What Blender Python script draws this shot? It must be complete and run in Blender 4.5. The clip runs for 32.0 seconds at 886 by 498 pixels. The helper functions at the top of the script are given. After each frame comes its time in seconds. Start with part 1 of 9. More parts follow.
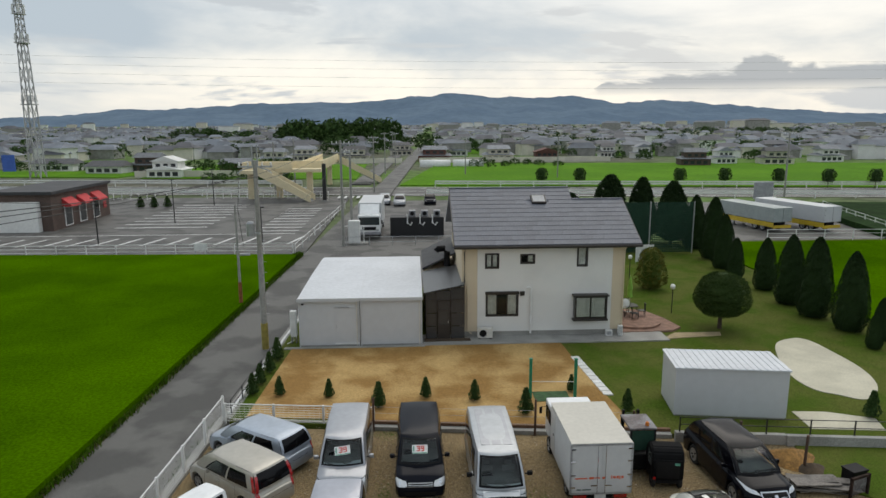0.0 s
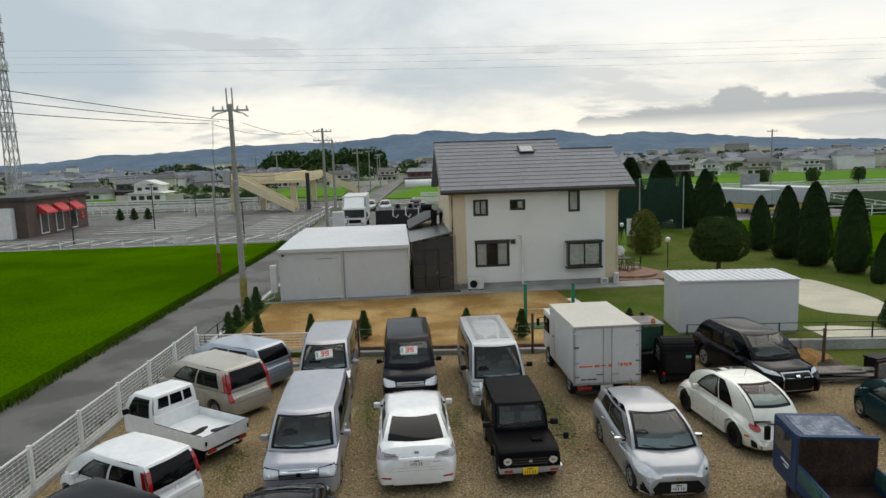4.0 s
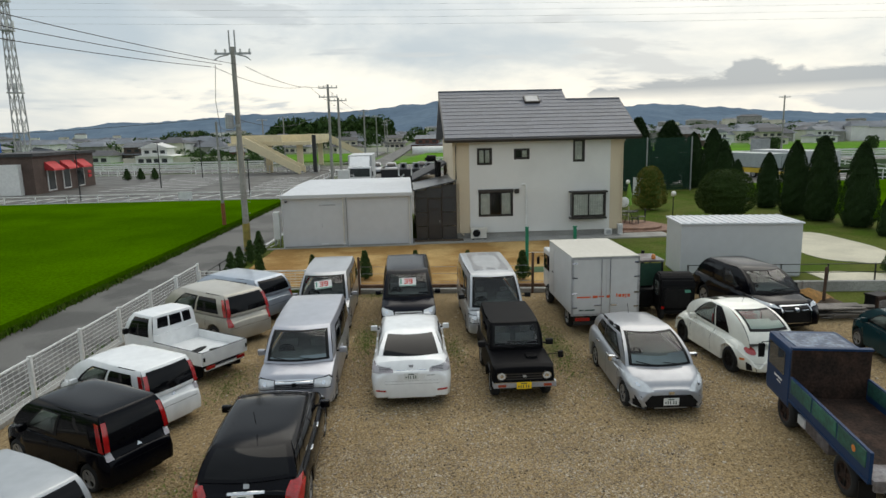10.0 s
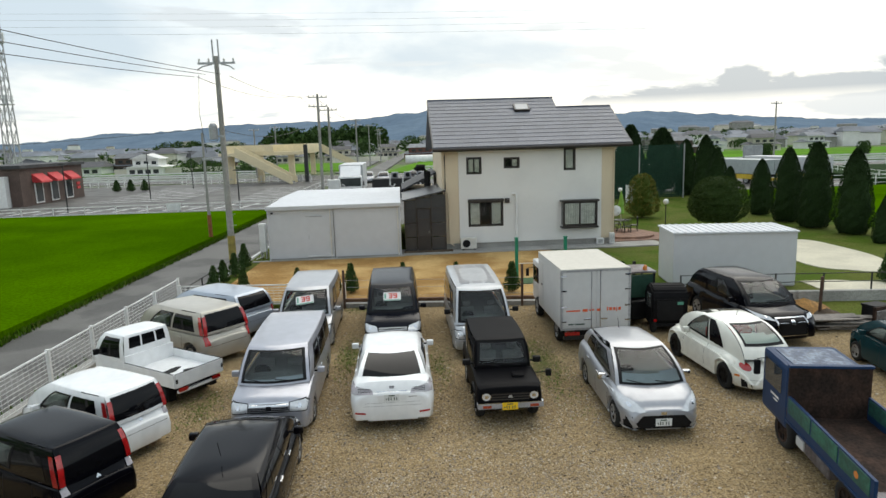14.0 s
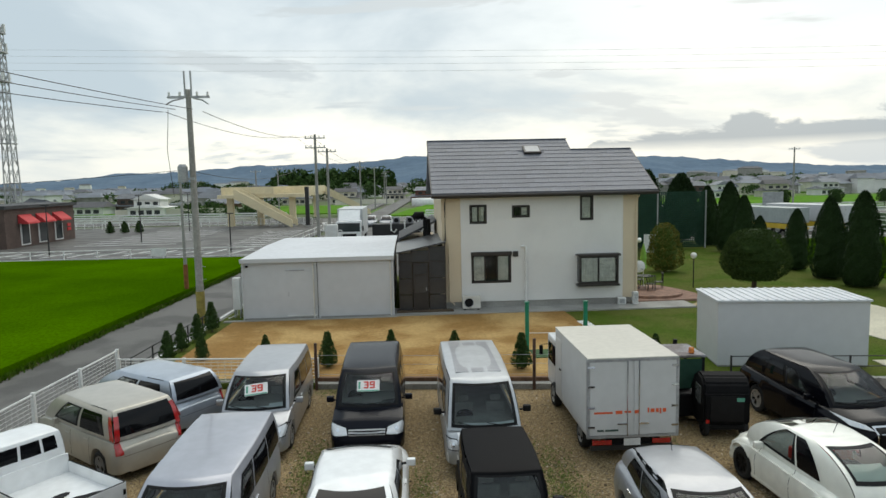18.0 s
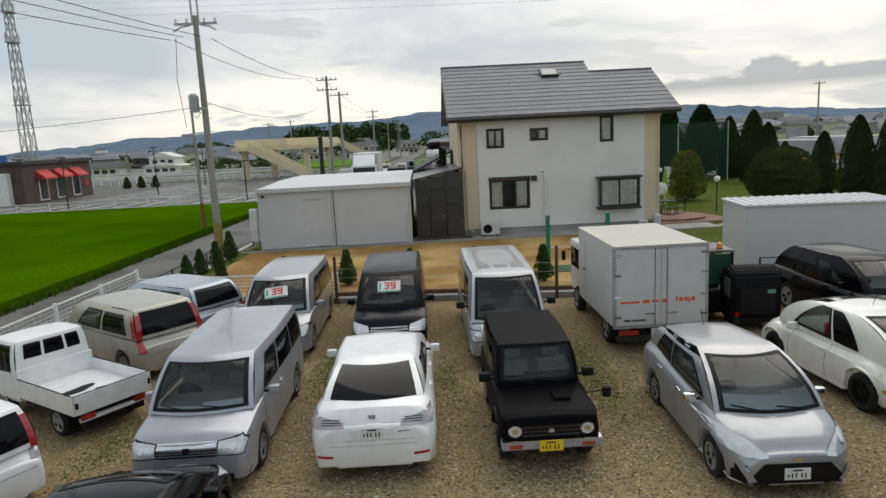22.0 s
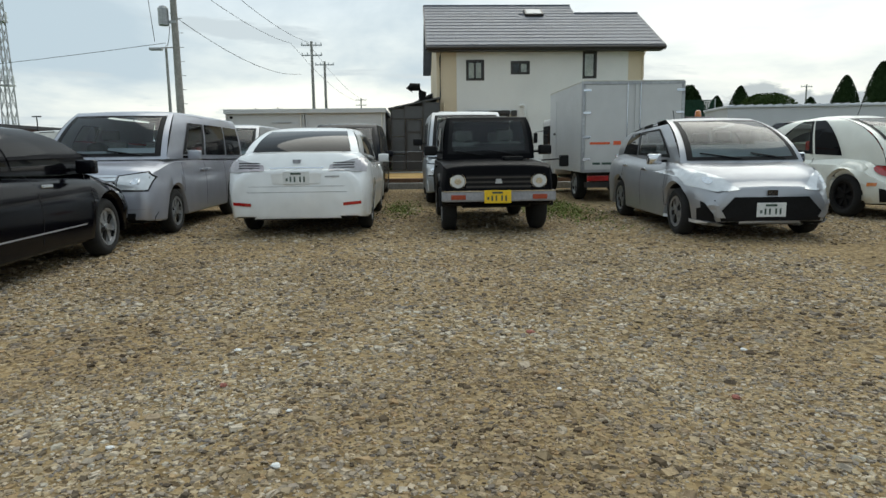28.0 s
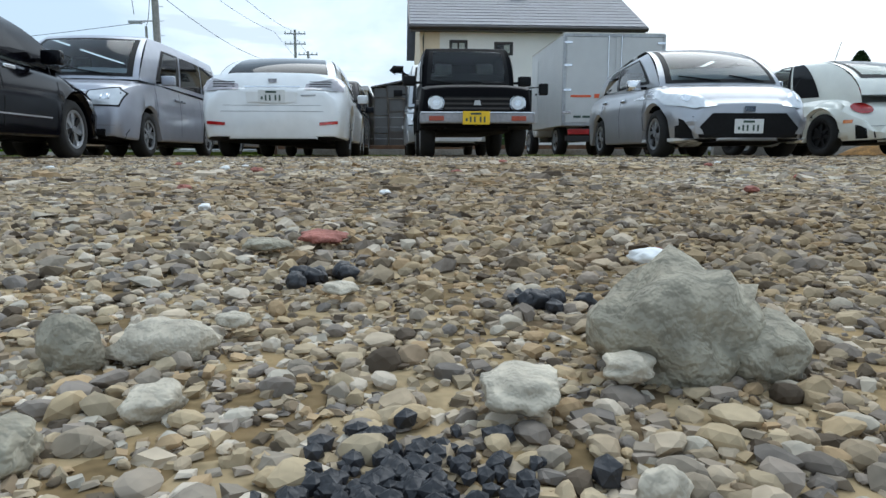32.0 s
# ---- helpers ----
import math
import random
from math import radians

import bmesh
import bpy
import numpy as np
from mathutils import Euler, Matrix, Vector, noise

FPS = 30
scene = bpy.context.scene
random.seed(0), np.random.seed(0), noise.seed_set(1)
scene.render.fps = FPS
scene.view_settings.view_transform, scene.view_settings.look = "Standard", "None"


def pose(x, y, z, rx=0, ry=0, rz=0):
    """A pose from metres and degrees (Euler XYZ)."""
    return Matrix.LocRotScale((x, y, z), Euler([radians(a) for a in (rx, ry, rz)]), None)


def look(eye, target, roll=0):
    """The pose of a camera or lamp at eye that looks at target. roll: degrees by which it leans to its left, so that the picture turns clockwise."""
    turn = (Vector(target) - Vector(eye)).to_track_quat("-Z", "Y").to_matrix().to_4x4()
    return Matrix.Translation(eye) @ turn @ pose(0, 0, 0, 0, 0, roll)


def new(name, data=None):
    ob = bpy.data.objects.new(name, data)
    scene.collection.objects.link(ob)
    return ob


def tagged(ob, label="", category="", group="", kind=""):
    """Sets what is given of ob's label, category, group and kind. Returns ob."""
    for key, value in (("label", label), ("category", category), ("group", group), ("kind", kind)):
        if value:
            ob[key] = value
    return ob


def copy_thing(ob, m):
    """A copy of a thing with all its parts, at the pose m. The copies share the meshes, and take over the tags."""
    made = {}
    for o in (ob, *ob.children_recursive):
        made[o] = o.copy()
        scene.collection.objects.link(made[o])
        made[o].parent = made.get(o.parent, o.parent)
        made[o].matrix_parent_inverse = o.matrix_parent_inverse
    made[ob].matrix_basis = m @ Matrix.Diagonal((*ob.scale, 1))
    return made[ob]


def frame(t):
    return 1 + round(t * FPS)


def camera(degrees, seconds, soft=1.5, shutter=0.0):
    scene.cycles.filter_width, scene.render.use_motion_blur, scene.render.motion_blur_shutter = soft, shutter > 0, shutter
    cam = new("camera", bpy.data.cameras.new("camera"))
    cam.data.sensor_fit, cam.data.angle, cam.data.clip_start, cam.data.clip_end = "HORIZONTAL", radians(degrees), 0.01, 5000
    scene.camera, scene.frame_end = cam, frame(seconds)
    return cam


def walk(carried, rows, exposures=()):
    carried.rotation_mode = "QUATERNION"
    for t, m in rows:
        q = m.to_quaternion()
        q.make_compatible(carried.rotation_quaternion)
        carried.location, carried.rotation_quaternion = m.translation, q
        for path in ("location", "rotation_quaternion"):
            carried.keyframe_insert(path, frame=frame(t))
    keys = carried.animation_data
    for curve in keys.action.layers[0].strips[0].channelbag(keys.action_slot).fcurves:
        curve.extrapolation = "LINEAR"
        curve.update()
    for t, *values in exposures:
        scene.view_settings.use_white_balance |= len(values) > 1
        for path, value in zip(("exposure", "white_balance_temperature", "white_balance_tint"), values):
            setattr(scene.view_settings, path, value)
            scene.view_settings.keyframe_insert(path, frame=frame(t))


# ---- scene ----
cam = camera(68.2, 32.0)
# seconds, place, then yaw (to the left), pitch (up) and roll in degrees
ROWS = [
    (0.0, -0.148, 0.463, 11.628, -2.66, -10.98, -0.27),
    (0.5, -0.123, 0.630, 11.050, -1.77, -10.82, -0.51),
    (1.0, -0.110, 0.876, 10.573, -3.59, -11.97, 1.91),
    (1.5, -0.173, 0.868, 9.833, -1.75, -10.02, 2.32),
    (2.0, -0.212, 0.941, 9.174, -3.30, -8.65, -2.07),
    (2.5, -0.197, 0.995, 8.634, -2.06, -10.16, -0.02),
    (4.5, -0.111, 1.175, 6.509, -4.10, -7.39, -2.24),
    (5.0, 0.071, 1.151, 6.309, -1.48, -11.11, -0.50),
    (5.5, 0.012, 1.103, 5.955, -3.54, -10.15, -0.73),
    (6.0, 0.000, 1.061, 5.662, -2.42, -10.04, -1.61),
    (6.5, -0.079, 1.019, 5.443, -2.15, -9.87, -1.88),
    (7.0, -0.125, 1.004, 5.383, -4.39, -10.19, -3.06),
    (7.5, -0.058, 0.947, 5.418, -3.80, -11.32, -1.67),
    (8.0, -0.014, 0.909, 5.483, -3.51, -10.21, -0.79),
    (8.5, 0.105, 0.918, 5.569, -2.20, -11.54, 0.36),
    (9.0, -0.009, 0.963, 5.627, -4.90, -9.72, -1.71),
    (9.5, -0.004, 0.978, 5.671, -2.80, -10.66, -1.84),
    (10.0, 0.035, 1.009, 5.697, -3.07, -10.27, -1.32),
    (10.5, 0.093, 1.050, 5.724, -2.73, -10.41, -0.88),
    (11.0, 0.111, 1.050, 5.766, -2.72, -7.57, -1.00),
    (11.5, 0.119, 0.924, 5.700, -3.19, -5.02, -1.41),
    (12.0, 0.133, 0.740, 5.610, -2.66, -14.63, -1.36),
    (12.5, 0.222, 0.830, 5.750, -2.96, -18.37, -0.68),
    (13.0, 0.263, 1.078, 5.771, -2.99, -10.63, -1.39),
    (13.5, 0.301, 1.332, 5.743, -3.61, -9.18, -1.82),
    (15.5, 0.522, 2.657, 5.672, -2.46, -13.02, -1.94),
    (16.0, 0.576, 3.220, 5.636, -2.05, -13.73, -2.44),
    (16.5, 0.647, 3.858, 5.666, -2.22, -13.15, -2.61),
    (17.0, 0.747, 4.494, 5.692, -3.13, -11.90, -2.15),
    (17.5, 0.867, 5.103, 5.735, -3.11, -10.75, -1.99),
    (18.0, 0.971, 5.609, 5.811, -2.97, -5.88, -1.21),
    (18.5, 1.037, 5.771, 5.682, -3.94, -5.00, -1.82),
    (19.0, 1.067, 5.758, 5.633, -3.32, -10.55, -1.62),
    (19.5, 1.056, 5.770, 5.645, -3.70, -10.99, -1.51),
    (20.0, 1.043, 5.797, 5.650, -3.47, -10.03, -1.58),
    (20.5, 1.053, 5.824, 5.578, -3.91, -9.07, -1.70),
    (21.0, 1.043, 5.789, 5.232, -2.05, -9.12, -0.23),
    (21.5, 0.952, 5.806, 4.822, -1.26, -9.36, -1.94),
    (22.0, 0.862, 5.812, 4.472, -1.40, -9.62, -2.89),
    (22.5, 0.848, 5.817, 4.168, -1.72, -9.63, -2.64),
    (23.0, 0.825, 5.805, 3.918, -1.82, -10.56, -3.33),
    (23.5, 0.868, 5.837, 3.590, -2.08, -11.37, -1.63),
    (24.0, 0.935, 5.948, 3.280, -1.93, -11.20, -1.73),
    (24.5, 0.937, 6.073, 2.919, -4.51, -7.96, -3.14),
    (25.0, 1.015, 6.140, 2.589, -2.95, -8.89, -1.26),
    (25.5, 1.066, 6.217, 2.253, -3.03, -8.66, -1.95),
    (27.5, 1.308, 6.196, 1.158, -1.41, -7.98, -0.91),
    (28.0, 1.366, 6.213, 0.982, -2.52, -8.50, -0.71),
    (28.5, 1.392, 6.226, 0.778, -3.57, -7.37, -1.21),
    (29.0, 1.416, 6.212, 0.596, -3.68, -6.92, -0.60),
    (29.5, 1.438, 6.187, 0.395, -2.09, -8.67, -0.78),
    (30.0, 1.428, 6.176, 0.242, -2.44, -7.73, -0.76),
    (30.5, 1.407, 6.167, 0.195, -3.12, -7.78, -1.18),
    (31.0, 1.397, 6.182, 0.147, -2.24, -8.96, -0.79),
    (31.5, 1.395, 6.166, 0.098, -3.69, -8.51, -1.21),
    (32.0, 1.428, 6.166, 0.052, -3.99, -8.31, -0.02),
]
GROW = 1.08  # the plan is drawn at 1 : 1.08, and all of it grows to full size in the last lines
walk(cam, [(t, pose(x * GROW, y * GROW, z * GROW, 0, 0, yaw) @ pose(0, 0, 0, 90 + pitch, 0, 0) @ pose(0, 0, 0, 0, 0, roll))
           for t, x, y, z, yaw, pitch, roll in ROWS],
     [(0.0, 0.06, 6820, 10), (5.0, 0.10, 6920, 9), (10.0, 0.14, 6870, 8), (11.0, 0.12, 6870, 8), (12.0, -0.12, 6870, 7), (13.0, 0.40, 6820, 8), (16.0, 0.55, 6820, 8), (17.0, 0.5, 6770, 7), (18.0, 0.25, 6770, 6), (19.0, -0.08, 6770, 6), (20.0, 0.02, 6820, 8), (22.0, 0.14, 6920, 10), (24.0, 0.25, 7020, 10), (25.0, 0.3, 6870, 9), (26.0, 0.3, 6770, 8), (28.0, 0.24, 6570, 4), (30.0, 0.5, 6120, 5), (32.0, 0.55, 5870, 6)])

# ---- sky and sun ----
world = bpy.data.worlds.new("overcast_evening_sky")
scene.world = world
world.use_nodes = True
wn, wl = world.node_tree.nodes, world.node_tree.links
wn.clear()
w_out = wn.new("ShaderNodeOutputWorld")
w_bg = wn.new("ShaderNodeBackground")
sky = wn.new("ShaderNodeTexSky")
sky.sky_type, sky.sun_disc = "NISHITA", False
sky.sun_elevation, sky.sun_rotation = radians(28), radians(25)
sky.air_density, sky.dust_density, sky.ozone_density = 1.0, 3.0, 1.0
w_co = wn.new("ShaderNodeTexCoord")


def cloud_layer(scale, stretch, shift, lo, hi, detail=7.0, rough=0.55):
    """A mask of drifting cloud over the whole dome."""
    mp_, no_, ra_ = wn.new("ShaderNodeMapping"), wn.new("ShaderNodeTexNoise"), wn.new("ShaderNodeMapRange")
    mp_.inputs["Scale"].default_value, mp_.inputs["Location"].default_value = stretch, shift
    no_.inputs["Scale"].default_value, no_.inputs["Detail"].default_value, no_.inputs["Roughness"].default_value = scale, detail, rough
    no_.inputs["Distortion"].default_value = 0.35
    ra_.interpolation_type = "SMOOTHSTEP"
    ra_.inputs["From Min"].default_value, ra_.inputs["From Max"].default_value = lo, hi
    wl.new(w_co.outputs["Generated"], mp_.inputs["Vector"])
    wl.new(mp_.outputs["Vector"], no_.inputs["Vector"])
    wl.new(no_.outputs["Fac"], ra_.inputs["Value"])
    return ra_.outputs["Result"]


def blend(fac, a, b):
    """Mix two colours of the sky; fac, a and b are sockets or values."""
    mx = wn.new("ShaderNodeMix")
    mx.data_type = "RGBA"
    for k, v in ((0, fac), (6, a), (7, b)):
        if hasattr(v, "is_linked"):
            wl.new(v, mx.inputs[k])
        else:
            mx.inputs[k].default_value = v
    return mx.outputs[2]


w_sep = wn.new("ShaderNodeSeparateXYZ")
wl.new(w_co.outputs["Generated"], w_sep.inputs["Vector"])
w_rise = wn.new("ShaderNodeValToRGB")
w_rise.color_ramp.elements[0].position, w_rise.color_ramp.elements[0].color = 0.0, (9.9, 9.6, 8.8, 1)
w_rise.color_ramp.elements[1].position, w_rise.color_ramp.elements[1].color = 0.6, (5.6, 6.5, 7.5, 1)
for w_pos, w_col in ((0.08, (9.9, 9.8, 9.2)), (0.2, (7.1, 7.8, 8.5))):
    w_rise.color_ramp.elements.new(w_pos).color = (*w_col, 1)
wl.new(w_sep.outputs["Z"], w_rise.inputs["Fac"])
w_veil = cloud_layer(1.6, (1.0, 1.0, 3.2), (0.4, 0.2, 0.0), 0.40, 0.62)
w_bank = cloud_layer(2.6, (1.0, 1.0, 7.0), (2.1, 0.7, 0.3), 0.57, 0.64)
w_col1 = blend(w_veil, w_rise.outputs["Color"], (4.7, 5.6, 6.5, 1))
w_col2 = blend(w_bank, w_col1, (5.4, 6.0, 6.6, 1))


def sky_math(kind_, a, b, clamp=False):
    nd = wn.new("ShaderNodeMath")
    nd.operation, nd.use_clamp = kind_, clamp
    for k, v in ((0, a), (1, b)):
        if isinstance(v, (int, float)):
            nd.inputs[k].default_value = v
        else:
            wl.new(v, nd.inputs[k])
    return nd.outputs[0]


# the long stratus bank that lies over the far end of the range
w_z = w_sep.outputs["Z"]
w_az = sky_math("DIVIDE", w_sep.outputs["X"], sky_math("MAXIMUM", w_sep.outputs["Y"], 0.05))
w_rag = cloud_layer(9.0, (1.0, 1.0, 3.0), (0.3, 0.9, 0.1), 0.25, 0.75, 8.0, 0.6)
w_far = sky_math("MULTIPLY", sky_math("SUBTRACT", w_az, 0.2), 2.6, True)
w_top = sky_math("ADD", sky_math("MULTIPLY", w_far, 0.042), sky_math("MULTIPLY", w_rag, 0.034))
w_top = sky_math("ADD", w_top, 0.024)
w_in = sky_math("MULTIPLY", sky_math("MULTIPLY", sky_math("SUBTRACT", w_top, w_z), 130.0, True), sky_math("MULTIPLY", sky_math("SUBTRACT", w_z, 0.036), 60.0, True))
w_in = sky_math("MULTIPLY", w_in, sky_math("MULTIPLY", sky_math("SUBTRACT", w_az, 0.10), 6.0, True))
w_col2 = blend(sky_math("MULTIPLY", w_in, 0.95), w_col2, (3.1, 3.8, 4.6, 1))
w_all = blend(0.95, sky.outputs["Color"], w_col2)
wl.new(w_all, w_bg.inputs["Color"])
w_bg.inputs["Strength"].default_value = 0.1
wl.new(w_bg.outputs["Background"], w_out.inputs["Surface"])

sun = new("sun", bpy.data.lights.new("sun", "SUN"))
sun.data.energy, sun.data.angle, sun.data.color = 1.4, radians(60), (1.0, 0.95, 0.88)
sun.matrix_world = look((8, 20, 22), (2, 6, 0))
scene.view_settings.exposure = 0.0


# ---- materials ----
def surf(name, base, rough=0.6, metal=0.0, var=0.15, scale=1.5, fine=30.0, bump=0.0, second=None, coat=0.0, spread=0.0, spec=0.5, aniso=(1, 1, 1), mask=(0.42, 0.62)):
    """A surface with broad and fine variation of its base colour in metres, and fine relief."""
    m = bpy.data.materials.new(name)
    m.use_nodes = True
    n, l = m.node_tree.nodes, m.node_tree.links
    b = n["Principled BSDF"]
    b.inputs["Roughness"].default_value, b.inputs["Metallic"].default_value = rough, metal
    b.inputs["Coat Weight"].default_value = coat
    b.inputs["Specular IOR Level"].default_value = spec
    b.inputs["Coat Roughness"].default_value = 0.06
    co = n.new("ShaderNodeTexCoord")
    mp = n.new("ShaderNodeMapping")
    mp.inputs["Scale"].default_value = aniso
    l.new(co.outputs["Object"], mp.inputs["Vector"])
    broad, small = n.new("ShaderNodeTexNoise"), n.new("ShaderNodeTexNoise")
    broad.inputs["Scale"].default_value, broad.inputs["Detail"].default_value = scale, 5
    small.inputs["Scale"].default_value, small.inputs["Detail"].default_value = fine, 3
    for t in (broad, small):
        l.new(mp.outputs["Vector"], t.inputs["Vector"])
    ramp = n.new("ShaderNodeValToRGB")
    ramp.color_ramp.elements[0].position, ramp.color_ramp.elements[1].position = mask
    other = second or tuple(c * (1 - var) for c in base)
    ramp.color_ramp.elements[0].color, ramp.color_ramp.elements[1].color = (*other, 1), (*base, 1)
    l.new(broad.outputs["Fac"], ramp.inputs["Fac"])
    mul = n.new("ShaderNodeMix")
    mul.data_type, mul.blend_type = "RGBA", "MULTIPLY"
    mul.inputs[0].default_value = 1.0
    r2 = n.new("ShaderNodeValToRGB")
    low = 1 - var * 1.2
    r2.color_ramp.elements[0].position, r2.color_ramp.elements[0].color = 0.35, (low, low, low, 1)
    r2.color_ramp.elements[1].position, r2.color_ramp.elements[1].color = 0.65, (1, 1, 1, 1)
    l.new(small.outputs["Fac"], r2.inputs["Fac"])
    l.new(ramp.outputs["Color"], mul.inputs[6])
    l.new(r2.outputs["Color"], mul.inputs[7])
    last = mul.outputs[2]
    if spread:
        info = n.new("ShaderNodeObjectInfo")
        hsv = n.new("ShaderNodeHueSaturation")
        rng = n.new("ShaderNodeMapRange")
        rng.inputs["To Min"].default_value, rng.inputs["To Max"].default_value = 1 - spread, 1 + spread
        l.new(info.outputs["Random"], rng.inputs["Value"])
        l.new(rng.outputs["Result"], hsv.inputs["Value"])
        l.new(last, hsv.inputs["Color"])
        last = hsv.outputs["Color"]
    l.new(last, b.inputs["Base Color"])
    if bump:
        bp = n.new("ShaderNodeBump")
        bp.inputs["Strength"].default_value, bp.inputs["Distance"].default_value = bump, 0.02
        l.new(small.outputs["Fac"], bp.inputs["Height"])
        l.new(bp.outputs["Normal"], b.inputs["Normal"])
    return m


def islands(name, colours, rough=0.8, fine=25.0, bump=0.3):
    """Each loose piece of a joined mesh takes a colour of its own."""
    m = surf(name, colours[0], rough, 0, 0.25, 2.0, fine, bump, spec=0.15)
    n, l = m.node_tree.nodes, m.node_tree.links
    geo = n.new("ShaderNodeNewGeometry")
    ramp = n.new("ShaderNodeValToRGB")
    ramp.color_ramp.interpolation = "CONSTANT"
    while len(ramp.color_ramp.elements) < len(colours):
        ramp.color_ramp.elements.new(0.5)
    for i, c in enumerate(colours):
        ramp.color_ramp.elements[i].position, ramp.color_ramp.elements[i].color = i / len(colours), (*c, 1)
    l.new(geo.outputs["Random Per Island"], ramp.inputs["Fac"])
    mul = [x for x in n if x.bl_idname == "ShaderNodeMix"][0]
    for k in list(mul.inputs[6].links):
        l.remove(k)
    l.new(ramp.outputs["Color"], mul.inputs[6])
    return m


def glassy(name, colour=(0.02, 0.025, 0.028), rough=0.04):
    m = surf(name, colour, rough, 0, 0.1, 1.0, 8.0)
    m.node_tree.nodes["Principled BSDF"].inputs["IOR"].default_value = 1.5
    return m


def clear_glass(name, tint, ior=1.5):
    """Thin glass: lets light through and mirrors more at a slant."""
    m = bpy.data.materials.new(name)
    m.use_nodes = True
    n, l = m.node_tree.nodes, m.node_tree.links
    n.clear()
    out, mix, tr, gl, fr = (n.new("ShaderNode" + k) for k in ("OutputMaterial", "MixShader", "BsdfTransparent", "BsdfGlossy", "Fresnel"))
    tr.inputs["Color"].default_value = (*tint, 1)
    gl.inputs["Roughness"].default_value = 0.02
    fr.inputs["IOR"].default_value = ior
    l.new(fr.outputs["Fac"], mix.inputs[0])
    l.new(tr.outputs[0], mix.inputs[1])
    l.new(gl.outputs[0], mix.inputs[2])
    l.new(mix.outputs[0], out.inputs["Surface"])
    return m


M_GRAVEL = surf("gravel_bed", (0.34, 0.232, 0.115), 0.95, 0, 0.5, 0.5, 45, 0.9, second=(0.19, 0.128, 0.062), spec=0.1)
gn, gl = M_GRAVEL.node_tree.nodes, M_GRAVEL.node_tree.links
g_co = gn.new("ShaderNodeTexCoord")
g_cell = gn.new("ShaderNodeTexVoronoi")
g_cell.inputs["Scale"].default_value = 38.0
gl.new(g_co.outputs["Object"], g_cell.inputs["Vector"])
g_ramp = gn.new("ShaderNodeValToRGB")
g_ramp.color_ramp.interpolation = "CONSTANT"
for g_pos, g_col in ((0.12, (0.20, 0.142, 0.072)), (0.3, (0.38, 0.28, 0.148)), (0.48, (0.28, 0.222, 0.14)), (0.62, (0.45, 0.35, 0.205)), (0.76, (0.10, 0.075, 0.05)), (0.90, (0.64, 0.53, 0.36))):
    g_e = g_ramp.color_ramp.elements.new(g_pos)
    g_e.color = (*g_col, 1)
g_ramp.color_ramp.elements[0].color = (0.24, 0.18, 0.115, 1)
gl.new(g_cell.outputs["Color"], g_ramp.inputs["Fac"])
g_mix = gn.new("ShaderNodeMix")
g_mix.data_type = "RGBA"
g_mix.inputs[0].default_value = 0.6
g_old = gn["Principled BSDF"].inputs["Base Color"].links[0].from_socket
gl.new(g_old, g_mix.inputs[6])
gl.new(g_ramp.outputs["Color"], g_mix.inputs[7])
gl.new(g_mix.outputs[2], gn["Principled BSDF"].inputs["Base Color"])
M_ASPHALT = surf("asphalt_wet", (0.142, 0.137, 0.127), 0.65, 0, 0.25, 0.35, 60, 0.3, second=(0.082, 0.079, 0.073), mask=(0.44, 0.54), spec=0.3)
M_FIELD = surf("rice_green", (0.060, 0.142, 0.001), 1.0, 0, 0.28, 0.12, 9, 0.5, second=(0.040, 0.100, 0.001), spec=0.0)
M_FARGREEN = surf("far_fields", (0.13, 0.25, 0.04), 0.9, 0, 0.4, 0.012, 0.3, 0, second=(0.15, 0.15, 0.11), spec=0.1)
M_LAWN = surf("lawn", (0.078, 0.128, 0.014), 0.95, 0, 0.4, 0.5, 25, 0.8, second=(0.12, 0.14, 0.03), spec=0.05)
M_SAND = surf("brown_sand", (0.54, 0.36, 0.15), 0.95, 0, 0.3, 0.45, 20, 0.4, second=(0.33, 0.19, 0.065), spec=0.1)
M_PALE_SAND = surf("pale_sand", (0.62, 0.58, 0.45), 0.95, 0, 0.15, 0.6, 20, 0.3)
M_CONCRETE = surf("concrete", (0.40, 0.39, 0.36), 0.85, 0, 0.25, 0.7, 25, 0.3)
M_EARTH = surf("dark_earth", (0.11, 0.075, 0.045), 0.95, 0, 0.35, 1.0, 25, 0.5)
M_STUCCO = surf("house_stucco", (0.76, 0.75, 0.72), 0.9, 0, 0.07, 0.5, 55, 0.35)
M_STUCCO_TAN = surf("house_stucco_tan", (0.68, 0.57, 0.41), 0.9, 0, 0.07, 0.5, 55, 0.35)
M_SLATE = surf("roof_slate", (0.135, 0.148, 0.182), 0.5, 0, 0.18, 1.2, 14, 0.2, spread=0.10)
M_DARKTRIM = surf("dark_brown_trim", (0.035, 0.028, 0.024), 0.45, 0, 0.2, 3, 20)
M_WHITE_METAL = surf("white_sheet_metal", (0.54, 0.55, 0.56), 0.45, 0, 0.035, 0.5, 3)
M_WHITE_PAINT = surf("white_paint", (0.78, 0.78, 0.76), 0.55, 0, 0.12, 2, 20)
M_GALV = surf("galvanised_steel", (0.48, 0.49, 0.50), 0.45, 0.5, 0.2, 2, 20)
M_WINDOW = glassy("window_glass", (0.05, 0.055, 0.06), 0.05)
M_HOUSE_GLASS = clear_glass("house_glass", (0.94, 0.96, 0.95), 1.4)
M_CURTAIN = surf("curtain", (0.80, 0.78, 0.72), 0.9, 0, 0.2, 4, 20)
M_RUBBER = surf("tyre_rubber", (0.014, 0.014, 0.014), 0.9, 0, 0.2, 6, 40, 0.2)
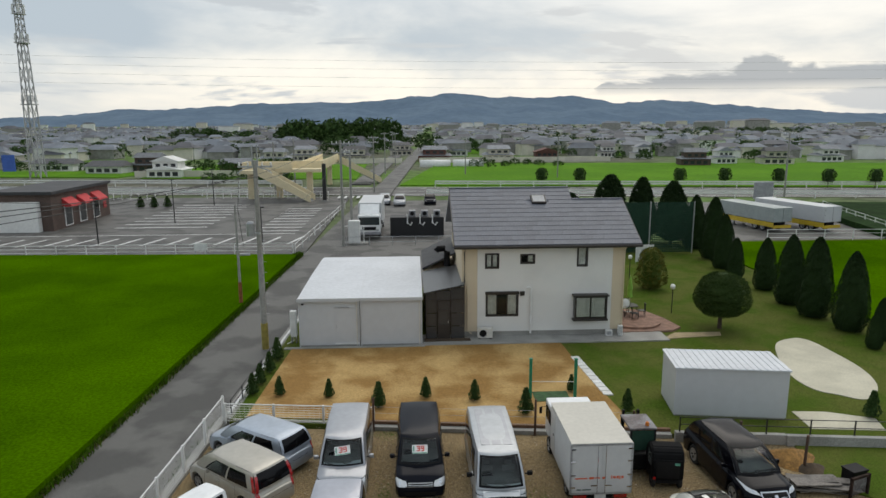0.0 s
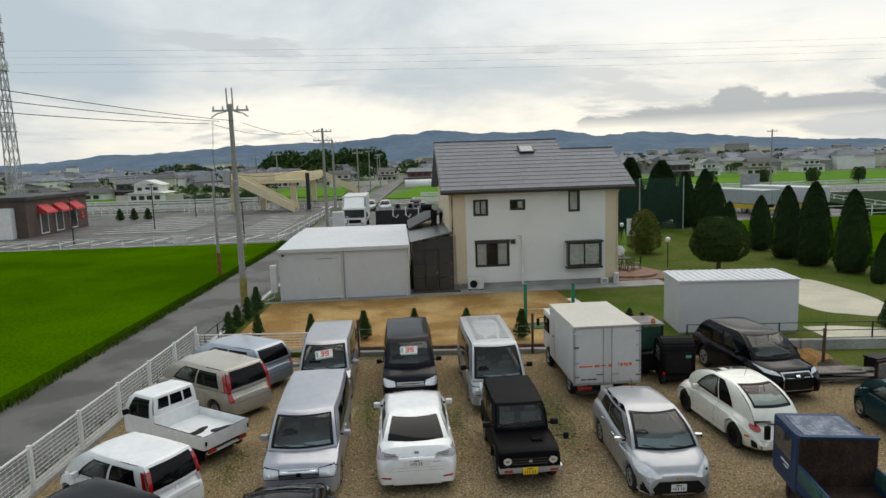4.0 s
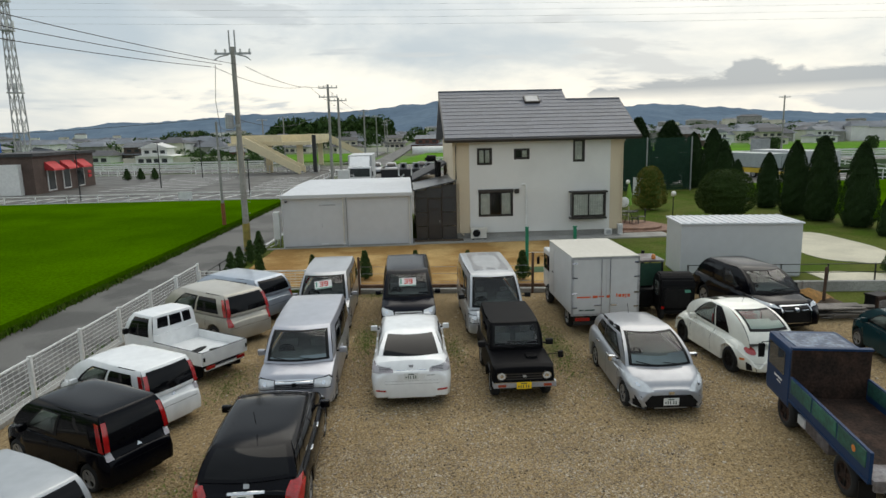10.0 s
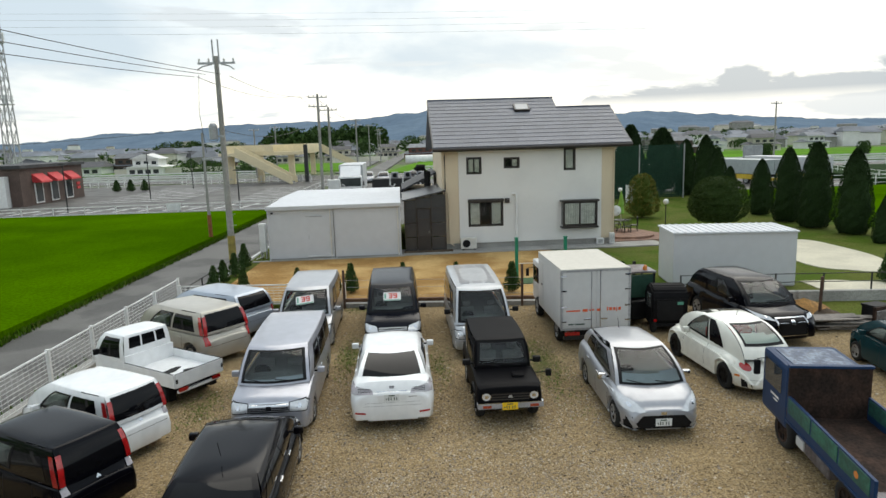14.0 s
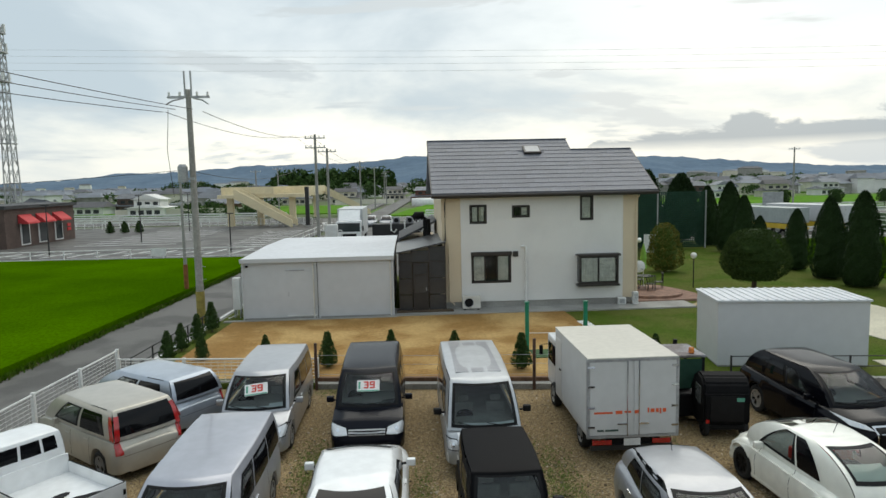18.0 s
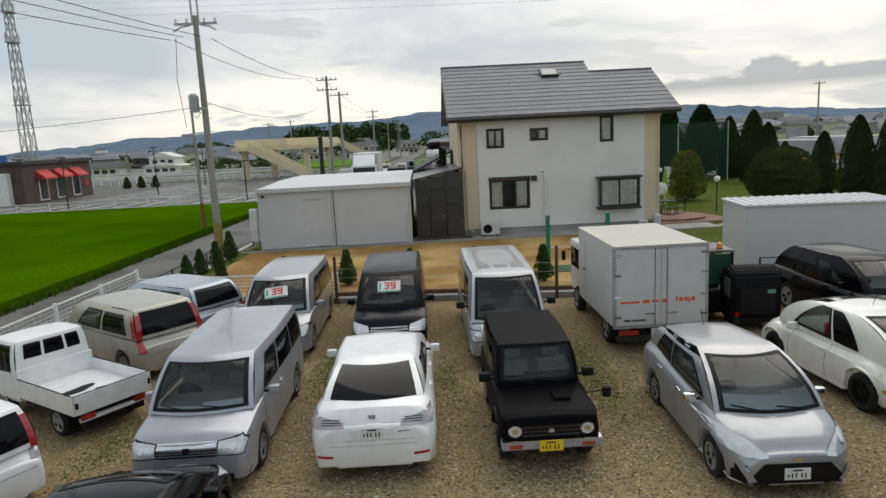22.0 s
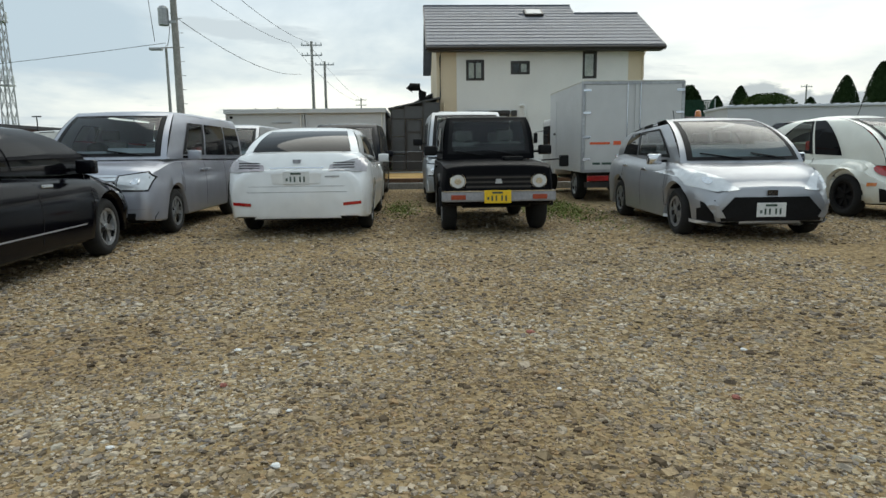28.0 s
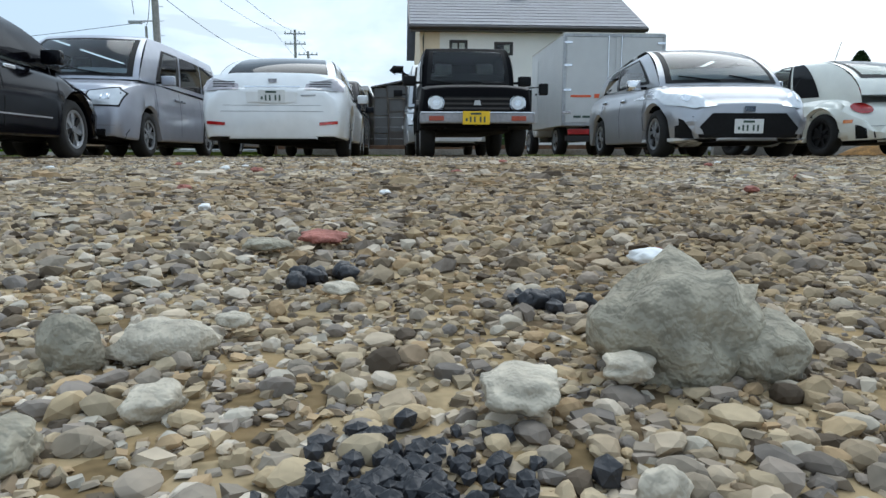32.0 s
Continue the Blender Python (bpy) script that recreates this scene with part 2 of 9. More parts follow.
# also paints the darkness of the rooms behind the house windows
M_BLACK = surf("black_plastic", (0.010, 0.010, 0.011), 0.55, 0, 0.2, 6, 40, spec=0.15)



# ---- building helpers ----
def part(name, bm, material, parent=None, label="", smooth=False):
    me = bpy.data.meshes.new(name)
    bm.to_mesh(me)
    bm.free()
    mats = material if isinstance(material, (list, tuple)) else [material]
    for m in mats:
        me.materials.append(m)
    if smooth:
        me.polygons.foreach_set("use_smooth", [True] * len(me.polygons))
    ob = new(name, me)
    if parent is not None:
        ob.parent = parent
    if label:
        ob["label"] = label
    return ob


def thing(name, label, category, m=None, group="", kind=""):
    ob = new(name)
    ob.empty_display_size = 0.2
    if m is not None:
        ob.matrix_world = m
    return tagged(ob, label, category, group, kind)


def boxes(*specs, bevel=0.0):
    """Boxes joined in one bmesh: (x0, x1, y0, y1, z0, z1)."""
    bm = bmesh.new()
    for x0, x1, y0, y1, z0, z1 in specs:
        bmesh.ops.create_cube(bm, size=1, matrix=Matrix.LocRotScale(((x0 + x1) / 2, (y0 + y1) / 2, (z0 + z1) / 2), None, (x1 - x0, y1 - y0, z1 - z0)))
    if bevel:
        bmesh.ops.bevel(bm, geom=list(bm.edges), offset=bevel, segments=2, affect="EDGES", profile=0.6)
    return bm


def tube(points, r, sides=8, taper=None, bm=None):
    """A round bar through the points."""
    bm = bm or bmesh.new()
    rings = []
    pts = [Vector(p) for p in points]
    for i, p in enumerate(pts):
        d = (pts[min(i + 1, len(pts) - 1)] - pts[max(i - 1, 0)]).normalized()
        a = d.orthogonal().normalized() if abs(d.z) < 0.99 else Vector((1, 0, 0))
        b = d.cross(a)
        rr = r if taper is None else r + (taper - r) * i / (len(pts) - 1)
        rings.append([bm.verts.new(p + rr * (a * math.cos(k * math.tau / sides) + b * math.sin(k * math.tau / sides))) for k in range(sides)])
    for q, s in zip(rings, rings[1:]):
        for k in range(sides):
            bm.faces.new((q[k], q[(k + 1) % sides], s[(k + 1) % sides], s[k]))
    bm.faces.new(rings[0][::-1])
    bm.faces.new(rings[-1])
    return bm


def lathe(profile, sides=20, axis="z", bm=None, at=(0, 0, 0)):
    """A turned form from (radius, height) pairs."""
    bm = bm or bmesh.new()
    rings = []
    for r, h in profile:
        ring = []
        for k in range(sides):
            c, s = r * math.cos(k * math.tau / sides), r * math.sin(k * math.tau / sides)
            p = {"z": (c, s, h), "x": (h, c, s), "y": (s, h, c)}[axis]
            ring.append(bm.verts.new(Vector(p) + Vector(at)))
        rings.append(ring)
    for q, s in zip(rings, rings[1:]):
        for k in range(sides):
            bm.faces.new((q[k], q[(k + 1) % sides], s[(k + 1) % sides], s[k]))
    bm.faces.new(rings[0][::-1])
    bm.faces.new(rings[-1])
    return bm


def slab(outline, z0, z1):
    """A flat slab with the given outline of (x, y)."""
    bm = bmesh.new()
    top = [bm.verts.new((x, y, z1)) for x, y in outline]
    low = [bm.verts.new((x, y, z0)) for x, y in outline]
    bm.faces.new(top)
    bm.faces.new(low[::-1])
    n = len(top)
    for k in range(n):
        bm.faces.new((low[k], low[(k + 1) % n], top[(k + 1) % n], top[k]))
    bmesh.ops.recalc_face_normals(bm, faces=bm.faces)
    return bm


def rect(x0, x1, y0, y1):
    return [(x0, y0), (x1, y0), (x1, y1), (x0, y1)]


def blob(x0, y0, rx, ry, n=40, wob=0.12, seed=0):
    rng = random.Random(seed)
    ph = [rng.uniform(0, 6.28) for _ in range(4)]
    out = []
    for k in range(n):
        a = k * math.tau / n
        w = 1 + wob * (math.sin(2 * a + ph[0]) + 0.6 * math.sin(3 * a + ph[1]) + 0.35 * math.sin(5 * a + ph[2]))
        out.append((x0 + rx * w * math.cos(a), y0 + ry * w * math.sin(a)))
    return out


def raw(name, verts, faces, material, parent=None, smooth=False):
    me = bpy.data.meshes.new(name)
    me.from_pydata(verts, [], faces)
    for m in (material if isinstance(material, (list, tuple)) else [material]):
        me.materials.append(m)
    if smooth:
        me.polygons.foreach_set("use_smooth", [True] * len(me.polygons))
    ob = new(name, me)
    ob.parent = parent
    return ob


# ---- ground ----
tagged(part("ground", slab(rect(-4500, 4500, -600, 4500), -0.9, -0.35), M_FARGREEN), "flat farmland with green fields and bare plots", "ground", kind="structure")
tagged(part("gravel_lot", slab([(-10.85, -25), (30, -25), (30, 20.35), (-7.62, 24.58)], -0.3, 0.0), M_GRAVEL), "brown gravel car park with mixed crushed stone", "gravel lot", kind="structure")
lane_turn = pose(-7.7, 25, 0, 0, 0, -2.9) @ pose(7.7, -25, 0)  # the lane runs a little askew to the house
front_turn = pose(-7.7, 24.55, 0, 0, 0, -6.5) @ pose(7.7, -24.95, 0)  # and so does the head of the car park


def turned(ob, m):
    ob.matrix_world = m @ ob.matrix_basis
    return ob


tagged(turned(part("road", slab(rect(-11.75, -8.0, -60, 400), -0.34, -0.04), M_ASPHALT), lane_turn), "narrow damp grey asphalt lane beside the rice field", "road", kind="structure")
tagged(part("yard_ground", slab([(-7.45, 24.78), (60, 17.1), (60, 62), (-6.0, 62)], -0.3, 0.10), M_LAWN), "mown green lawn round the house", "lawn", kind="structure")
tagged(part("sand_court", slab([(-6.9, 25.15), (8.35, 23.4), (8.0, 26.6), (7.7, 31.0), (7.6, 33.2), (-6.5, 33.2)], 0.0, 0.125), M_SAND), "bare brown sandy practice court", "sand", kind="structure")
tagged(turned(part("rice_field", slab(rect(-95, -12.0, -60, 57.5), -0.34, 0.25), M_FIELD), lane_turn), "dense bright green rice paddy", "rice field", kind="structure")
tagged(part("house_path", slab(rect(-0.2, 13.5, 33.2, 34.9), 0.0, 0.16), M_CONCRETE), "concrete path along the house wall", "path", kind="structure")



# ---- foliage ----
M_LEAF = islands("conifer_leaf", [(0.045, 0.085, 0.022), (0.055, 0.105, 0.028), (0.035, 0.070, 0.02), (0.07, 0.12, 0.032)], 0.85)
M_LEAF_DARK = islands("dark_leaf", [(0.022, 0.045, 0.014), (0.03, 0.058, 0.018), (0.018, 0.036, 0.012)], 0.85)
M_LEAF_YELLOW = islands("yellow_green_leaf", [(0.13, 0.16, 0.03), (0.18, 0.17, 0.035), (0.09, 0.13, 0.025), (0.22, 0.18, 0.04)], 0.85)
M_LEAF_ROUND = islands("round_tree_leaf", [(0.040, 0.070, 0.016), (0.052, 0.088, 0.02), (0.032, 0.058, 0.014), (0.062, 0.095, 0.024)], 0.85)
for leaf_mat in (M_LEAF, M_LEAF_DARK, M_LEAF_YELLOW, M_LEAF_ROUND):
    leaf_mat.node_tree.nodes["Principled BSDF"].inputs["Specular IOR Level"].default_value = 0.12
M_BARK = surf("bark", (0.10, 0.07, 0.05), 0.9, 0, 0.3, 6, 40, 0.5)


def crown_mesh(name, radius_at, z0, z1, n, size, material, seed, core=0.72, up=0.5):
    """Many small leaf clumps round a darker uneven heart. radius_at(0..1) gives the outline."""
    rng = np.random.default_rng(seed)
    verts, faces = [], []
    rows, cols = 14, 14
    for j in range(rows + 1):
        f = j / rows
        for i in range(cols):
            a = i * math.tau / cols
            r = radius_at(f) * core * (1 + rng.uniform(-0.12, 0.12))
            verts.append((r * math.cos(a), r * math.sin(a), z0 + (z1 - z0) * (0.01 + 0.98 * f)))
    for j in range(rows):
        for i in range(cols):
            a, b = j * cols + i, j * cols + (i + 1) % cols
            faces.append((a, b, b + cols, a + cols))
    faces.append(tuple(range(cols))[::-1])
    faces.append(tuple(range(rows * cols, rows * cols + cols)))
    for _ in range(n):
        f = rng.uniform(0, 1)
        a = rng.uniform(0, math.tau)
        lump = 1 + (0.36 * (1 - core)) * math.sin(3 * a + seed) + (0.29 * (1 - core)) * math.sin(9 * f + 2 * a)
        r = radius_at(f) * (core + (1.08 - core) * rng.uniform(0, 1) ** 0.6) * lump
        p = np.array((r * math.cos(a), r * math.sin(a), z0 + (z1 - z0) * f))
        out = np.array((math.cos(a), math.sin(a), up)) + rng.normal(0, 0.45, 3)
        out /= np.linalg.norm(out)
        side = np.cross(out, rng.normal(0, 1, 3))
        side /= np.linalg.norm(side) + 1e-9
        s = size * rng.uniform(0.6, 1.3)
        k = len(verts)
        verts += [tuple(p - side * s * 0.5), tuple(p + out * s * 0.45 + np.cross(out, side) * s * 0.2), tuple(p + side * s * 0.5), tuple(p + out * s)]
        faces += [(k, k + 1, k + 3), (k + 1, k + 2, k + 3)]
    return raw(name, verts, faces, material)


def plant(name, label, category, radius_at, z0, z1, n, size, material, seed, trunk=0.06, m=None, group="", core=0.72):
    t = thing(name, label, category, m, group)
    part("trunk", tube([(0, 0, -0.05), (0.02, 0, z0 + (z1 - z0) * 0.3), (0, 0.01, z0 + (z1 - z0) * 0.75)], trunk, 8, trunk * 0.4), M_BARK, t)
    c = crown_mesh("crown", radius_at, z0, z1, n, size, material, seed, core)
    c.parent = t
    return t


def spindle(r):
    return lambda f: r * (min(1, (f + 0.02) / 0.22) ** 0.6) * (1 - max(0, f - 0.25) / 0.75) ** 0.62 + 0.01


def bullet(r):
    return lambda f: r * min(1, (f + 0.03) / 0.15) ** 0.5 * math.sqrt(max(0.0, 1 - (max(0.0, f - 0.3) / 0.7) ** 2.2)) + 0.01


def flame(r):
    return lambda f: r * min(1, (f + 0.12) / 0.26) ** 0.5 * max(0.0, 1 - f ** 2.6) ** 0.75 + 0.012


def cone(r):
    return lambda f: r * (min(1, (f + 0.03) / 0.12)) * (1 - f) ** 0.85 + 0.01


def ball(r):
    return lambda f: r * math.sqrt(max(0.0, 1 - (1.7 * f - 0.72) ** 2)) * (0.93 if f < 0.1 else 1) + 0.03


# ---- yard ground details ----
G = 0.10
tagged(part("sand_pit", slab([(19.2 + x * 0.97 + y * 0.23, 29.2 + y * 0.97 - x * 0.23) for x, y in blob(0, 0, 1.6, 4.4, 44, 0.10, 3)], 0.0, G + 0.03), M_PALE_SAND), "pale sand bunker cut into the lawn", "sand bunker", kind="structure")
tagged(part("sand_strip", slab([(14.9, 22.9), (17.6, 22.6), (17.9, 23.6), (16.3, 24.3), (15.0, 24.4)], 0.0, G + 0.026), M_PALE_SAND), "strip of pale sand behind the storage box", "sand", kind="structure")
tagged(part("grass_bank", slab([(13.2, 19.2), (15, 17.6), (30.1, 15), (30.1, 20.1), (13.6, 21.9)], -0.2, 0.05), M_LAWN), "rough grass beside the gravel", "grass", kind="structure")
tagged(part("back_yard_paving", slab(rect(-7.4, 12, 45.5, 61.9), 0.0, G + 0.02), M_ASPHALT), "grey paved yard behind the house", "paving", kind="structure")
tagged(part("right_field", slab([(26.6, 21.2), (120, 10.2), (120, 61), (26.6, 61)], -0.2, G + 0.08), M_FIELD), "green rice paddy beyond the cypress row", "rice field", kind="structure")
tagged(turned(part("yard_kerb", boxes((-1.75, 9.5, 24.98, 25.22, 0, 0.16), (-7.4, -1.8, 25.3, 25.42, 0, 0.14), bevel=0.01), M_CONCRETE), front_turn), "low concrete kerb at the yard edge", "kerb", kind="structure")
tagged(turned(part("kerb_plank", boxes((-1.75, 9.5, 25.22, 25.36, 0, 0.27), bevel=0.01), surf("brown_plank", (0.20, 0.105, 0.055), 0.8, 0, 0.3, 3, 25, 0.3)), front_turn), "brown timber edging along the sand", "edging", kind="structure")
tagged(turned(part("retaining_wall", boxes((9.55, 13.5, 24.72, 24.92, 0, 0.38), (13.5, 30, 24.62, 24.82, 0, 0.40), bevel=0.012), M_CONCRETE), front_turn), "low concrete retaining wall", "wall", kind="structure")
tagged(turned(part("lane_kerb", boxes((-7.98, -7.66, -25, 25.2, -0.3, 0.10), (-7.98, -7.45, 25.2, 62, -0.3, 0.06), bevel=0.01), M_CONCRETE), lane_turn), "concrete footing of the boundary fence", "kerb", kind="structure")
tagged(turned(part("field_verge", boxes((-12.05, -11.7, -60, 58, -0.34, -0.06), bevel=0.02), M_EARTH), lane_turn), "dark earth verge of the paddy", "verge", kind="structure")
tagged(part("footpath_front", boxes((-6.9, 0.4, 33.05, 33.3, 0, 0.15), bevel=0.01), M_CONCRETE), "concrete strip before the sheds", "kerb", kind="structure")

# small conifers round the sand court
shrub = plant("conifer_shrub", "small pointed green conifer planted at the sand edge", "shrub", cone(0.25), 0.05, 0.95, 900, 0.07, M_LEAF, 5, 0.03, pose(-7.15, 27.4, G), "conifers round the court")
for k, (x, y, s) in enumerate(((-7.07, 28.5, 1.0), (-6.95, 29.9, 1.05), (-6.9, 31.5, 1.2), (-5.96, 27.2, 0.9), (-3.82, 26.9, 0.85), (-1.65, 25.75, 1.15), (0.3, 26.6, 0.95), (2.35, 26.2, 0.95), (4.28, 24.8, 1.15), (6.62, 26.9, 0.8), (8.44, 24.9, 0.95), (17.8, 23.7, 1.15), (18.75, 23.5, 1.1))):
    copy_thing(shrub, pose(x, y, G + 0.02, 0, 0, 47 * k) @ Matrix.Scale(s, 4)).scale = (s, s, s)
# cypress row
cyp = plant("cypress", "tall dark green columnar cypress in a row", "tree", flame(0.86), 0.04, 4.7, 9500, 0.08, M_LEAF_DARK, 11, 0.1, pose(24.1, 34.4, G) @ Matrix.Scale(0.95, 4), "cypress row", 0.90)
for k, (x, y, s) in enumerate(((23.7, 37.1, 1.02), (23.8, 39.9, 0.95), (24.1, 43.4, 0.78), (23.6, 46.6, 0.66), (24.4, 50.2, 0.92), (25.25, 53.9, 1.12), (25.6, 58.4, 1.05), (23.4, 31.4, 0.42), (24.6, 32.6, 0.5))):
    copy_thing(cyp, pose(x, y, G, 0, 0, 61 * k)).scale = (s * 1.02, s * 1.02, s)
plant("round_tree", "round clipped dark green tree on the lawn", "tree", ball(1.36), 0.85, 3.2, 9500, 0.085, M_LEAF_ROUND, 21, 0.13, pose(17.1, 35.2, G), "", 0.84)
plant("yellow_bush", "upright yellow-green bush on the lawn", "bush", bullet(0.9), 0.1, 2.9, 2600, 0.14, M_LEAF_YELLOW, 23, 0.07, pose(16.4, 44.2, G))
big = plant("garden_tree", "dark bushy tree behind the netting", "tree", spindle(2.1), 0.4, 6.6, 5200, 0.26, M_LEAF_DARK, 31, 0.18, pose(18.2, 60.2, G), "dark trees behind the netting")
for k, (x, y, s, w) in enumerate(((21.5, 61.0, 0.95, 0.8), (14.5, 60.5, 0.75, 1.3), (11.0, 60.0, 0.72, 1.2), (8.0, 60.5, 0.7, 1.1), (24.4, 60.8, 0.9, 0.9), (16.3, 59.0, 0.6, 1.2), (20.0, 58.6, 0.65, 1.0))):
    copy_thing(big, pose(x, y, G, 0, 0, 83 * k)).scale = (s * w, s * w, s)

# ---- white mesh fence along the lane ----
def mesh_panel(name, length, h, pitch_h, pitch_v, wire, material, parent, along):
    """Welded wires between two posts, running along x or y from 0."""
    bm = bmesh.new()
    specs = []
    z = 0.06
    while z < h:
        specs.append((0, length, -wire, wire, z - wire, z + wire))
        z += pitch_h
    d = pitch_v
    while d < length:
        specs.append((d - wire * 0.6, d + wire * 0.6, wire, wire * 2, 0.05, h))
        d += pitch_v
    if along == "y":
        specs = [(c, d_, a, b, e, f) for a, b, c, d_, e, f in specs]
    return part(name, boxes(*specs), material, parent)


fence = thing("mesh_fence", "white welded mesh fence on a concrete footing", "fence", lane_turn @ pose(-7.72, -15.0, 0.1))
post_bm = boxes((-0.042, 0.042, -0.042, 0.042, -0.1, 1.0), bevel=0.008)
post = part("post", post_bm, M_WHITE_PAINT, fence)
panel = mesh_panel("mesh_panel", 2.0, 0.95, 0.10, 0.2, 0.0042, M_WHITE_PAINT, fence, "y")
for k in range(1, 21):
    for src in (post, panel):
        if src is panel and k == 20:
            continue
        o = new(src.name.split(".")[0], src.data)
        o.parent = fence
        o.location = (0, 2.0 * k, 0)
part("top_rail", boxes((-0.02, 0.02, 0, 40, 0.93, 0.965)), M_WHITE_PAINT, fence)
fence2 = thing("mesh_fence", "white mesh fence across the head of the car park", "fence", front_turn @ pose(-7.68, 25.3, 0.05))
for k in range(4):
    o = new("post", post.data)
    o.parent, o.location, o.scale = fence2, (1.97 * k, 0, 0), (1, 1, 0.8)
    if k < 3:
        mp = mesh_panel("mesh_panel", 1.97, 0.76, 0.10, 0.20, 0.007, M_WHITE_PAINT, fence2, "x")
        mp.location = (1.97 * k, 0, 0)
part("top_rail", boxes((0, 5.9, -0.02, 0.02, 0.74, 0.78)), M_WHITE_PAINT, fence2)
M_POST = surf("brown_post", (0.13, 0.075, 0.05), 0.85, 0, 0.3, 4, 30, 0.3)
M_IRON = surf("black_iron", (0.02, 0.02, 0.02), 0.5, 0, 0.2, 8, 40)
wires = thing("post_and_wire_fence", "brown posts with thin wire at the sand edge", "fence", front_turn @ pose(0, 24.95, 0))
for x, h in ((-1.72, 1.35), (0.1, 1.15), (2.2, 1.1), (4.42, 1.45), (8.05, 1.1)):
    part("post", tube([(x, 0, -0.05), (x + 0.01, 0, h)], 0.045, 8), M_POST, wires)
for z in (0.45, 0.75, 1.0):
    part("wire", tube([(-1.72, 0, z), (1.5, 0, z - 0.02), (4.42, 0, z), (8.05, 0, z)], 0.005, 5), M_GALV, wires)
iron = thing("iron_fence", "low black iron rail fence on the retaining wall", "fence", front_turn @ pose(0, 24.8, 0.36))
for k in range(12):
    x = 9.7 + 1.55 * k
    part("post", boxes((x - 0.02, x + 0.02, -0.02, 0.02, 0, 0.62)), M_IRON, iron)
for z in (0.32, 0.60):
    part("rail", boxes((9.7, 26.7, -0.012, 0.012, z - 0.012, z + 0.012)), M_IRON, iron)
for x, y, h in ((13.35, 23.0, 1.25), (11.7, 24.4, 1.05), (10.2, 24.5, 0.95)):
    tagged(turned(part("stake", tube([(x, y, -0.05), (x + 0.02, y, h)], 0.05, 8), M_POST), front_turn), "weathered brown timber stake by the wall", "post", "timber stakes")
lane_rail = thing("lane_railing", "low dark railing with a white kerb beside the lane", "railing", lane_turn @ pose(-7.62, 25.6, 0.06))
for k in range(6):
    part("post", boxes((-0.02, 0.02, 1.5 * k - 0.02, 1.5 * k + 0.02, 0, 0.62)), M_IRON, lane_rail)
for z in (0.3, 0.6):
    part("rail", boxes((-0.015, 0.015, 0, 7.5, z - 0.015, z + 0.015)), M_IRON, lane_rail)
part("white_edge", boxes((-0.16, -0.04, 0, 16, 0, 0.07)), M_WHITE_PAINT, lane_rail)

# green practice frame on the sand
M_GREENPOST = surf("green_paint", (0.01, 0.24, 0.13), 0.4, 0, 0.15, 5, 30)
pf = thing("practice_goal", "two green steel posts with a white cross line", "goal", pose(0, 0, G))
for x, y in ((4.73, 26.35), (6.61, 26.2)):
    part("post", boxes((x - 0.06, x + 0.06, y - 0.06, y + 0.06, 0, 1.75), bevel=0.012), M_GREENPOST, pf)
    part("post_cap", boxes((x - 0.075, x + 0.075, y - 0.075, y + 0.075, 1.75, 1.78), bevel=0.005), M_GREENPOST, pf)
part("cross_line", tube([(4.73, 26.35, 0.75), (6.61, 26.2, 0.75)], 0.012, 6), M_WHITE_PAINT, pf)
tagged(part("practice_mat", boxes((4.9, 6.4, 25.9, 26.9, G + 0.02, G + 0.05), bevel=0.006), surf("green_mat", (0.06, 0.13, 0.05), 0.95, 0, 0.3, 4, 30, 0.4)), "worn green practice mat on the sand", "mat")
steps = thing("stepping_edge", "row of pale stepping slabs beside the lawn", "stepping stones", pose(0, 0, G))
for k in range(11):
    f = k / 10
    part("slab", boxes((8.12 - 0.3 * f - 0.2, 8.12 - 0.3 * f + 0.2, 26.6 + 4.3 * f - 0.19, 26.6 + 4.3 * f + 0.19, -0.02, 0.055), bevel=0.012), M_WHITE_PAINT, steps)

# ---- house ----
house = thing("house", "two-storey pale stucco house with slate-grey roof", "house")
FY = 34.5
holes = [(3.75, 5.48, 1.28, 2.60), (3.70, 4.41, 3.94, 4.73), (5.59, 6.34, 4.18, 4.67), (8.65, 9.2, 3.99, 5.07), (8.55, 10.2, 1.15, 2.40)]


def wall_with_holes(x0, x1, z0, z1, y0, y1, openings):
    xs = sorted({x0, x1, *[v for o in openings for v in o[:2] if x0 < v < x1]})
    zs = sorted({z0, z1, *[v for o in openings for v in o[2:] if z0 < v < z1]})
    specs = []
    for a, b in zip(xs, xs[1:]):
        for c, d in zip(zs, zs[1:]):
            if not any(o[0] - 1e-6 <= a and b <= o[1] + 1e-6 and o[2] - 1e-6 <= c and d <= o[3] + 1e-6 for o in openings):
                specs.append((a, b, y0, y1, c, d))
    return boxes(*specs)


bm = wall_with_holes(3.27, 10.58, 0.42, 5.22, FY - 0.04, FY + 0.16, holes)
bmesh.ops.remove_doubles(bm, verts=bm.verts, dist=0.0005)
part("front_wall", bm, M_STUCCO, house)
for wall_box in ((2.43, 3.27, FY, FY + 0.2, 0.42, 5.22), (10.58, 11.27, FY, FY + 0.2, 0.42, 5.22), (2.43, 2.63, FY + 0.2, 42.9, 0.42, 5.22), (11.07, 11.27, FY + 0.2, 42.9, 0.42, 5.22), (2.63, 11.07, 42.7, 42.9, 0.42, 5.22)):
    part("wall", boxes(wall_box), M_STUCCO_TAN, house, "tan stucco corner and side wall")
part("foundation", boxes((2.45, 11.25, FY + 0.015, 42.88, 0.05, 0.42)), M_CONCRETE, house)
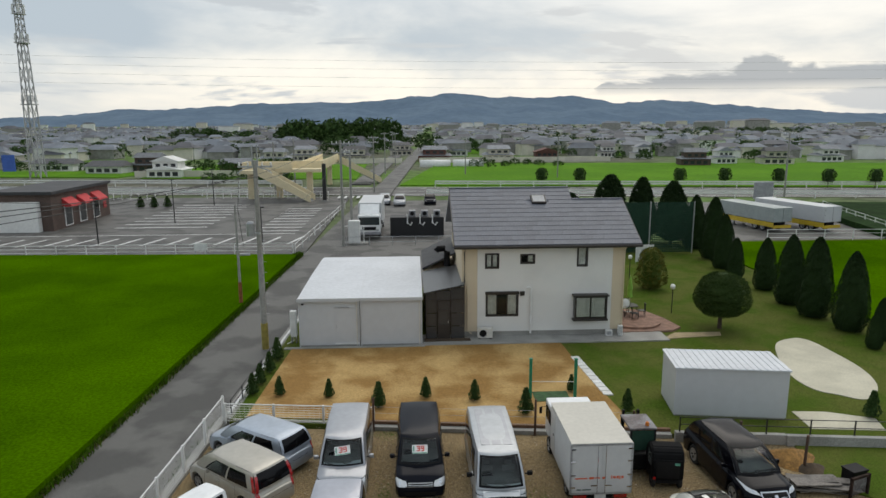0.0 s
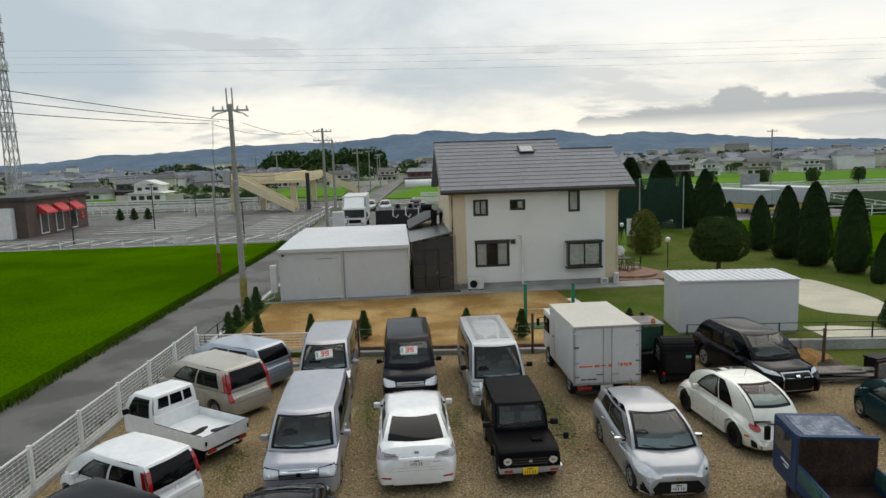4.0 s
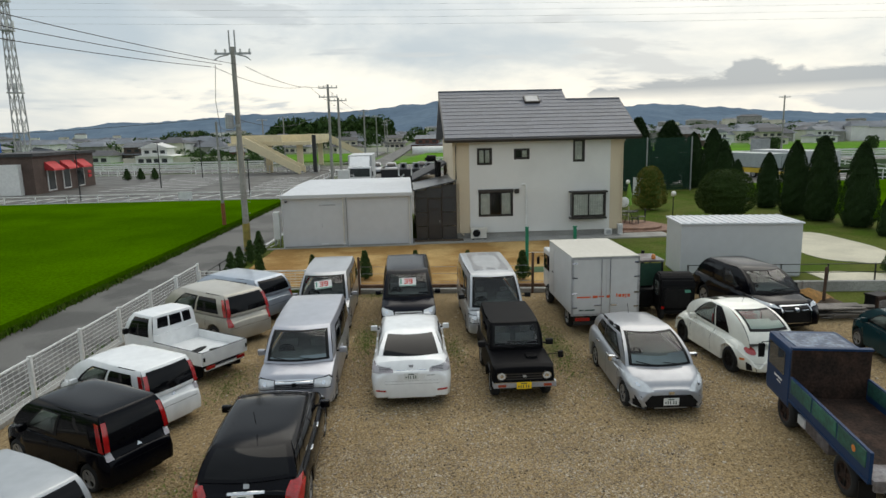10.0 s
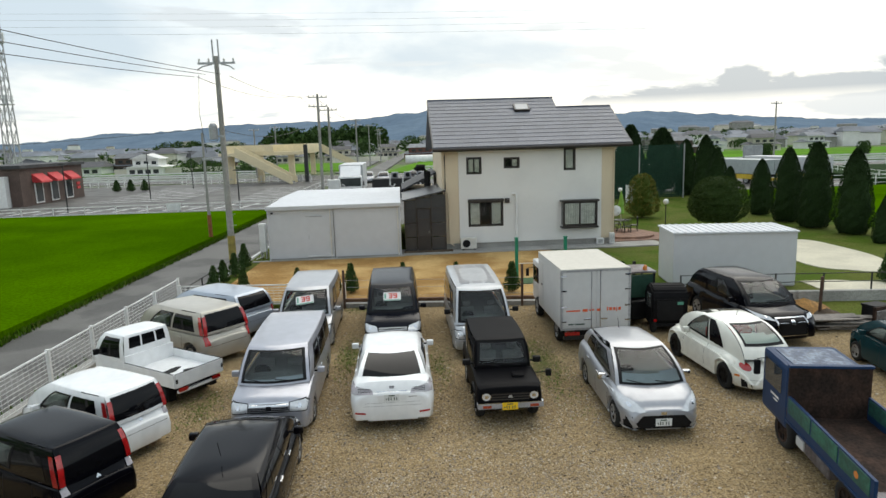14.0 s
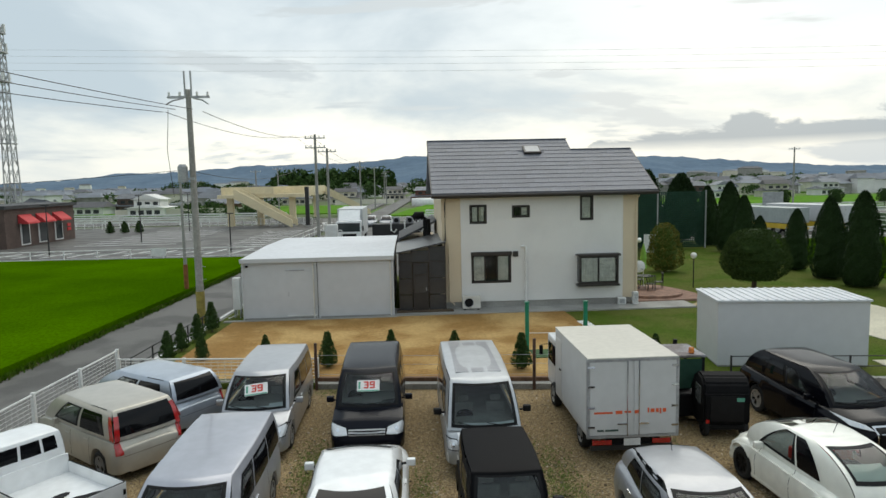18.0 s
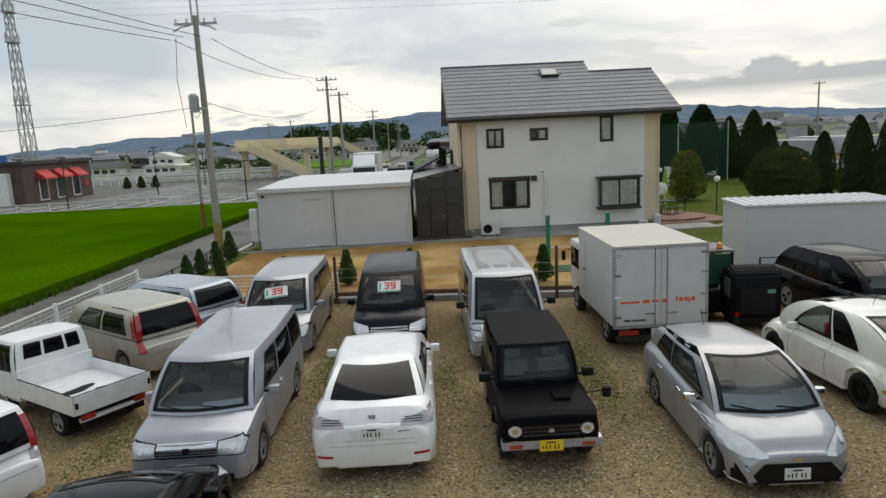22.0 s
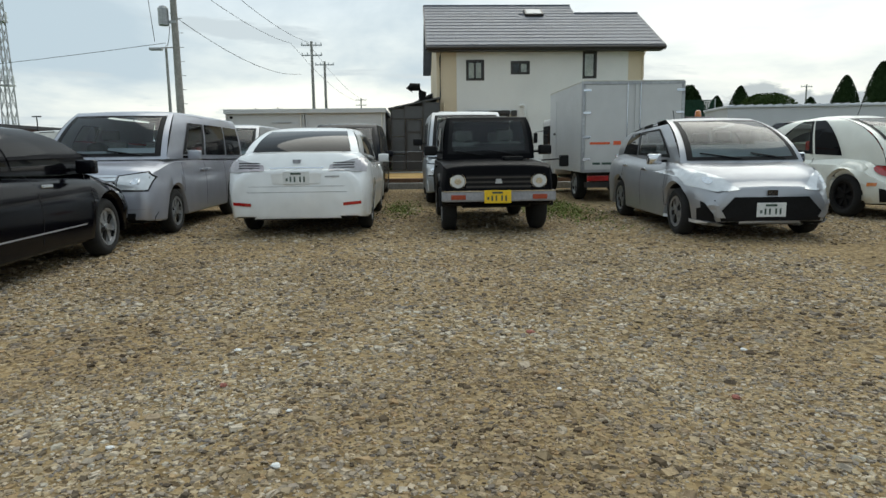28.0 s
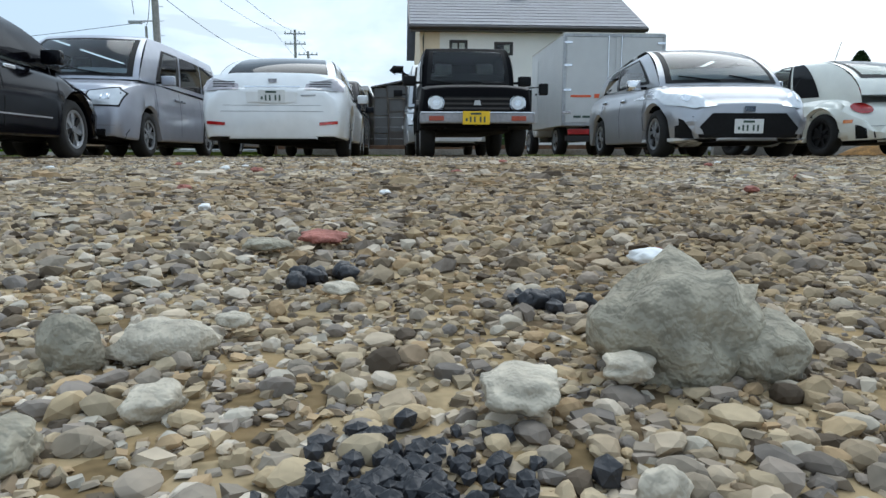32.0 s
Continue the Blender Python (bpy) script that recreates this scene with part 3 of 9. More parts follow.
part("gable_wall", slab([(FY + 0.2, 5.22), (42.9, 5.22), (38.72, 7.5)], 2.45, 2.62), M_STUCCO_TAN, house).matrix_local = Matrix(((0, 0, 1, 0), (1, 0, 0, 0), (0, 1, 0, 0), (0, 0, 0, 1)))
SL = 0.535
EY, EZ = 33.98, 5.27
RIDGE, RIDGE_LOW = 38.72, 37.65


def roof_z(y):
    return EZ + SL * (y - EY)


# roof deck in two lengths, and the back slope
for a, b, ytop in ((2.02, 9.0, RIDGE), (9.0, 11.95, RIDGE_LOW)):
    bm = bmesh.new()
    pts = [(a, EY, EZ), (b, EY, EZ), (b, ytop, roof_z(ytop)), (a, ytop, roof_z(ytop))]
    back = [(a, ytop * 2 - EY, EZ), (b, ytop * 2 - EY, EZ)]
    up = [bm.verts.new(p) for p in pts] + [bm.verts.new(p) for p in back]
    dn = [bm.verts.new((p[0], p[1], p[2] - 0.16)) for p in pts + back]
    for f in ((0, 1, 2, 3), (3, 2, 5, 4)):
        bm.faces.new([up[i] for i in f])
        bm.faces.new([dn[i] for i in f][::-1])
    for q in ((0, 1), (1, 2), (2, 5), (5, 4), (4, 3), (3, 0)):
        bm.faces.new((up[q[0]], dn[q[0]], dn[q[1]], up[q[1]]))
    bmesh.ops.recalc_face_normals(bm, faces=bm.faces)
    part("roof", bm, M_SLATE, house)
    part("ridge_cap", boxes((a - 0.02, b + 0.02, ytop - 0.10, ytop + 0.10, roof_z(ytop) - 0.01, roof_z(ytop) + 0.055), bevel=0.02), M_SLATE, house)
part("gutter", tube([(1.98, EY - 0.05, EZ - 0.09), (11.99, EY - 0.05, EZ - 0.09)], 0.07, 10), M_DARKTRIM, house)
part("fascia", boxes((2.0, 11.97, EY - 0.025, EY + 0.0, EZ - 0.17, EZ - 0.02)), M_DARKTRIM, house)
part("soffit", boxes((2.05, 11.92, EY + 0.02, FY + 0.0, EZ - 0.20, EZ - 0.16)), M_DARKTRIM, house)
part("barge_board", slab([(EY, EZ - 0.2), (EY, EZ + 0.02), (RIDGE, roof_z(RIDGE) + 0.02), (RIDGE, roof_z(RIDGE) - 0.2)], 1.98, 2.02), M_DARKTRIM, house).matrix_local = Matrix(((0, 0, 1, 0), (1, 0, 0, 0), (0, 1, 0, 0), (0, 0, 0, 1)))
part("barge_board", slab([(EY, EZ - 0.2), (EY, EZ + 0.02), (RIDGE_LOW, roof_z(RIDGE_LOW) + 0.02), (RIDGE_LOW, roof_z(RIDGE_LOW) - 0.2)], 11.95, 11.99), M_DARKTRIM, house).matrix_local = Matrix(((0, 0, 1, 0), (1, 0, 0, 0), (0, 1, 0, 0), (0, 0, 0, 1)))


def on_roof(x, y, lift=0.0):
    return Matrix.Translation((x, y, roof_z(y) + lift)) @ pose(0, 0, 0, math.degrees(math.atan(SL)), 0, 0)


sk = part("skylight", boxes((-0.42, 0.42, -0.38, 0.38, 0.0, 0.13), bevel=0.015), M_DARKTRIM, house)
sk.matrix_local = on_roof(7.05, 37.55, 0.02)
part("skylight_pane", boxes((-0.34, 0.34, -0.30, 0.30, 0.125, 0.14)), glassy("pale_skylight", (0.35, 0.36, 0.37), 0.15), sk)


def sash_window(x0, x1, z0, z1, y, panes, parent, deep=0.05, curtain=(), extra=0.0):
    """A framed window with a glass pane in each sash; some sashes have a pale curtain behind."""
    w = part("window", boxes((x0 - 0.05, x1 + 0.05, y - 0.05 - extra, y + deep, z0 - 0.05, z0 + 0.03), (x0 - 0.05, x1 + 0.05, y - 0.05 - extra, y + deep, z1 - 0.03, z1 + 0.05), (x0 - 0.05, x0 + 0.03, y - 0.05 - extra, y + deep, z0 + 0.03, z1 - 0.03), (x1 - 0.03, x1 + 0.05, y - 0.05 - extra, y + deep, z0 + 0.03, z1 - 0.03)), M_DARKTRIM, parent, "dark framed window")
    step = (x1 - x0 - 0.06) / panes
    for k in range(panes):
        a = x0 + 0.03 + step * k
        part("pane", boxes((a + 0.02, a + step - 0.02, y + 0.005, y + 0.018, z0 + 0.05, z1 - 0.05)), M_HOUSE_GLASS, w).visible_shadow = False
        if k:
            part("mullion", boxes((a - 0.02, a + 0.02, y - 0.03, y + 0.03, z0 + 0.03, z1 - 0.03)), M_DARKTRIM, w)
        if k in curtain:
            bm = bmesh.new()
            n = 18
            for i in range(n + 1):
                xx = a + 0.04 + (step - 0.08) * i / n
                bm.verts.new((xx, y + 0.045 + 0.010 * math.sin(i * 2.1), z0 + 0.06))
                bm.verts.new((xx, y + 0.045 + 0.010 * math.sin(i * 2.1), z1 - 0.06))
            bm.verts.ensure_lookup_table()
            for i in range(n):
                bm.faces.new((bm.verts[2 * i], bm.verts[2 * i + 2], bm.verts[2 * i + 3], bm.verts[2 * i + 1]))
            part("curtain", bm, M_CURTAIN, w)
    # black board added behind the glass, its colour standing in for the room's shade
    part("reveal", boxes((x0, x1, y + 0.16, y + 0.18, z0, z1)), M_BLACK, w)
    return w


w = sash_window(3.77, 5.46, 1.30, 2.50, FY, 3, house, 0.08, (0, 2))
part("shutter_box", boxes((3.70, 5.53, FY - 0.16, FY + 0.05, 2.50, 2.66), bevel=0.015), M_DARKTRIM, w)
sash_window(3.72, 4.39, 3.96, 4.71, FY, 2, house, curtain=(0, 1))
sash_window(5.61, 6.32, 4.20, 4.65, FY, 2, house, curtain=(1,))
sash_window(8.67, 9.18, 4.01, 5.05, FY, 1, house, curtain=(0,))
bay = sash_window(8.55, 10.22, 1.17, 2.35, FY - 0.38, 2, house, 0.05, (0, 1))
part("bay_roof", boxes((8.42, 10.35, FY - 0.5, FY + 0.02, 2.38, 2.47), bevel=0.015), M_DARKTRIM, bay)
part("bay_sill", boxes((8.44, 10.33, FY - 0.48, FY + 0.02, 1.03, 1.12), bevel=0.015), M_DARKTRIM, bay)
part("bay_side_pane", boxes((8.50, 8.515, FY - 0.34, FY - 0.04, 1.2, 2.32)), M_WINDOW, bay)
part("bay_side_pane", boxes((10.255, 10.27, FY - 0.34, FY - 0.04, 1.2, 2.32)), M_WINDOW, bay)
for z in [1.3 + 0.16 * k for k in range(7)]:
    part("bay_grille_bar", boxes((9.42, 10.18, FY - 0.372, FY - 0.364, z - 0.006, z + 0.006)), M_WHITE_PAINT, bay)
part("duct", tube([(5.95, FY - 0.1, 2.86), (6.1, FY - 0.12, 2.88), (6.17, FY - 0.12, 2.80), (6.17, FY - 0.12, 0.30)], 0.055, 10), M_WHITE_PAINT, house)
part("vent_cover", boxes((5.58, 5.82, FY - 0.16, FY - 0.04, 2.42, 2.66), bevel=0.02), M_DARKTRIM, house)
part("downpipe", tube([(2.62, EY + 0.05, EZ - 0.12), (2.58, FY - 0.05, EZ - 0.45), (2.58, FY - 0.05, 3.2)], 0.035, 8), M_DARKTRIM, house)
part("downpipe", tube([(11.22, EY + 0.05, EZ - 0.12), (11.2, FY - 0.05, EZ - 0.45), (11.2, FY - 0.05, 0.2)], 0.03, 8), M_STUCCO_TAN, house)
part("downpipe", tube([(2.72, FY - 0.06, 3.0), (2.74, FY - 0.06, 0.5), (2.95, FY - 0.1, 0.32)], 0.03, 8), M_STUCCO_TAN, house)
tiles = []
course = 0.41
n_course = int((RIDGE - EY) / (course * math.cos(math.atan(SL)))) + 1
tile_me = {}
for j in range(n_course):
    y = EY + j * course * math.cos(math.atan(SL))
    if y > RIDGE - 0.25:
        break
    x_end = 11.95 if y < RIDGE_LOW - 0.25 else 9.0
    x = 2.02
    k = 0
    while x < x_end - 0.05:
        w_ = min(0.62 if (k or j % 2) else 0.31, x_end - x)
        key = round(w_, 2)
        if key not in tile_me:
            b_ = boxes((0.003, w_ - 0.003, -0.02, course + 0.015, -0.012, 0.012))
            for v in b_.verts:
                v.co.z += 0.016 * (1 - (v.co.y + 0.02) / course)
            me = bpy.data.meshes.new("shingle")
            b_.to_mesh(me)
            b_.free()
            me.materials.append(M_SLATE)
            tile_me[key] = me
        if not (abs(x + w_ / 2 - 7.05) < 0.55 and abs(y + 0.2 - 37.55) < 0.35):
            tiles.append((tile_me[key], x, y))
        x += w_
        k += 1
for me, x, y in tiles[:300]:
    o = new("shingle", me)
    o.parent = house
    o.matrix_local = on_roof(x, y, 0.018)

# air conditioner, service boxes and dish
M_IVORY = surf("ivory_plastic", (0.68, 0.66, 0.60), 0.5, 0, 0.1, 4, 30)
ac = thing("air_conditioner", "ivory outdoor air conditioner on the house path", "air conditioner", pose(3.66, 34.1, 0.16))
part("case", boxes((-0.40, 0.40, -0.15, 0.15, 0.05, 0.60), bevel=0.02), M_IVORY, ac)
part("fan_grille", lathe([(0.21, -0.155), (0.21, -0.17), (0.19, -0.17), (0.19, -0.155)], 24, "y", at=(-0.12, 0, 0.32)), M_GALV, ac)
part("fan_mouth", lathe([(0.19, -0.152), (0.19, -0.156), (0.02, -0.158)], 24, "y", at=(-0.12, 0, 0.32)), M_BLACK, ac)
for x in (-0.3, 0.3):
    part("foot", boxes((x - 0.05, x + 0.05, -0.16, 0.16, 0, 0.05)), M_BLACK, ac)
sb = thing("service_box", "small white utility box at the wall foot", "utility box", pose(10.45, 34.2, 0.16))
part("box", boxes((-0.18, 0.18, -0.1, 0.12, 0, 0.30), bevel=0.02), M_WHITE_PAINT, sb)
part("cover", boxes((-0.12, 0.12, -0.112, -0.1, 0.05, 0.25), bevel=0.005), M_GALV, sb)
mt = thing("gas_meter", "white heater casing beside the terrace", "heater", pose(11.05, 34.2, 0.16))
part("case", boxes((-0.1, 0.14, -0.12, 0.12, 0, 0.55), bevel=0.02), M_WHITE_PAINT, mt)
part("louvre", boxes(*[(-0.08, 0.12, -0.128, -0.12, 0.08 + 0.07 * k, 0.11 + 0.07 * k) for k in range(6)]), M_GALV, mt)
ds = thing("satellite_dish", "white satellite dish on the house corner", "satellite dish", pose(11.48, 34.75, 1.75))
part("dish", lathe([(0.02, 0.0), (0.16, 0.03), (0.27, 0.09), (0.28, 0.10), (0.16, 0.045), (0.02, 0.012)], 20, "y"), M_WHITE_PAINT, ds)
part("arm", tube([(0, 0.05, 0), (-0.2, 0.06, -0.05)], 0.015, 6), M_GALV, ds)
part("receiver", boxes((-0.03, 0.03, -0.32, -0.26, -0.1, -0.04)), M_GALV, ds)
part("receiver_arm", tube([(0, 0.02, -0.25), (0, -0.28, -0.08)], 0.01, 6), M_GALV, ds)

# terrace, table, parasol, globe lamps
M_BRICK = surf("terrace_brick", (0.36, 0.21, 0.15), 0.85, 0, 0.3, 3, 20, 0.3)
terrace = part("terrace", slab([(11.35, 34.6), (14.2, 34.7), (14.9, 35.3), (14.6, 37.0), (13.9, 38.8), (11.35, 39.4)], 0.0, 0.2), M_BRICK)
tagged(terrace, "brick terrace with curved steps by the house", "terrace", kind="structure")
tagged(part("terrace_step", slab(blob(12.5, 36.4, 1.5, 1.5, 30, 0.03, 9), 0.2, 0.32), M_BRICK), "curved brick step of the terrace", "step", kind="structure")
tagged(part("flagstone_path", slab([(13.2, 33.5), (16.6, 33.9), (16.8, 34.5), (14.2, 34.5)], 0.05, 0.13), surf("tan_flagstone", (0.45, 0.35, 0.2), 0.9, 0, 0.25, 2, 20, 0.3)), "tan flagstones leading over the lawn", "path", kind="structure")
tbl = thing("garden_table", "dark iron garden table on the terrace", "table", pose(12.65, 37.4, 0.2))
part("top", lathe([(0.45, 0.70), (0.46, 0.72), (0.45, 0.735), (0.01, 0.735)], 20), M_IRON, tbl)
for k in range(4):
    a = k * math.tau / 4 + 0.4
    part("leg", tube([(0.12 * math.cos(a), 0.12 * math.sin(a), 0.69), (0.34 * math.cos(a), 0.34 * math.sin(a), 0.0)], 0.015, 6), M_IRON, tbl)
chair = thing("garden_chair", "dark iron garden chair at the table", "chair", pose(12.0, 37.1, 0.2, 0, 0, -70), "chairs round the table")
part("seat", boxes((-0.2, 0.2, -0.2, 0.2, 0.42, 0.45), bevel=0.01), M_IRON, chair)
for k in range(6):
    part("back_bar", boxes((-0.19 + 0.075 * k, -0.17 + 0.075 * k, -0.21, -0.19, 0.45, 0.85)), M_IRON, chair)
part("backrest", boxes((-0.2, 0.2, -0.215, -0.185, 0.85, 0.88)), M_IRON, chair)
for x in (-0.18, 0.18):
    for y in (-0.18, 0.18):
        part("leg", boxes((x - 0.013, x + 0.013, y - 0.013, y + 0.013, 0, 0.42)), M_IRON, chair)
for x, y, a in ((13.3, 37.2, 80), (12.7, 36.7, 0), (12.6, 38.1, 180)):
    copy_thing(chair, pose(x, y, 0.2 if y > 37.9 else 0.2, 0, 0, a))
par = thing("parasol", "closed lime green parasol on a pole", "parasol", pose(12.9, 38.2, 0.2))
part("pole", tube([(0, 0, 0), (0, 0, 2.3)], 0.02, 8), M_WHITE_PAINT, par)
part("canopy", lathe([(0.05, 0.95), (0.17, 1.0), (0.13, 1.35), (0.16, 1.5), (0.09, 2.0), (0.02, 2.28)], 14), surf("lime_cloth", (0.28, 0.55, 0.08), 0.8, 0, 0.2, 5, 30), par)
part("base", lathe([(0.22, 0), (0.22, 0.06), (0.05, 0.1)], 16), M_CONCRETE, par)
M_GLOBE = surf("opal_globe", (0.9, 0.9, 0.86), 0.25, 0, 0.04, 5, 20)
for x, y in ((15.57, 38.3), (12.6, 40.6), (15.9, 47.2)):
    lampt = thing("globe_lamp", "black garden lamp post with a white globe", "garden lamp", pose(x, y, G), "garden lamps")
    part("post", tube([(0, 0, 0), (0, 0, 1.5)], 0.03, 8), M_IRON, lampt)
    part("globe", lathe([(0.03, 1.5), (0.12, 1.55), (0.155, 1.66), (0.12, 1.78), (0.02, 1.82)], 16), M_GLOBE, lampt, smooth=True)
net = thing("net_screen", "tall dark green practice net on pale posts", "net", pose(0, 56.5, G))
for x in (12.5, 16.6, 20.7, 24.6):
    part("post", tube([(x, 0, 0), (x, 0, 4.6)], 0.06, 8), M_GALV, net)
part("netting", boxes(*[(12.5, 24.6, -0.008, 0.008, 0.1 + 0.16 * k, 0.17 + 0.16 * k) for k in range(28)], *[(12.5 + 0.16 * k, 12.57 + 0.16 * k, 0.008, 0.02, 0.1, 4.55) for k in range(76)]), surf("green_netting", (0.015, 0.06, 0.035), 0.9), net)
ts = thing("target_sheet", "white target sheet with a grey ring hung on the net", "target", pose(18.9, 52.5, 0.1))
part("sheet", boxes((-0.75, 0.75, -0.015, 0.015, 0.15, 1.55)), M_WHITE_PAINT, ts)
part("ring", lathe([(0.38, -0.018), (0.38, -0.03), (0.27, -0.03), (0.27, -0.018)], 24, "y", at=(0, 0, 0.85)), M_GALV, ts)
for x in (-0.72, 0.72):
    part("post", tube([(x, 0.03, 0), (x, 0.03, 1.6)], 0.02, 6), M_GALV, ts)
mast = thing("white_mast", "thin white mast with a short arm at the yard edge", "pole", pose(19.5, 23.9, G))
part("shaft", tube([(0, 0, 0), (0.1, 0, 2.6)], 0.035, 8), M_WHITE_PAINT, mast)
part("arm", tube([(0.06, 0, 1.7), (-0.35, 0, 1.85)], 0.02, 6), M_WHITE_PAINT, mast)

# ---- twin prefabricated sheds ----
M_SHEDROOF = surf("shed_roof", (0.64, 0.66, 0.69), 0.5, 0, 0.08, 0.4, 5, 0.05)
for x0, x1, dx, label in ((-6.13, -2.985, -4.25, "pale grey prefabricated shed with a sliding door"), (-2.94, 0.28, None, "pale grey prefabricated shed with a plain panel wall")):
    sh = thing("shed", label, "shed", pose(0, 0, 0.1), "twin sheds")
    y0, y1 = 33.42, 43.6
    for wall_box in ((x0 + 0.05, x1 - 0.05, y0, y0 + 0.08, 0.08, 2.5), (x0 + 0.05, x0 + 0.13, y0 + 0.08, y1, 0.08, 2.5), (x1 - 0.13, x1 - 0.05, y0 + 0.08, y1, 0.08, 2.5), (x0 + 0.13, x1 - 0.13, y1 - 0.08, y1, 0.08, 2.5)):
        part("wall", boxes(wall_box), M_WHITE_METAL, sh)
    part("base_rail", boxes((x0, x1, y0 - 0.03, y0 + 0.05, 0.0, 0.09)), M_CONCRETE, sh)
    part("roof", slab([(y0 - 0.12, 2.5), (y1 + 0.1, 2.58), (y1 + 0.1, 2.66), ((y0 + y1) / 2, 2.72), (y0 - 0.12, 2.62)], x0 - 0.02, x1 + 0.02), M_SHEDROOF, sh).matrix_local = Matrix(((0, 0, 1, 0), (1, 0, 0, 0), (0, 1, 0, 0), (0, 0, 0, 1)))
    part("eave_trim", boxes((x0 - 0.04, x1 + 0.04, y0 - 0.16, y0 - 0.12, 2.46, 2.64), bevel=0.01), M_WHITE_METAL, sh)
    for x in (x0, x1 - 0.06):
        part("corner_post", boxes((x, x + 0.06, y0 - 0.035, y0 + 0.045, 0.0, 2.5), bevel=0.01), M_WHITE_METAL, sh)
    part("downpipe", tube([(x1 - 0.14, y0 - 0.06, 2.48), (x1 - 0.14, y0 - 0.06, 0.05)], 0.03, 8), M_IVORY, sh)
    if dx is not None:
        d = part("door", boxes((dx, dx + 1.18, y0 - 0.03, y0 - 0.004, 0.2, 2.08), bevel=0.006), M_WHITE_METAL, sh)
        part("door_track", boxes((dx - 0.05, dx + 0.75, y0 - 0.06, y0 - 0.002, 2.08, 2.13)), M_GALV, sh)
        part("door_sill", boxes((dx - 0.02, dx + 1.2, y0 - 0.07, y0 - 0.002, 0.14, 0.19)), M_WHITE_PAINT, sh)
        part("door_handle", boxes((dx + 0.05, dx + 0.09, y0 - 0.05, y0 - 0.03, 1.0, 1.2), bevel=0.005), M_GALV, d)
        part("wall_lamp", boxes((x0 + 0.18, x0 + 0.28, y0 - 0.1, y0, 2.28, 2.36), bevel=0.01), M_BLACK, sh)
sj = thing("shed_joint", "grey cover strip closing the joint between two sheds", "cover strip", pose(0, 0, 0.1))
part("strip", boxes((-2.98, -2.945, 33.52, 43.5, 0.05, 2.62)), M_GALV, sj)
wh = thing("water_heater", "tall white water heater beside the shed", "water heater", pose(-6.55, 34.2, 0.1))
part("case", boxes((-0.16, 0.16, -0.16, 0.16, 0.35, 1.75), bevel=0.03), M_WHITE_PAINT, wh)
part("stand", boxes((-0.14, -0.10, -0.14, 0.14, 0, 0.36), (0.10, 0.14, -0.14, 0.14, 0, 0.36)), M_GALV, wh)
part("pipe", tube([(0.0, -0.1, 0.4), (0.0, -0.12, 0.15), (-0.35, -0.3, 0.02)], 0.03, 8), M_WHITE_PAINT, wh)

# ---- glazed porch between shed and house ----
M_SMOKE = glassy("smoked_panel", (0.055, 0.056, 0.058), 0.18)
porch = thing("glazed_porch", "dark framed porch with smoked panels and a door", "porch", pose(0, 0, 0.12))
px0, px1, py = 0.48, 2.55, 34.05
fr = [(px0, px0 + 0.06), (1.02, 1.08), (1.80, 1.86), (px1 - 0.06, px1)]
for a, b in fr:
    h = 2.62 + 0.42 * (a - px0) / (px1 - px0)
    part("frame_post", boxes((a, b, py, py + 0.07, 0, h)), M_DARKTRIM, porch)
for z in (0.0, 2.2):
    part("frame_rail", boxes((px0, px1, py + 0.004, py + 0.066, z, z + 0.06)), M_DARKTRIM, porch)
for (a, b), (c_, d_) in zip(fr, fr[1:]):
    top = 2.6 + 0.42 * (b - px0) / (px1 - px0)
    part("panel", boxes((b, c_, py + 0.03, py + 0.045, 2.26, top)), M_SMOKE, porch)
    if b > 1.5 or b < 1.0:
        for z0, z1 in ((0.06, 0.75), (0.78, 1.47), (1.50, 2.2)):
            part("panel", boxes((b, c_, py + 0.03, py + 0.045, z0, z1)), M_SMOKE, porch)
door = part("door", boxes((1.10, 1.18, py - 0.01, py + 0.05, 0.04, 2.18), (1.70, 1.78, py - 0.01, py + 0.05, 0.04, 2.18), (1.18, 1.70, py - 0.01, py + 0.05, 0.04, 0.85), (1.18, 1.70, py - 0.01, py + 0.05, 1.62, 1.70), (1.18, 1.70, py - 0.01, py + 0.05, 2.12, 2.18)), M_DARKTRIM, porch)
part("door_pane", boxes((1.18, 1.70, py + 0.015, py + 0.03, 0.85, 1.62), (1.18, 1.70, py + 0.015, py + 0.03, 1.70, 2.12)), M_SMOKE, door)
part("door_handle", boxes((1.66, 1.70, py - 0.05, py - 0.01, 0.95, 1.08)), M_GALV, door)
part("porch_roof", slab([(px0 - 0.1, 2.60), (px0 - 0.1, 2.66), (px1 + 0.02, 3.10), (px1 + 0.02, 3.04)], -(py - 0.15), -39.0), glassy("smoked_roof", (0.06, 0.06, 0.062), 0.3), porch).matrix_local = Matrix(((1, 0, 0, 0), (0, 0, -1, 0), (0, 1, 0, 0), (0, 0, 0, 1)))
part("side_screen", boxes((px0 + 0.01, px0 + 0.05, py + 0.07, 38.9, 0, 2.6)), M_SMOKE, porch)
part("floor_step", boxes((px0 - 0.1, px1 + 0.3, 33.7, py, -0.1, 0.10), bevel=0.01), M_EARTH, porch)
part("chimney", tube([(1.9, 39.4, 2.9), (1.9, 39.4, 3.75), (1.7, 39.3, 4.0), (1.35, 39.2, 4.0), (1.25, 39.2, 3.85)], 0.2, 10), M_BLACK, porch)
lean = thing("lean_to_roof", "low dark tiled lean-to roof behind the porch", "roof", pose(0, 0, 0.1))
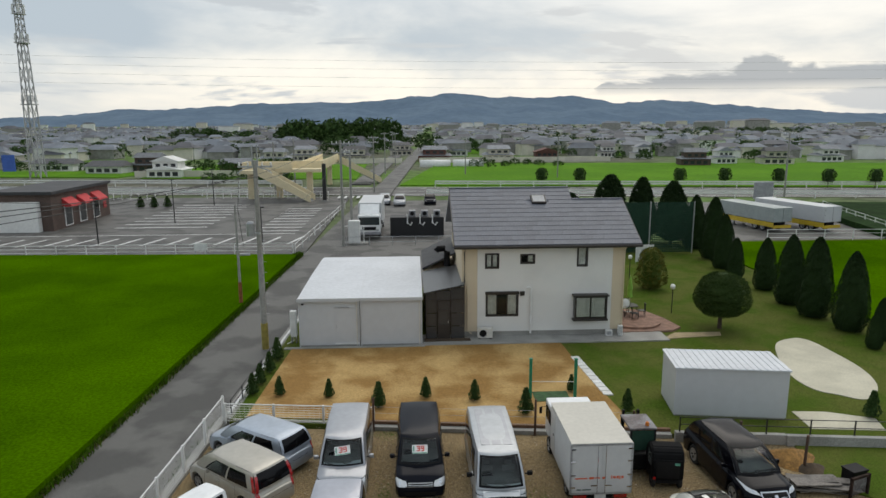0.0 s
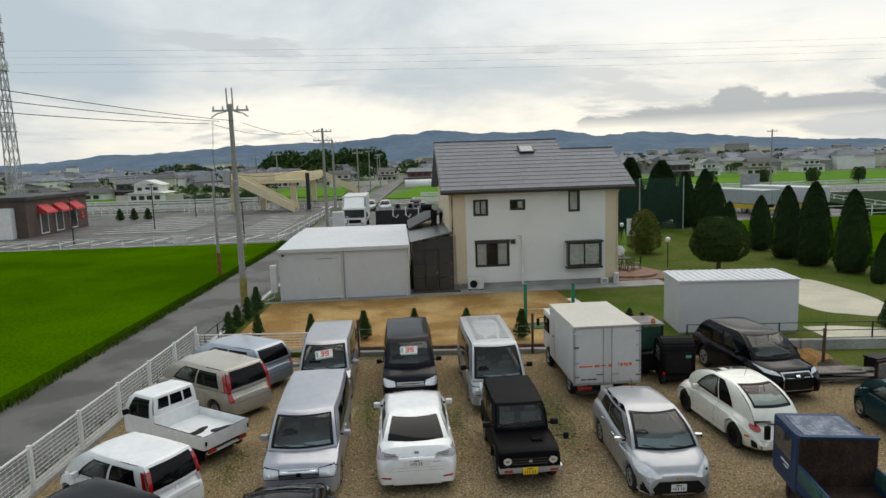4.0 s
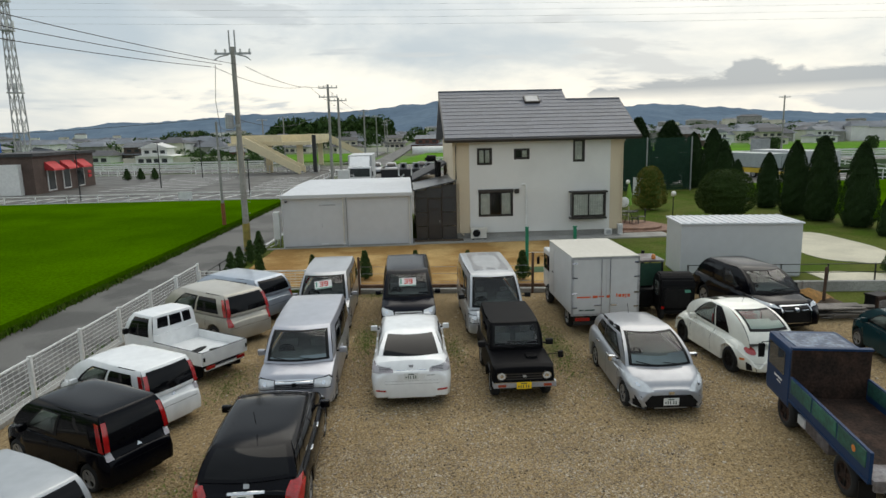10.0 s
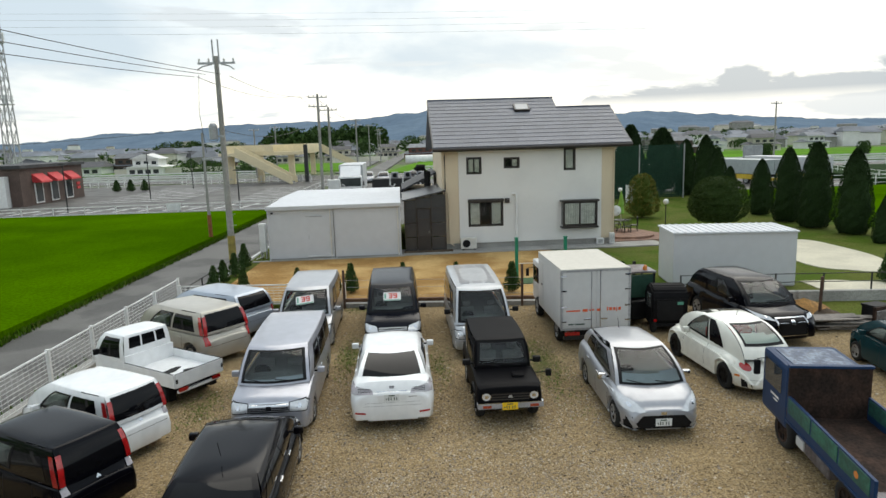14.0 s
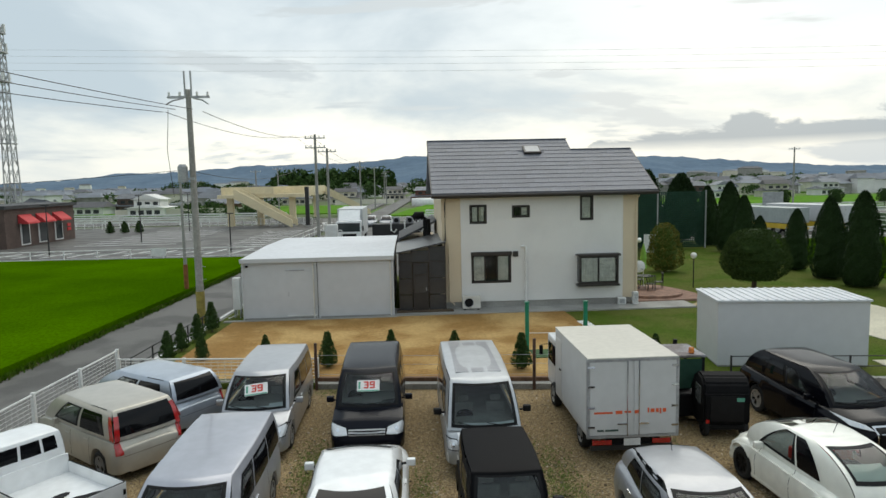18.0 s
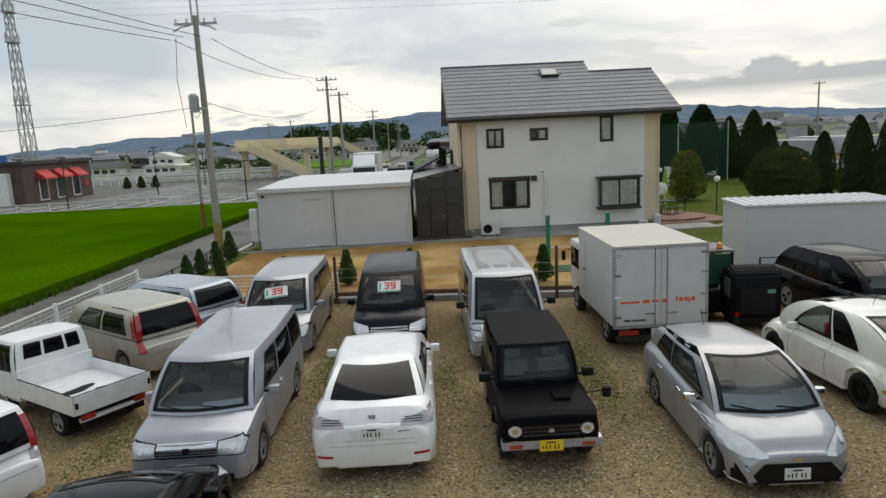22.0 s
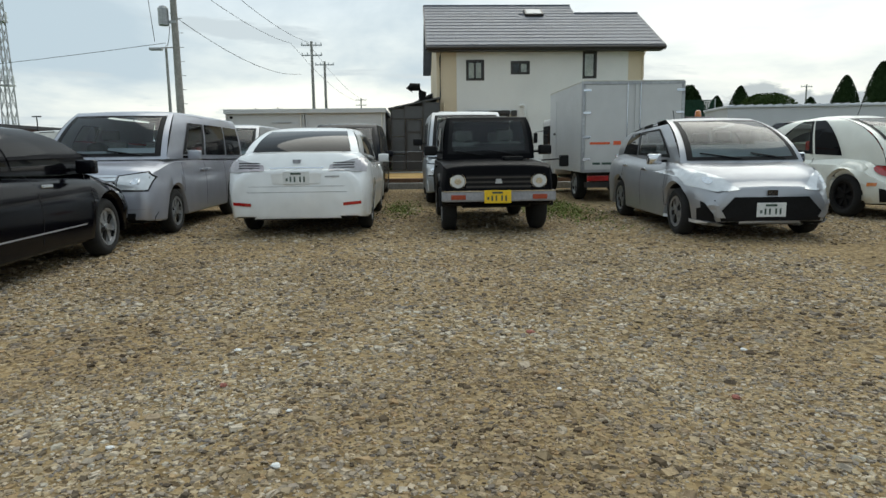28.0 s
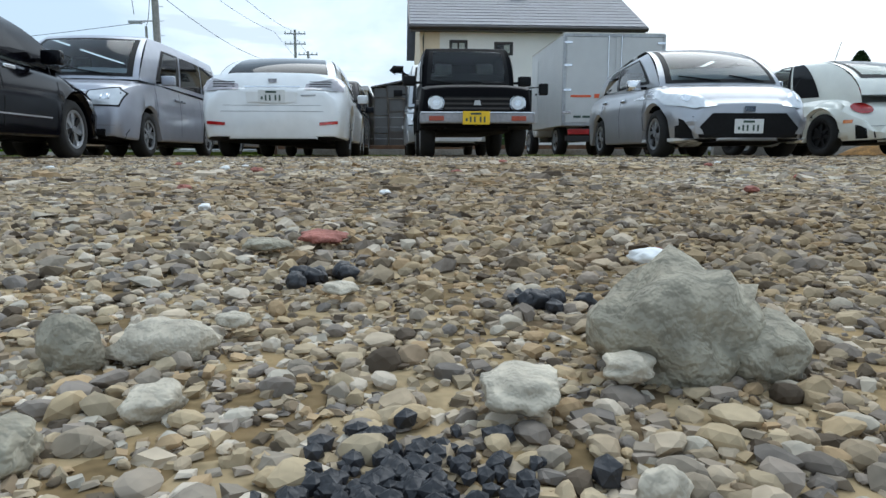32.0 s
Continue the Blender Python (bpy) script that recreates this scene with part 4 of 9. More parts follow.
part("roof_slope", slab([(0.4, 2.7), (0.4, 2.8), (2.4, 3.75), (2.4, 3.65)], -39.4, -45.0), surf("dark_tile", (0.06, 0.06, 0.065), 0.7, 0, 0.3, 3, 20, 0.3), lean).matrix_local = Matrix(((1, 0, 0, 0), (0, 0, -1, 0), (0, 1, 0, 0), (0, 0, 0, 1)))
part("wall", boxes((0.5, 2.42, 39.6, 44.8, 0, 2.7)), M_STUCCO_TAN, lean)

# ---- storage box on the lawn ----
st = thing("storage_box", "white ribbed metal storage box on the lawn", "storage shed", pose(12.4, 25.1, G, 0, 0, -8))
X0, X1, Y0, Y1, HT = -2.15, 2.15, -1.05, 1.05, 1.97
for wall_box in ((X0, X1, Y0, Y0 + 0.05, 0.05, HT), (X0, X0 + 0.05, Y0 + 0.05, Y1, 0.05, HT), (X1 - 0.05, X1, Y0 + 0.05, Y1, 0.05, HT), (X0 + 0.05, X1 - 0.05, Y1 - 0.05, Y1, 0.05, HT)):
    part("wall", boxes(wall_box), M_WHITE_METAL, st)
part("roof", boxes((X0 - 0.05, X1 + 0.05, Y0 - 0.06, Y1 + 0.05, HT, HT + 0.06), bevel=0.012), M_SHEDROOF, st)
for k in range(17):
    x = X0 + 0.12 + (X1 - X0 - 0.24) * k / 16
    part("roof_rib", boxes((x - 0.035, x + 0.035, Y0 - 0.04, Y1 + 0.04, HT + 0.058, HT + 0.085), bevel=0.006), M_SHEDROOF, st)
part("base", boxes((X0 + 0.02, X1 - 0.02, Y0 + 0.02, Y1 - 0.02, -0.05, 0.05)), M_CONCRETE, st)


# ---- vehicles ----
from mathutils.bvhtree import BVHTree


def paint(name, colour, metal=0.0, rough=0.28, coat=0.5, spec=0.5):
    m = surf(name, colour, rough, metal, 0.06, 1.2, 5.0, coat=coat)
    m.node_tree.nodes["Principled BSDF"].inputs["Specular IOR Level"].default_value = spec
    return m


P_SILVER = paint("silver_paint", (0.36, 0.37, 0.395), 0.45, 0.3)
P_SILVER_COOL = paint("silver_lilac_paint", (0.39, 0.40, 0.45), 0.4, 0.3)
P_SILVER_DULL = paint("dull_silver_paint", (0.42, 0.44, 0.46), 0.45, 0.4, 0.4)
P_BLUE_SILVER = paint("blue_silver_paint", (0.40, 0.45, 0.52), 0.45, 0.35)
P_BEIGE = paint("beige_paint", (0.45, 0.42, 0.36), 0.4, 0.35)
P_WHITE = paint("white_car_paint", (0.83, 0.84, 0.84), 0.0, 0.25)
P_CREAM = paint("cream_paint", (0.82, 0.82, 0.74), 0.0, 0.25)
P_BLACK = paint("black_car_paint", (0.003, 0.003, 0.005), 0.0, 0.12, 0.0, 0.13)
P_DARK = paint("dark_grey_paint", (0.007, 0.008, 0.013), 0.0, 0.18, 0.0, 0.11)
P_MATT = paint("matt_black_paint", (0.005, 0.005, 0.006), 0.0, 0.42, 0.0, 0.03)
P_NAVY = paint("navy_paint", (0.010, 0.035, 0.095), 0.0, 0.4, 0.0, 0.15)
P_TEAL = paint("dark_teal_paint", (0.008, 0.035, 0.042), 0.0, 0.25, 0.0, 0.15)
P_GREEN = surf("worn_green_paint", (0.03, 0.15, 0.10), 0.6, 0, 0.35, 2.0, 12, 0.2, second=(0.02, 0.09, 0.07))
M_GLASS = glassy("car_glass", (0.035, 0.045, 0.047), 0.03)
M_TINT = glassy("tinted_glass", (0.005, 0.005, 0.006), 0.04)
M_TINT.node_tree.nodes["Principled BSDF"].inputs["Specular IOR Level"].default_value = 0.2
M_LAMP = surf("lamp_glass", (0.66, 0.68, 0.70), 0.12, 0.3, 0.08, 6, 16, coat=1.0)
M_CABIN = surf("grey_interior_cloth", (0.22, 0.22, 0.215), 0.85, 0, 0.2, 3, 30)
M_CLEAR = clear_glass("clear_car_glass", (0.74, 0.82, 0.80), 1.5)
M_RED = surf("red_lamp", (0.55, 0.015, 0.015), 0.15, 0, 0.3, 10, 60, coat=1.0)
M_ORANGE = surf("orange_lamp", (0.75, 0.22, 0.03), 0.2, 0, 0.2, 10, 60, coat=1.0)
M_CLEAR_RED = surf("clear_and_red_lamp", (0.46, 0.45, 0.46), 0.15, 0.2, 0.1, 3, 20, coat=1.0, second=(0.40, 0.36, 0.38))
M_AMBER = surf("dull_amber_lamp", (0.42, 0.07, 0.03), 0.25, 0, 0.2, 10, 60)
M_PLATE = surf("white_plate", (0.75, 0.76, 0.75), 0.5, 0, 0.08, 6, 50)
M_PLATE_Y = surf("yellow_plate", (0.85, 0.55, 0.01), 0.5, 0, 0.08, 6, 50)
M_INK = surf("plate_ink", (0.05, 0.09, 0.07), 0.6)
M_CHROME = surf("chrome", (0.75, 0.76, 0.78), 0.12, 1.0, 0.08, 8, 30)
M_ALLOY = surf("alloy_rim", (0.50, 0.51, 0.53), 0.35, 0.7, 0.2, 8, 40)
M_RUST = surf("rusty_steel", (0.062, 0.036, 0.026), 0.9, 0.0, 0.4, 2.5, 18, 0.4, second=(0.03, 0.02, 0.016), spec=0.2)
M_GREYSTEEL = surf("scuffed_grey_steel", (0.30, 0.30, 0.32), 0.6, 0.3, 0.35, 1.6, 14, 0.2, second=(0.14, 0.12, 0.12))
M_BUMPER_GREY = surf("grey_bumper", (0.33, 0.33, 0.35), 0.5, 0, 0.15, 5, 30)
M_SIGN_RED = surf("sign_red", (0.75, 0.06, 0.04), 0.6)
M_SIGN_ORANGE = surf("lettering_orange", (0.8, 0.12, 0.03), 0.6)
M_SIGN_GREEN = surf("sign_green", (0.10, 0.35, 0.25), 0.6)
M_SEAT_RED = surf("red_seat_cloth", (0.5, 0.03, 0.02), 0.8)


def lerp(a, b, t):
    return a + (b - a) * t


def smooth_at(points, y):
    """A height from (y, z) pairs in rising y, eased between them."""
    if y <= points[0][0]:
        return points[0][1]
    for (a, p), (b, q) in zip(points, points[1:]):
        if y <= b:
            t = (y - a) / (b - a)
            return lerp(p, q, t)
    return points[-1][1]


def hull(L, W, top, wheels, r, clear=0.19, nose=0.55, tail=0.45, nose_in=0.2, tail_in=0.12, bulge=0.015, tuck=0.05, crown=0.03, shoulder=0.05):
    """The lower body: rings along its length, with wheel arches cut into the sides."""
    bm = bmesh.new()
    n = 64
    rings = []
    ends = [0.0, 0.012, 0.03]
    ys = [-L / 2 + L * k / n for k in range(n + 1)]
    for y in ys:
        ef = max(0.0, (y - (L / 2 - nose)) / nose)
        er = max(0.0, (-y - (L / 2 - tail)) / tail)
        hw = W / 2 * (1 - nose_in * ef ** 2.6 - tail_in * er ** 2.8)
        zt = smooth_at(top, y)
        zb = clear + 0.03 * max(ef, er) ** 2
        zs = zb + 0.03
        for wy in wheels:
            d = abs(y - wy)
            ra = r + 0.055
            if d < ra:
                zs = max(zs, r + math.sqrt(ra * ra - d * d))
        zs = min(zs, zt - 0.12)
        inner = max(hw - 0.26, 0.1)
        mid = zb + 0.52 * (zt - zb)
        half = [(0, zb), (inner, zb), (inner, zs), (hw - 0.02, zs), (hw, zs + 0.02), (hw + bulge, max(mid, zs + 0.03)),
                (hw - 0.005, max(zt - 0.14, zs + 0.05)), (hw - tuck * 0.5, zt - shoulder), (hw - tuck - 0.05, zt - 0.008), (hw * 0.55, zt + crown * 0.7), (0, zt + crown)]
        rings.append([(x, y, z) for x, z in half] + [(-x, y, z) for x, z in half[-2:0:-1]])
    for first, sign in ((rings[0], -1), (rings[-1], 1)):
        cz = sum(p[2] for p in first) / len(first)
        caps = []
        for s, dy in ((0.985, 0.02), (0.95, 0.04), (0.86, 0.055)):
            caps.append([(x * s, y + sign * dy, cz + (z - cz) * s) for x, y, z in first])
        if sign < 0:
            rings = caps[::-1] + rings
        else:
            rings = rings + caps
    vs = [[bm.verts.new(p) for p in ring] for ring in rings]
    k = len(vs[0])
    for a, b in zip(vs, vs[1:]):
        for i in range(k):
            bm.faces.new((a[i], b[i], b[(i + 1) % k], a[(i + 1) % k]))
    bm.faces.new(vs[0])
    bm.faces.new(vs[-1][::-1])
    bmesh.ops.recalc_face_normals(bm, faces=bm.faces)
    return bm


class Cabin:
    """The upper body: four leaning sides and a domed roof between a base and a roof outline."""

    def __init__(self, base, roof, zb, zr, wb, wr, bow_f=0.10, bow_r=0.06, crown=0.05, soft=0.06, arch=0.4):
        self.soft, self.arch, self.holes = soft, arch, []
        self.base, self.roof, self.zb, self.zr, self.wb, self.wr = base, roof, zb, zr, wb, wr
        self.bow_f, self.bow_r, self.crown = bow_f, bow_r, crown

    def corner(self, side, end, v):
        """side -1 left, +1 right; end 0 rear, 1 front."""
        a = v * math.pi / 2
        far, high = lerp(v, 1 - math.cos(a), self.arch), lerp(v, math.sin(a), self.arch)
        y = lerp(self.base[end], self.roof[end], far)
        x = lerp(self.wb[end], self.wr[end], far)
        return Vector((side * x, y, lerp(self.zb[end], self.zr[end], high)))

    def at(self, face, u, v):
        ease = math.sin(v * math.pi) * 0.018
        if face in ("left", "right"):
            s = -1 if face == "left" else 1
            p = self.corner(s, 0, v).lerp(self.corner(s, 1, v), u)
            p.x += s * (ease + 0.035 * math.sin(u * math.pi))
            return p
        end = 1 if face == "front" else 0
        a, b = self.corner(-1, end, v), self.corner(1, end, v)
        p = a.lerp(b, u)
        sign = 1 if end else -1
        p.y += sign * ((self.bow_f if end else self.bow_r) * math.sin(u * math.pi) + ease)
        return p

    def sheet(self, bm, face, u0, u1, v0, v1, nu, nv, off=0.0, skew=0.0, skew1=None):
        """A piece of one side, pushed outwards by off. skew moves its upper edge along u."""
        skew1 = skew if skew1 is None else skew1
        flip = face in ("left", "front")
        grid = []
        for j in range(nv + 1):
            row = []
            for i in range(nu + 1):
                fv = j / nv
                a, b = u0 + skew * fv, u1 + skew1 * fv
                u, v = lerp(a, b, i / nu), lerp(v0, v1, fv)
                p = self.at(face, u, v)
                if off:
                    d1 = self.at(face, min(u + 0.01, 1), v) - self.at(face, max(u - 0.01, 0), v)
                    d2 = self.at(face, u, min(v + 0.01, 1)) - self.at(face, u, max(v - 0.01, 0))
                    nrm = d1.cross(d2).normalized()
                    p = p + nrm * (off if not flip else -off)
                row.append(bm.verts.new(p))
            grid.append(row)
        for j in range(nv):
            for i in range(nu):
                q = (grid[j][i], grid[j][i + 1], grid[j + 1][i + 1], grid[j + 1][i])
                bm.faces.new(q[::-1] if flip else q)

    def holed(self, face, u, v, cell):
        """True where a window opening lies in this side."""
        for f, u0, u1, v0, v1, sk, sk1 in self.holes:
            t = (v - v0) / (v1 - v0)
            if f == face and v0 + 0.028 < v < v1 - 0.028 and u0 + sk * t + cell * 0.55 < u < u1 + sk1 * t - cell * 0.55:
                return True
        return False

    def shell(self, bm, nu=36, nf=24, nv=20):
        for face in ("left", "right", "front", "rear"):
            k, was = (nu if face in ("left", "right") else nf), len(bm.faces)
            self.sheet(bm, face, 0, 1, 0, 1, k, nv)
            if self.holes:
                bm.faces.ensure_lookup_table()
                gone = [bm.faces[was + j * k + i] for j in range(nv) for i in range(k) if self.holed(face, (i + 0.5) / k, (j + 0.5) / nv, 1 / k)]
                bmesh.ops.delete(bm, geom=gone, context="FACES")
        grid = []
        for j in range(nu + 1):
            row = []
            for i in range(nf + 1):
                v, u = j / nu, i / nf
                lo, hi = self.at("left", v, 1), self.at("right", v, 1)
                p = lo.lerp(hi, u)
                p.y = lerp(self.at("rear", u, 1).y, self.at("front", u, 1).y, v)
                p.z += self.crown * (1 - (2 * u - 1) ** 4) * (1 - abs(2 * v - 1) ** 4)
                row.append(bm.verts.new(p))
            grid.append(row)
        for j in range(nu):
            for i in range(nf):
                bm.faces.new((grid[j][i], grid[j][i + 1], grid[j + 1][i + 1], grid[j + 1][i]))
        bmesh.ops.remove_doubles(bm, verts=bm.verts, dist=0.001)
        edge = [e for e in bm.edges if len(e.link_faces) == 2 and e.calc_face_angle() > 0.55 and min(v.co.z for v in e.verts) > self.zb[0] + 0.12]
        if self.soft:
            bmesh.ops.bevel(bm, geom=edge, offset=self.soft, segments=3, affect="EDGES", profile=0.6, clamp_overlap=True)

    def pane(self, name, face, u0, u1, v0, v1, material, parent, skew=0.0, skew1=None, off=0.006):
        bm = bmesh.new()
        nu = max(5, round((u1 - u0) / (0.030 if face in ("left", "right") else 0.045)))
        nv = max(5, round((v1 - v0) / 0.055))
        self.sheet(bm, face, u0, u1, v0, v1, nu, nv, off, skew, skew1)
        if material is M_CLEAR:
            bm.faces.ensure_lookup_table()
            for j in range(nv):
                for i in range(nu):
                    if i in (0, nu - 1) or j in (0, nv - 1):
                        bm.faces[j * nu + i].material_index = 1
        return part(name, bm, [material, M_BLACK] if material is M_CLEAR else material, parent, smooth=True)


def decal(tree, outline, axis, sign, off=0.006, step=0.06):
    """A cover shaped to the body behind it: outline in (x, z) seen from the front or rear, (y, z) from the side, (x, y) from above."""
    bm = bmesh.new()
    place = {"y": lambda a, b: Vector((a, sign * 9, b)), "x": lambda a, b: Vector((sign * 9, a, b)), "z": lambda a, b: Vector((a, b, 9))}[axis]
    way = {"y": Vector((0, -sign, 0)), "x": Vector((-sign, 0, 0)), "z": Vector((0, 0, -1))}[axis]
    bm.faces.new([bm.verts.new(place(*p)) for p in outline])
    bmesh.ops.triangulate(bm, faces=bm.faces)
    for _ in range(3):
        long = [e for e in bm.edges if e.calc_length() > step]
        if not long:
            break
        bmesh.ops.subdivide_edges(bm, edges=long, cuts=1)
        bmesh.ops.triangulate(bm, faces=[f for f in bm.faces if len(f.verts) > 3])
    seen = [h for h in (tree.ray_cast(v.co, way)[0] for v in bm.verts) if h is not None]
    for v in bm.verts:
        hit, nrm, _, _ = tree.ray_cast(v.co, way)
        if hit is None:
            p = v.co + way * 7
            if axis == "y" and seen:
                p.y = sum(h.y for h in seen) / len(seen)
            hit, nrm, _, _ = tree.find_nearest(p)
        if nrm.dot(way) > 0:
            nrm = -nrm
        v.co = hit + nrm * off
    bmesh.ops.recalc_face_normals(bm, faces=bm.faces)
    if bm.faces and sum((f.normal.dot(way) * f.calc_area() for f in bm.faces)) > 0:
        bmesh.ops.reverse_faces(bm, faces=bm.faces)
    return bm


def mirror_x(outline):
    return [(-x, z) for x, z in outline][::-1]


def wheel(parent, x, y, r, side, rim=None, width=0.19, spokes=7):
    """A tyre with a spoked rim facing outwards."""
    w = width / 2
    prof = [(r * 0.60, -w * 0.9), (r * 0.86, -w), (r * 0.97, -w * 0.75), (r, -w * 0.4), (r, w * 0.4), (r * 0.97, w * 0.75), (r * 0.86, w), (r * 0.66, w * 0.92), (r * 0.62, w * 0.6), (r * 0.60, w * 0.2)]
    tyre = part("wheel", lathe([(a, s * side) for a, s in prof], 24, "x"), M_RUBBER, parent, smooth=True)
    tyre.location = (x, y, r)
    bm = bmesh.new()
    bmesh.ops.create_cone(bm, segments=24, radius1=r * 0.63, radius2=r * 0.63, depth=0.02, cap_ends=True, matrix=pose(side * w * 0.25, 0, 0, 0, 90, 0))
    dark = len(bm.faces)
    for k in range(spokes):
        bmesh.ops.create_cube(bm, size=1, matrix=pose(0, 0, 0, k * 360 / spokes, 0, 0) @ pose(side * w * 0.62, 0, r * 0.33) @ Matrix.Diagonal((0.025, r * 0.17, r * 0.58, 1)))
    bmesh.ops.create_cone(bm, segments=12, radius1=r * 0.15, radius2=r * 0.12, depth=0.05, cap_ends=True, matrix=pose(side * w * 0.62, 0, 0, 0, 90, 0))
    ringbm = lathe([(r * 0.56, side * w * 0.55), (r * 0.56, side * w * 0.88), (r * 0.65, side * w * 0.95), (r * 0.65, side * w * 0.55)], 24, "x", bm)
    for i, f in enumerate(ringbm.faces):
        f.material_index = 0 if i >= dark else 1
    part("rim", ringbm, [rim or M_ALLOY, M_BLACK], tyre)
    return tyre


def number_plate(parent, tree, x, z, sign, material=M_PLATE, y=None):
    """A plate whose writing is drawn as plain bars."""
    hit = tree.ray_cast(Vector((x, sign * 9, z)), Vector((0, -sign, 0)))[0]
    yy = (hit.y if hit is not None else 0) if y is None else y
    m = pose(x, yy + sign * 0.012, z, 0, 0, 0 if sign < 0 else 180)
    p = part("number_plate", boxes((-0.165, 0.165, -0.006, 0.006, -0.0825, 0.0825), bevel=0.004), material, parent, "plate with dark bars for digits")
    p.matrix_local = m
    for x0, x1, z0, z1 in ((-0.07, 0.06, 0.04, 0.065), (-0.13, -0.105, -0.04, -0.005), (-0.08, -0.06, -0.055, 0.015), (-0.03, -0.01, -0.055, 0.015), (0.04, 0.06, -0.055, 0.015), (0.09, 0.11, -0.055, 0.015)):
        part("plate_bar", boxes((x0, x1, -0.0095, -0.0065, z0, z1)), M_INK, p)
    return p


def mirror(parent, x, y, z, material, size=(0.11, 0.07, 0.10)):
    s = 1 if x > 0 else -1
    m = part("wing_mirror", boxes((-size[0], size[0], -size[1], size[1], -size[2], size[2]), bevel=0.03), material, parent, smooth=True)
    m.location = (x, y, z)
    m.scale = (0.8, 0.8, 0.7)
    part("mirror_arm", boxes((-s * 0.16 - 0.05, -s * 0.16 + 0.05, -0.03, 0.03, -0.06, -0.01), bevel=0.01), M_BLACK, m)
    return m


def wipers(parent, cab, v=0.05):
    for u0, u1 in ((0.18, 0.47), (0.55, 0.86)):
        a, b = cab.at("front", u0, v), cab.at("front", u1, v + 0.09)
        off = Vector((0, 0.02, 0.015))
        part("wiper", tube([a + off, b + off], 0.009, 6), M_BLACK, parent)


# flattens vehicle heights to fit the camera's view
LOW = 0.9


def set_down(m, L, k):
    """Shrink a vehicle to the small plan about the end that faces the lot; k and LOW fit it to the camera's view."""
    end = 1 if m.col[1].y < 0 else -1
    return m @ Matrix.Translation((0, end * (1 - k) * L / 2, 0)) @ Matrix.Diagonal((k, k, min(k, LOW), 1))


def furnish(c, cab, cloth):
    """Dashboard, steering wheel and seats behind the glass."""
    z, w = cab.zb[1], cab.wb[1]
    yf, yr = cab.base[1], cab.roof[1]
    part("dashboard", boxes((-w + 0.09, w - 0.09, yf - 0.55, yf - 0.10, z - 0.10, z + 0.045), bevel=0.04), M_CABIN, c)
    part("steering_wheel", lathe([(0.165, -0.012), (0.19, -0.012), (0.19, 0.012), (0.165, 0.012)], 20, "y"), M_BLACK, c).matrix_local = pose(w * 0.47, yf - 0.66, z + 0.07, -25, 0, 0)
    top = min(z + 0.36, max(cab.zr) - 0.16)
    for y in (yr - 0.28, cab.roof[0] + 0.45):
        for s in (-1, 1):
            part("seat", boxes((s * w * 0.47 - 0.23, s * w * 0.47 + 0.23, y - 0.08, y + 0.06, z - 0.15, top - 0.10), bevel=0.04), cloth, c)
            part("headrest", boxes((s * w * 0.47 - 0.12, s * w * 0.47 + 0.12, y - 0.07, y + 0.03, top - 0.08, top + 0.07), bevel=0.03), cloth, c)


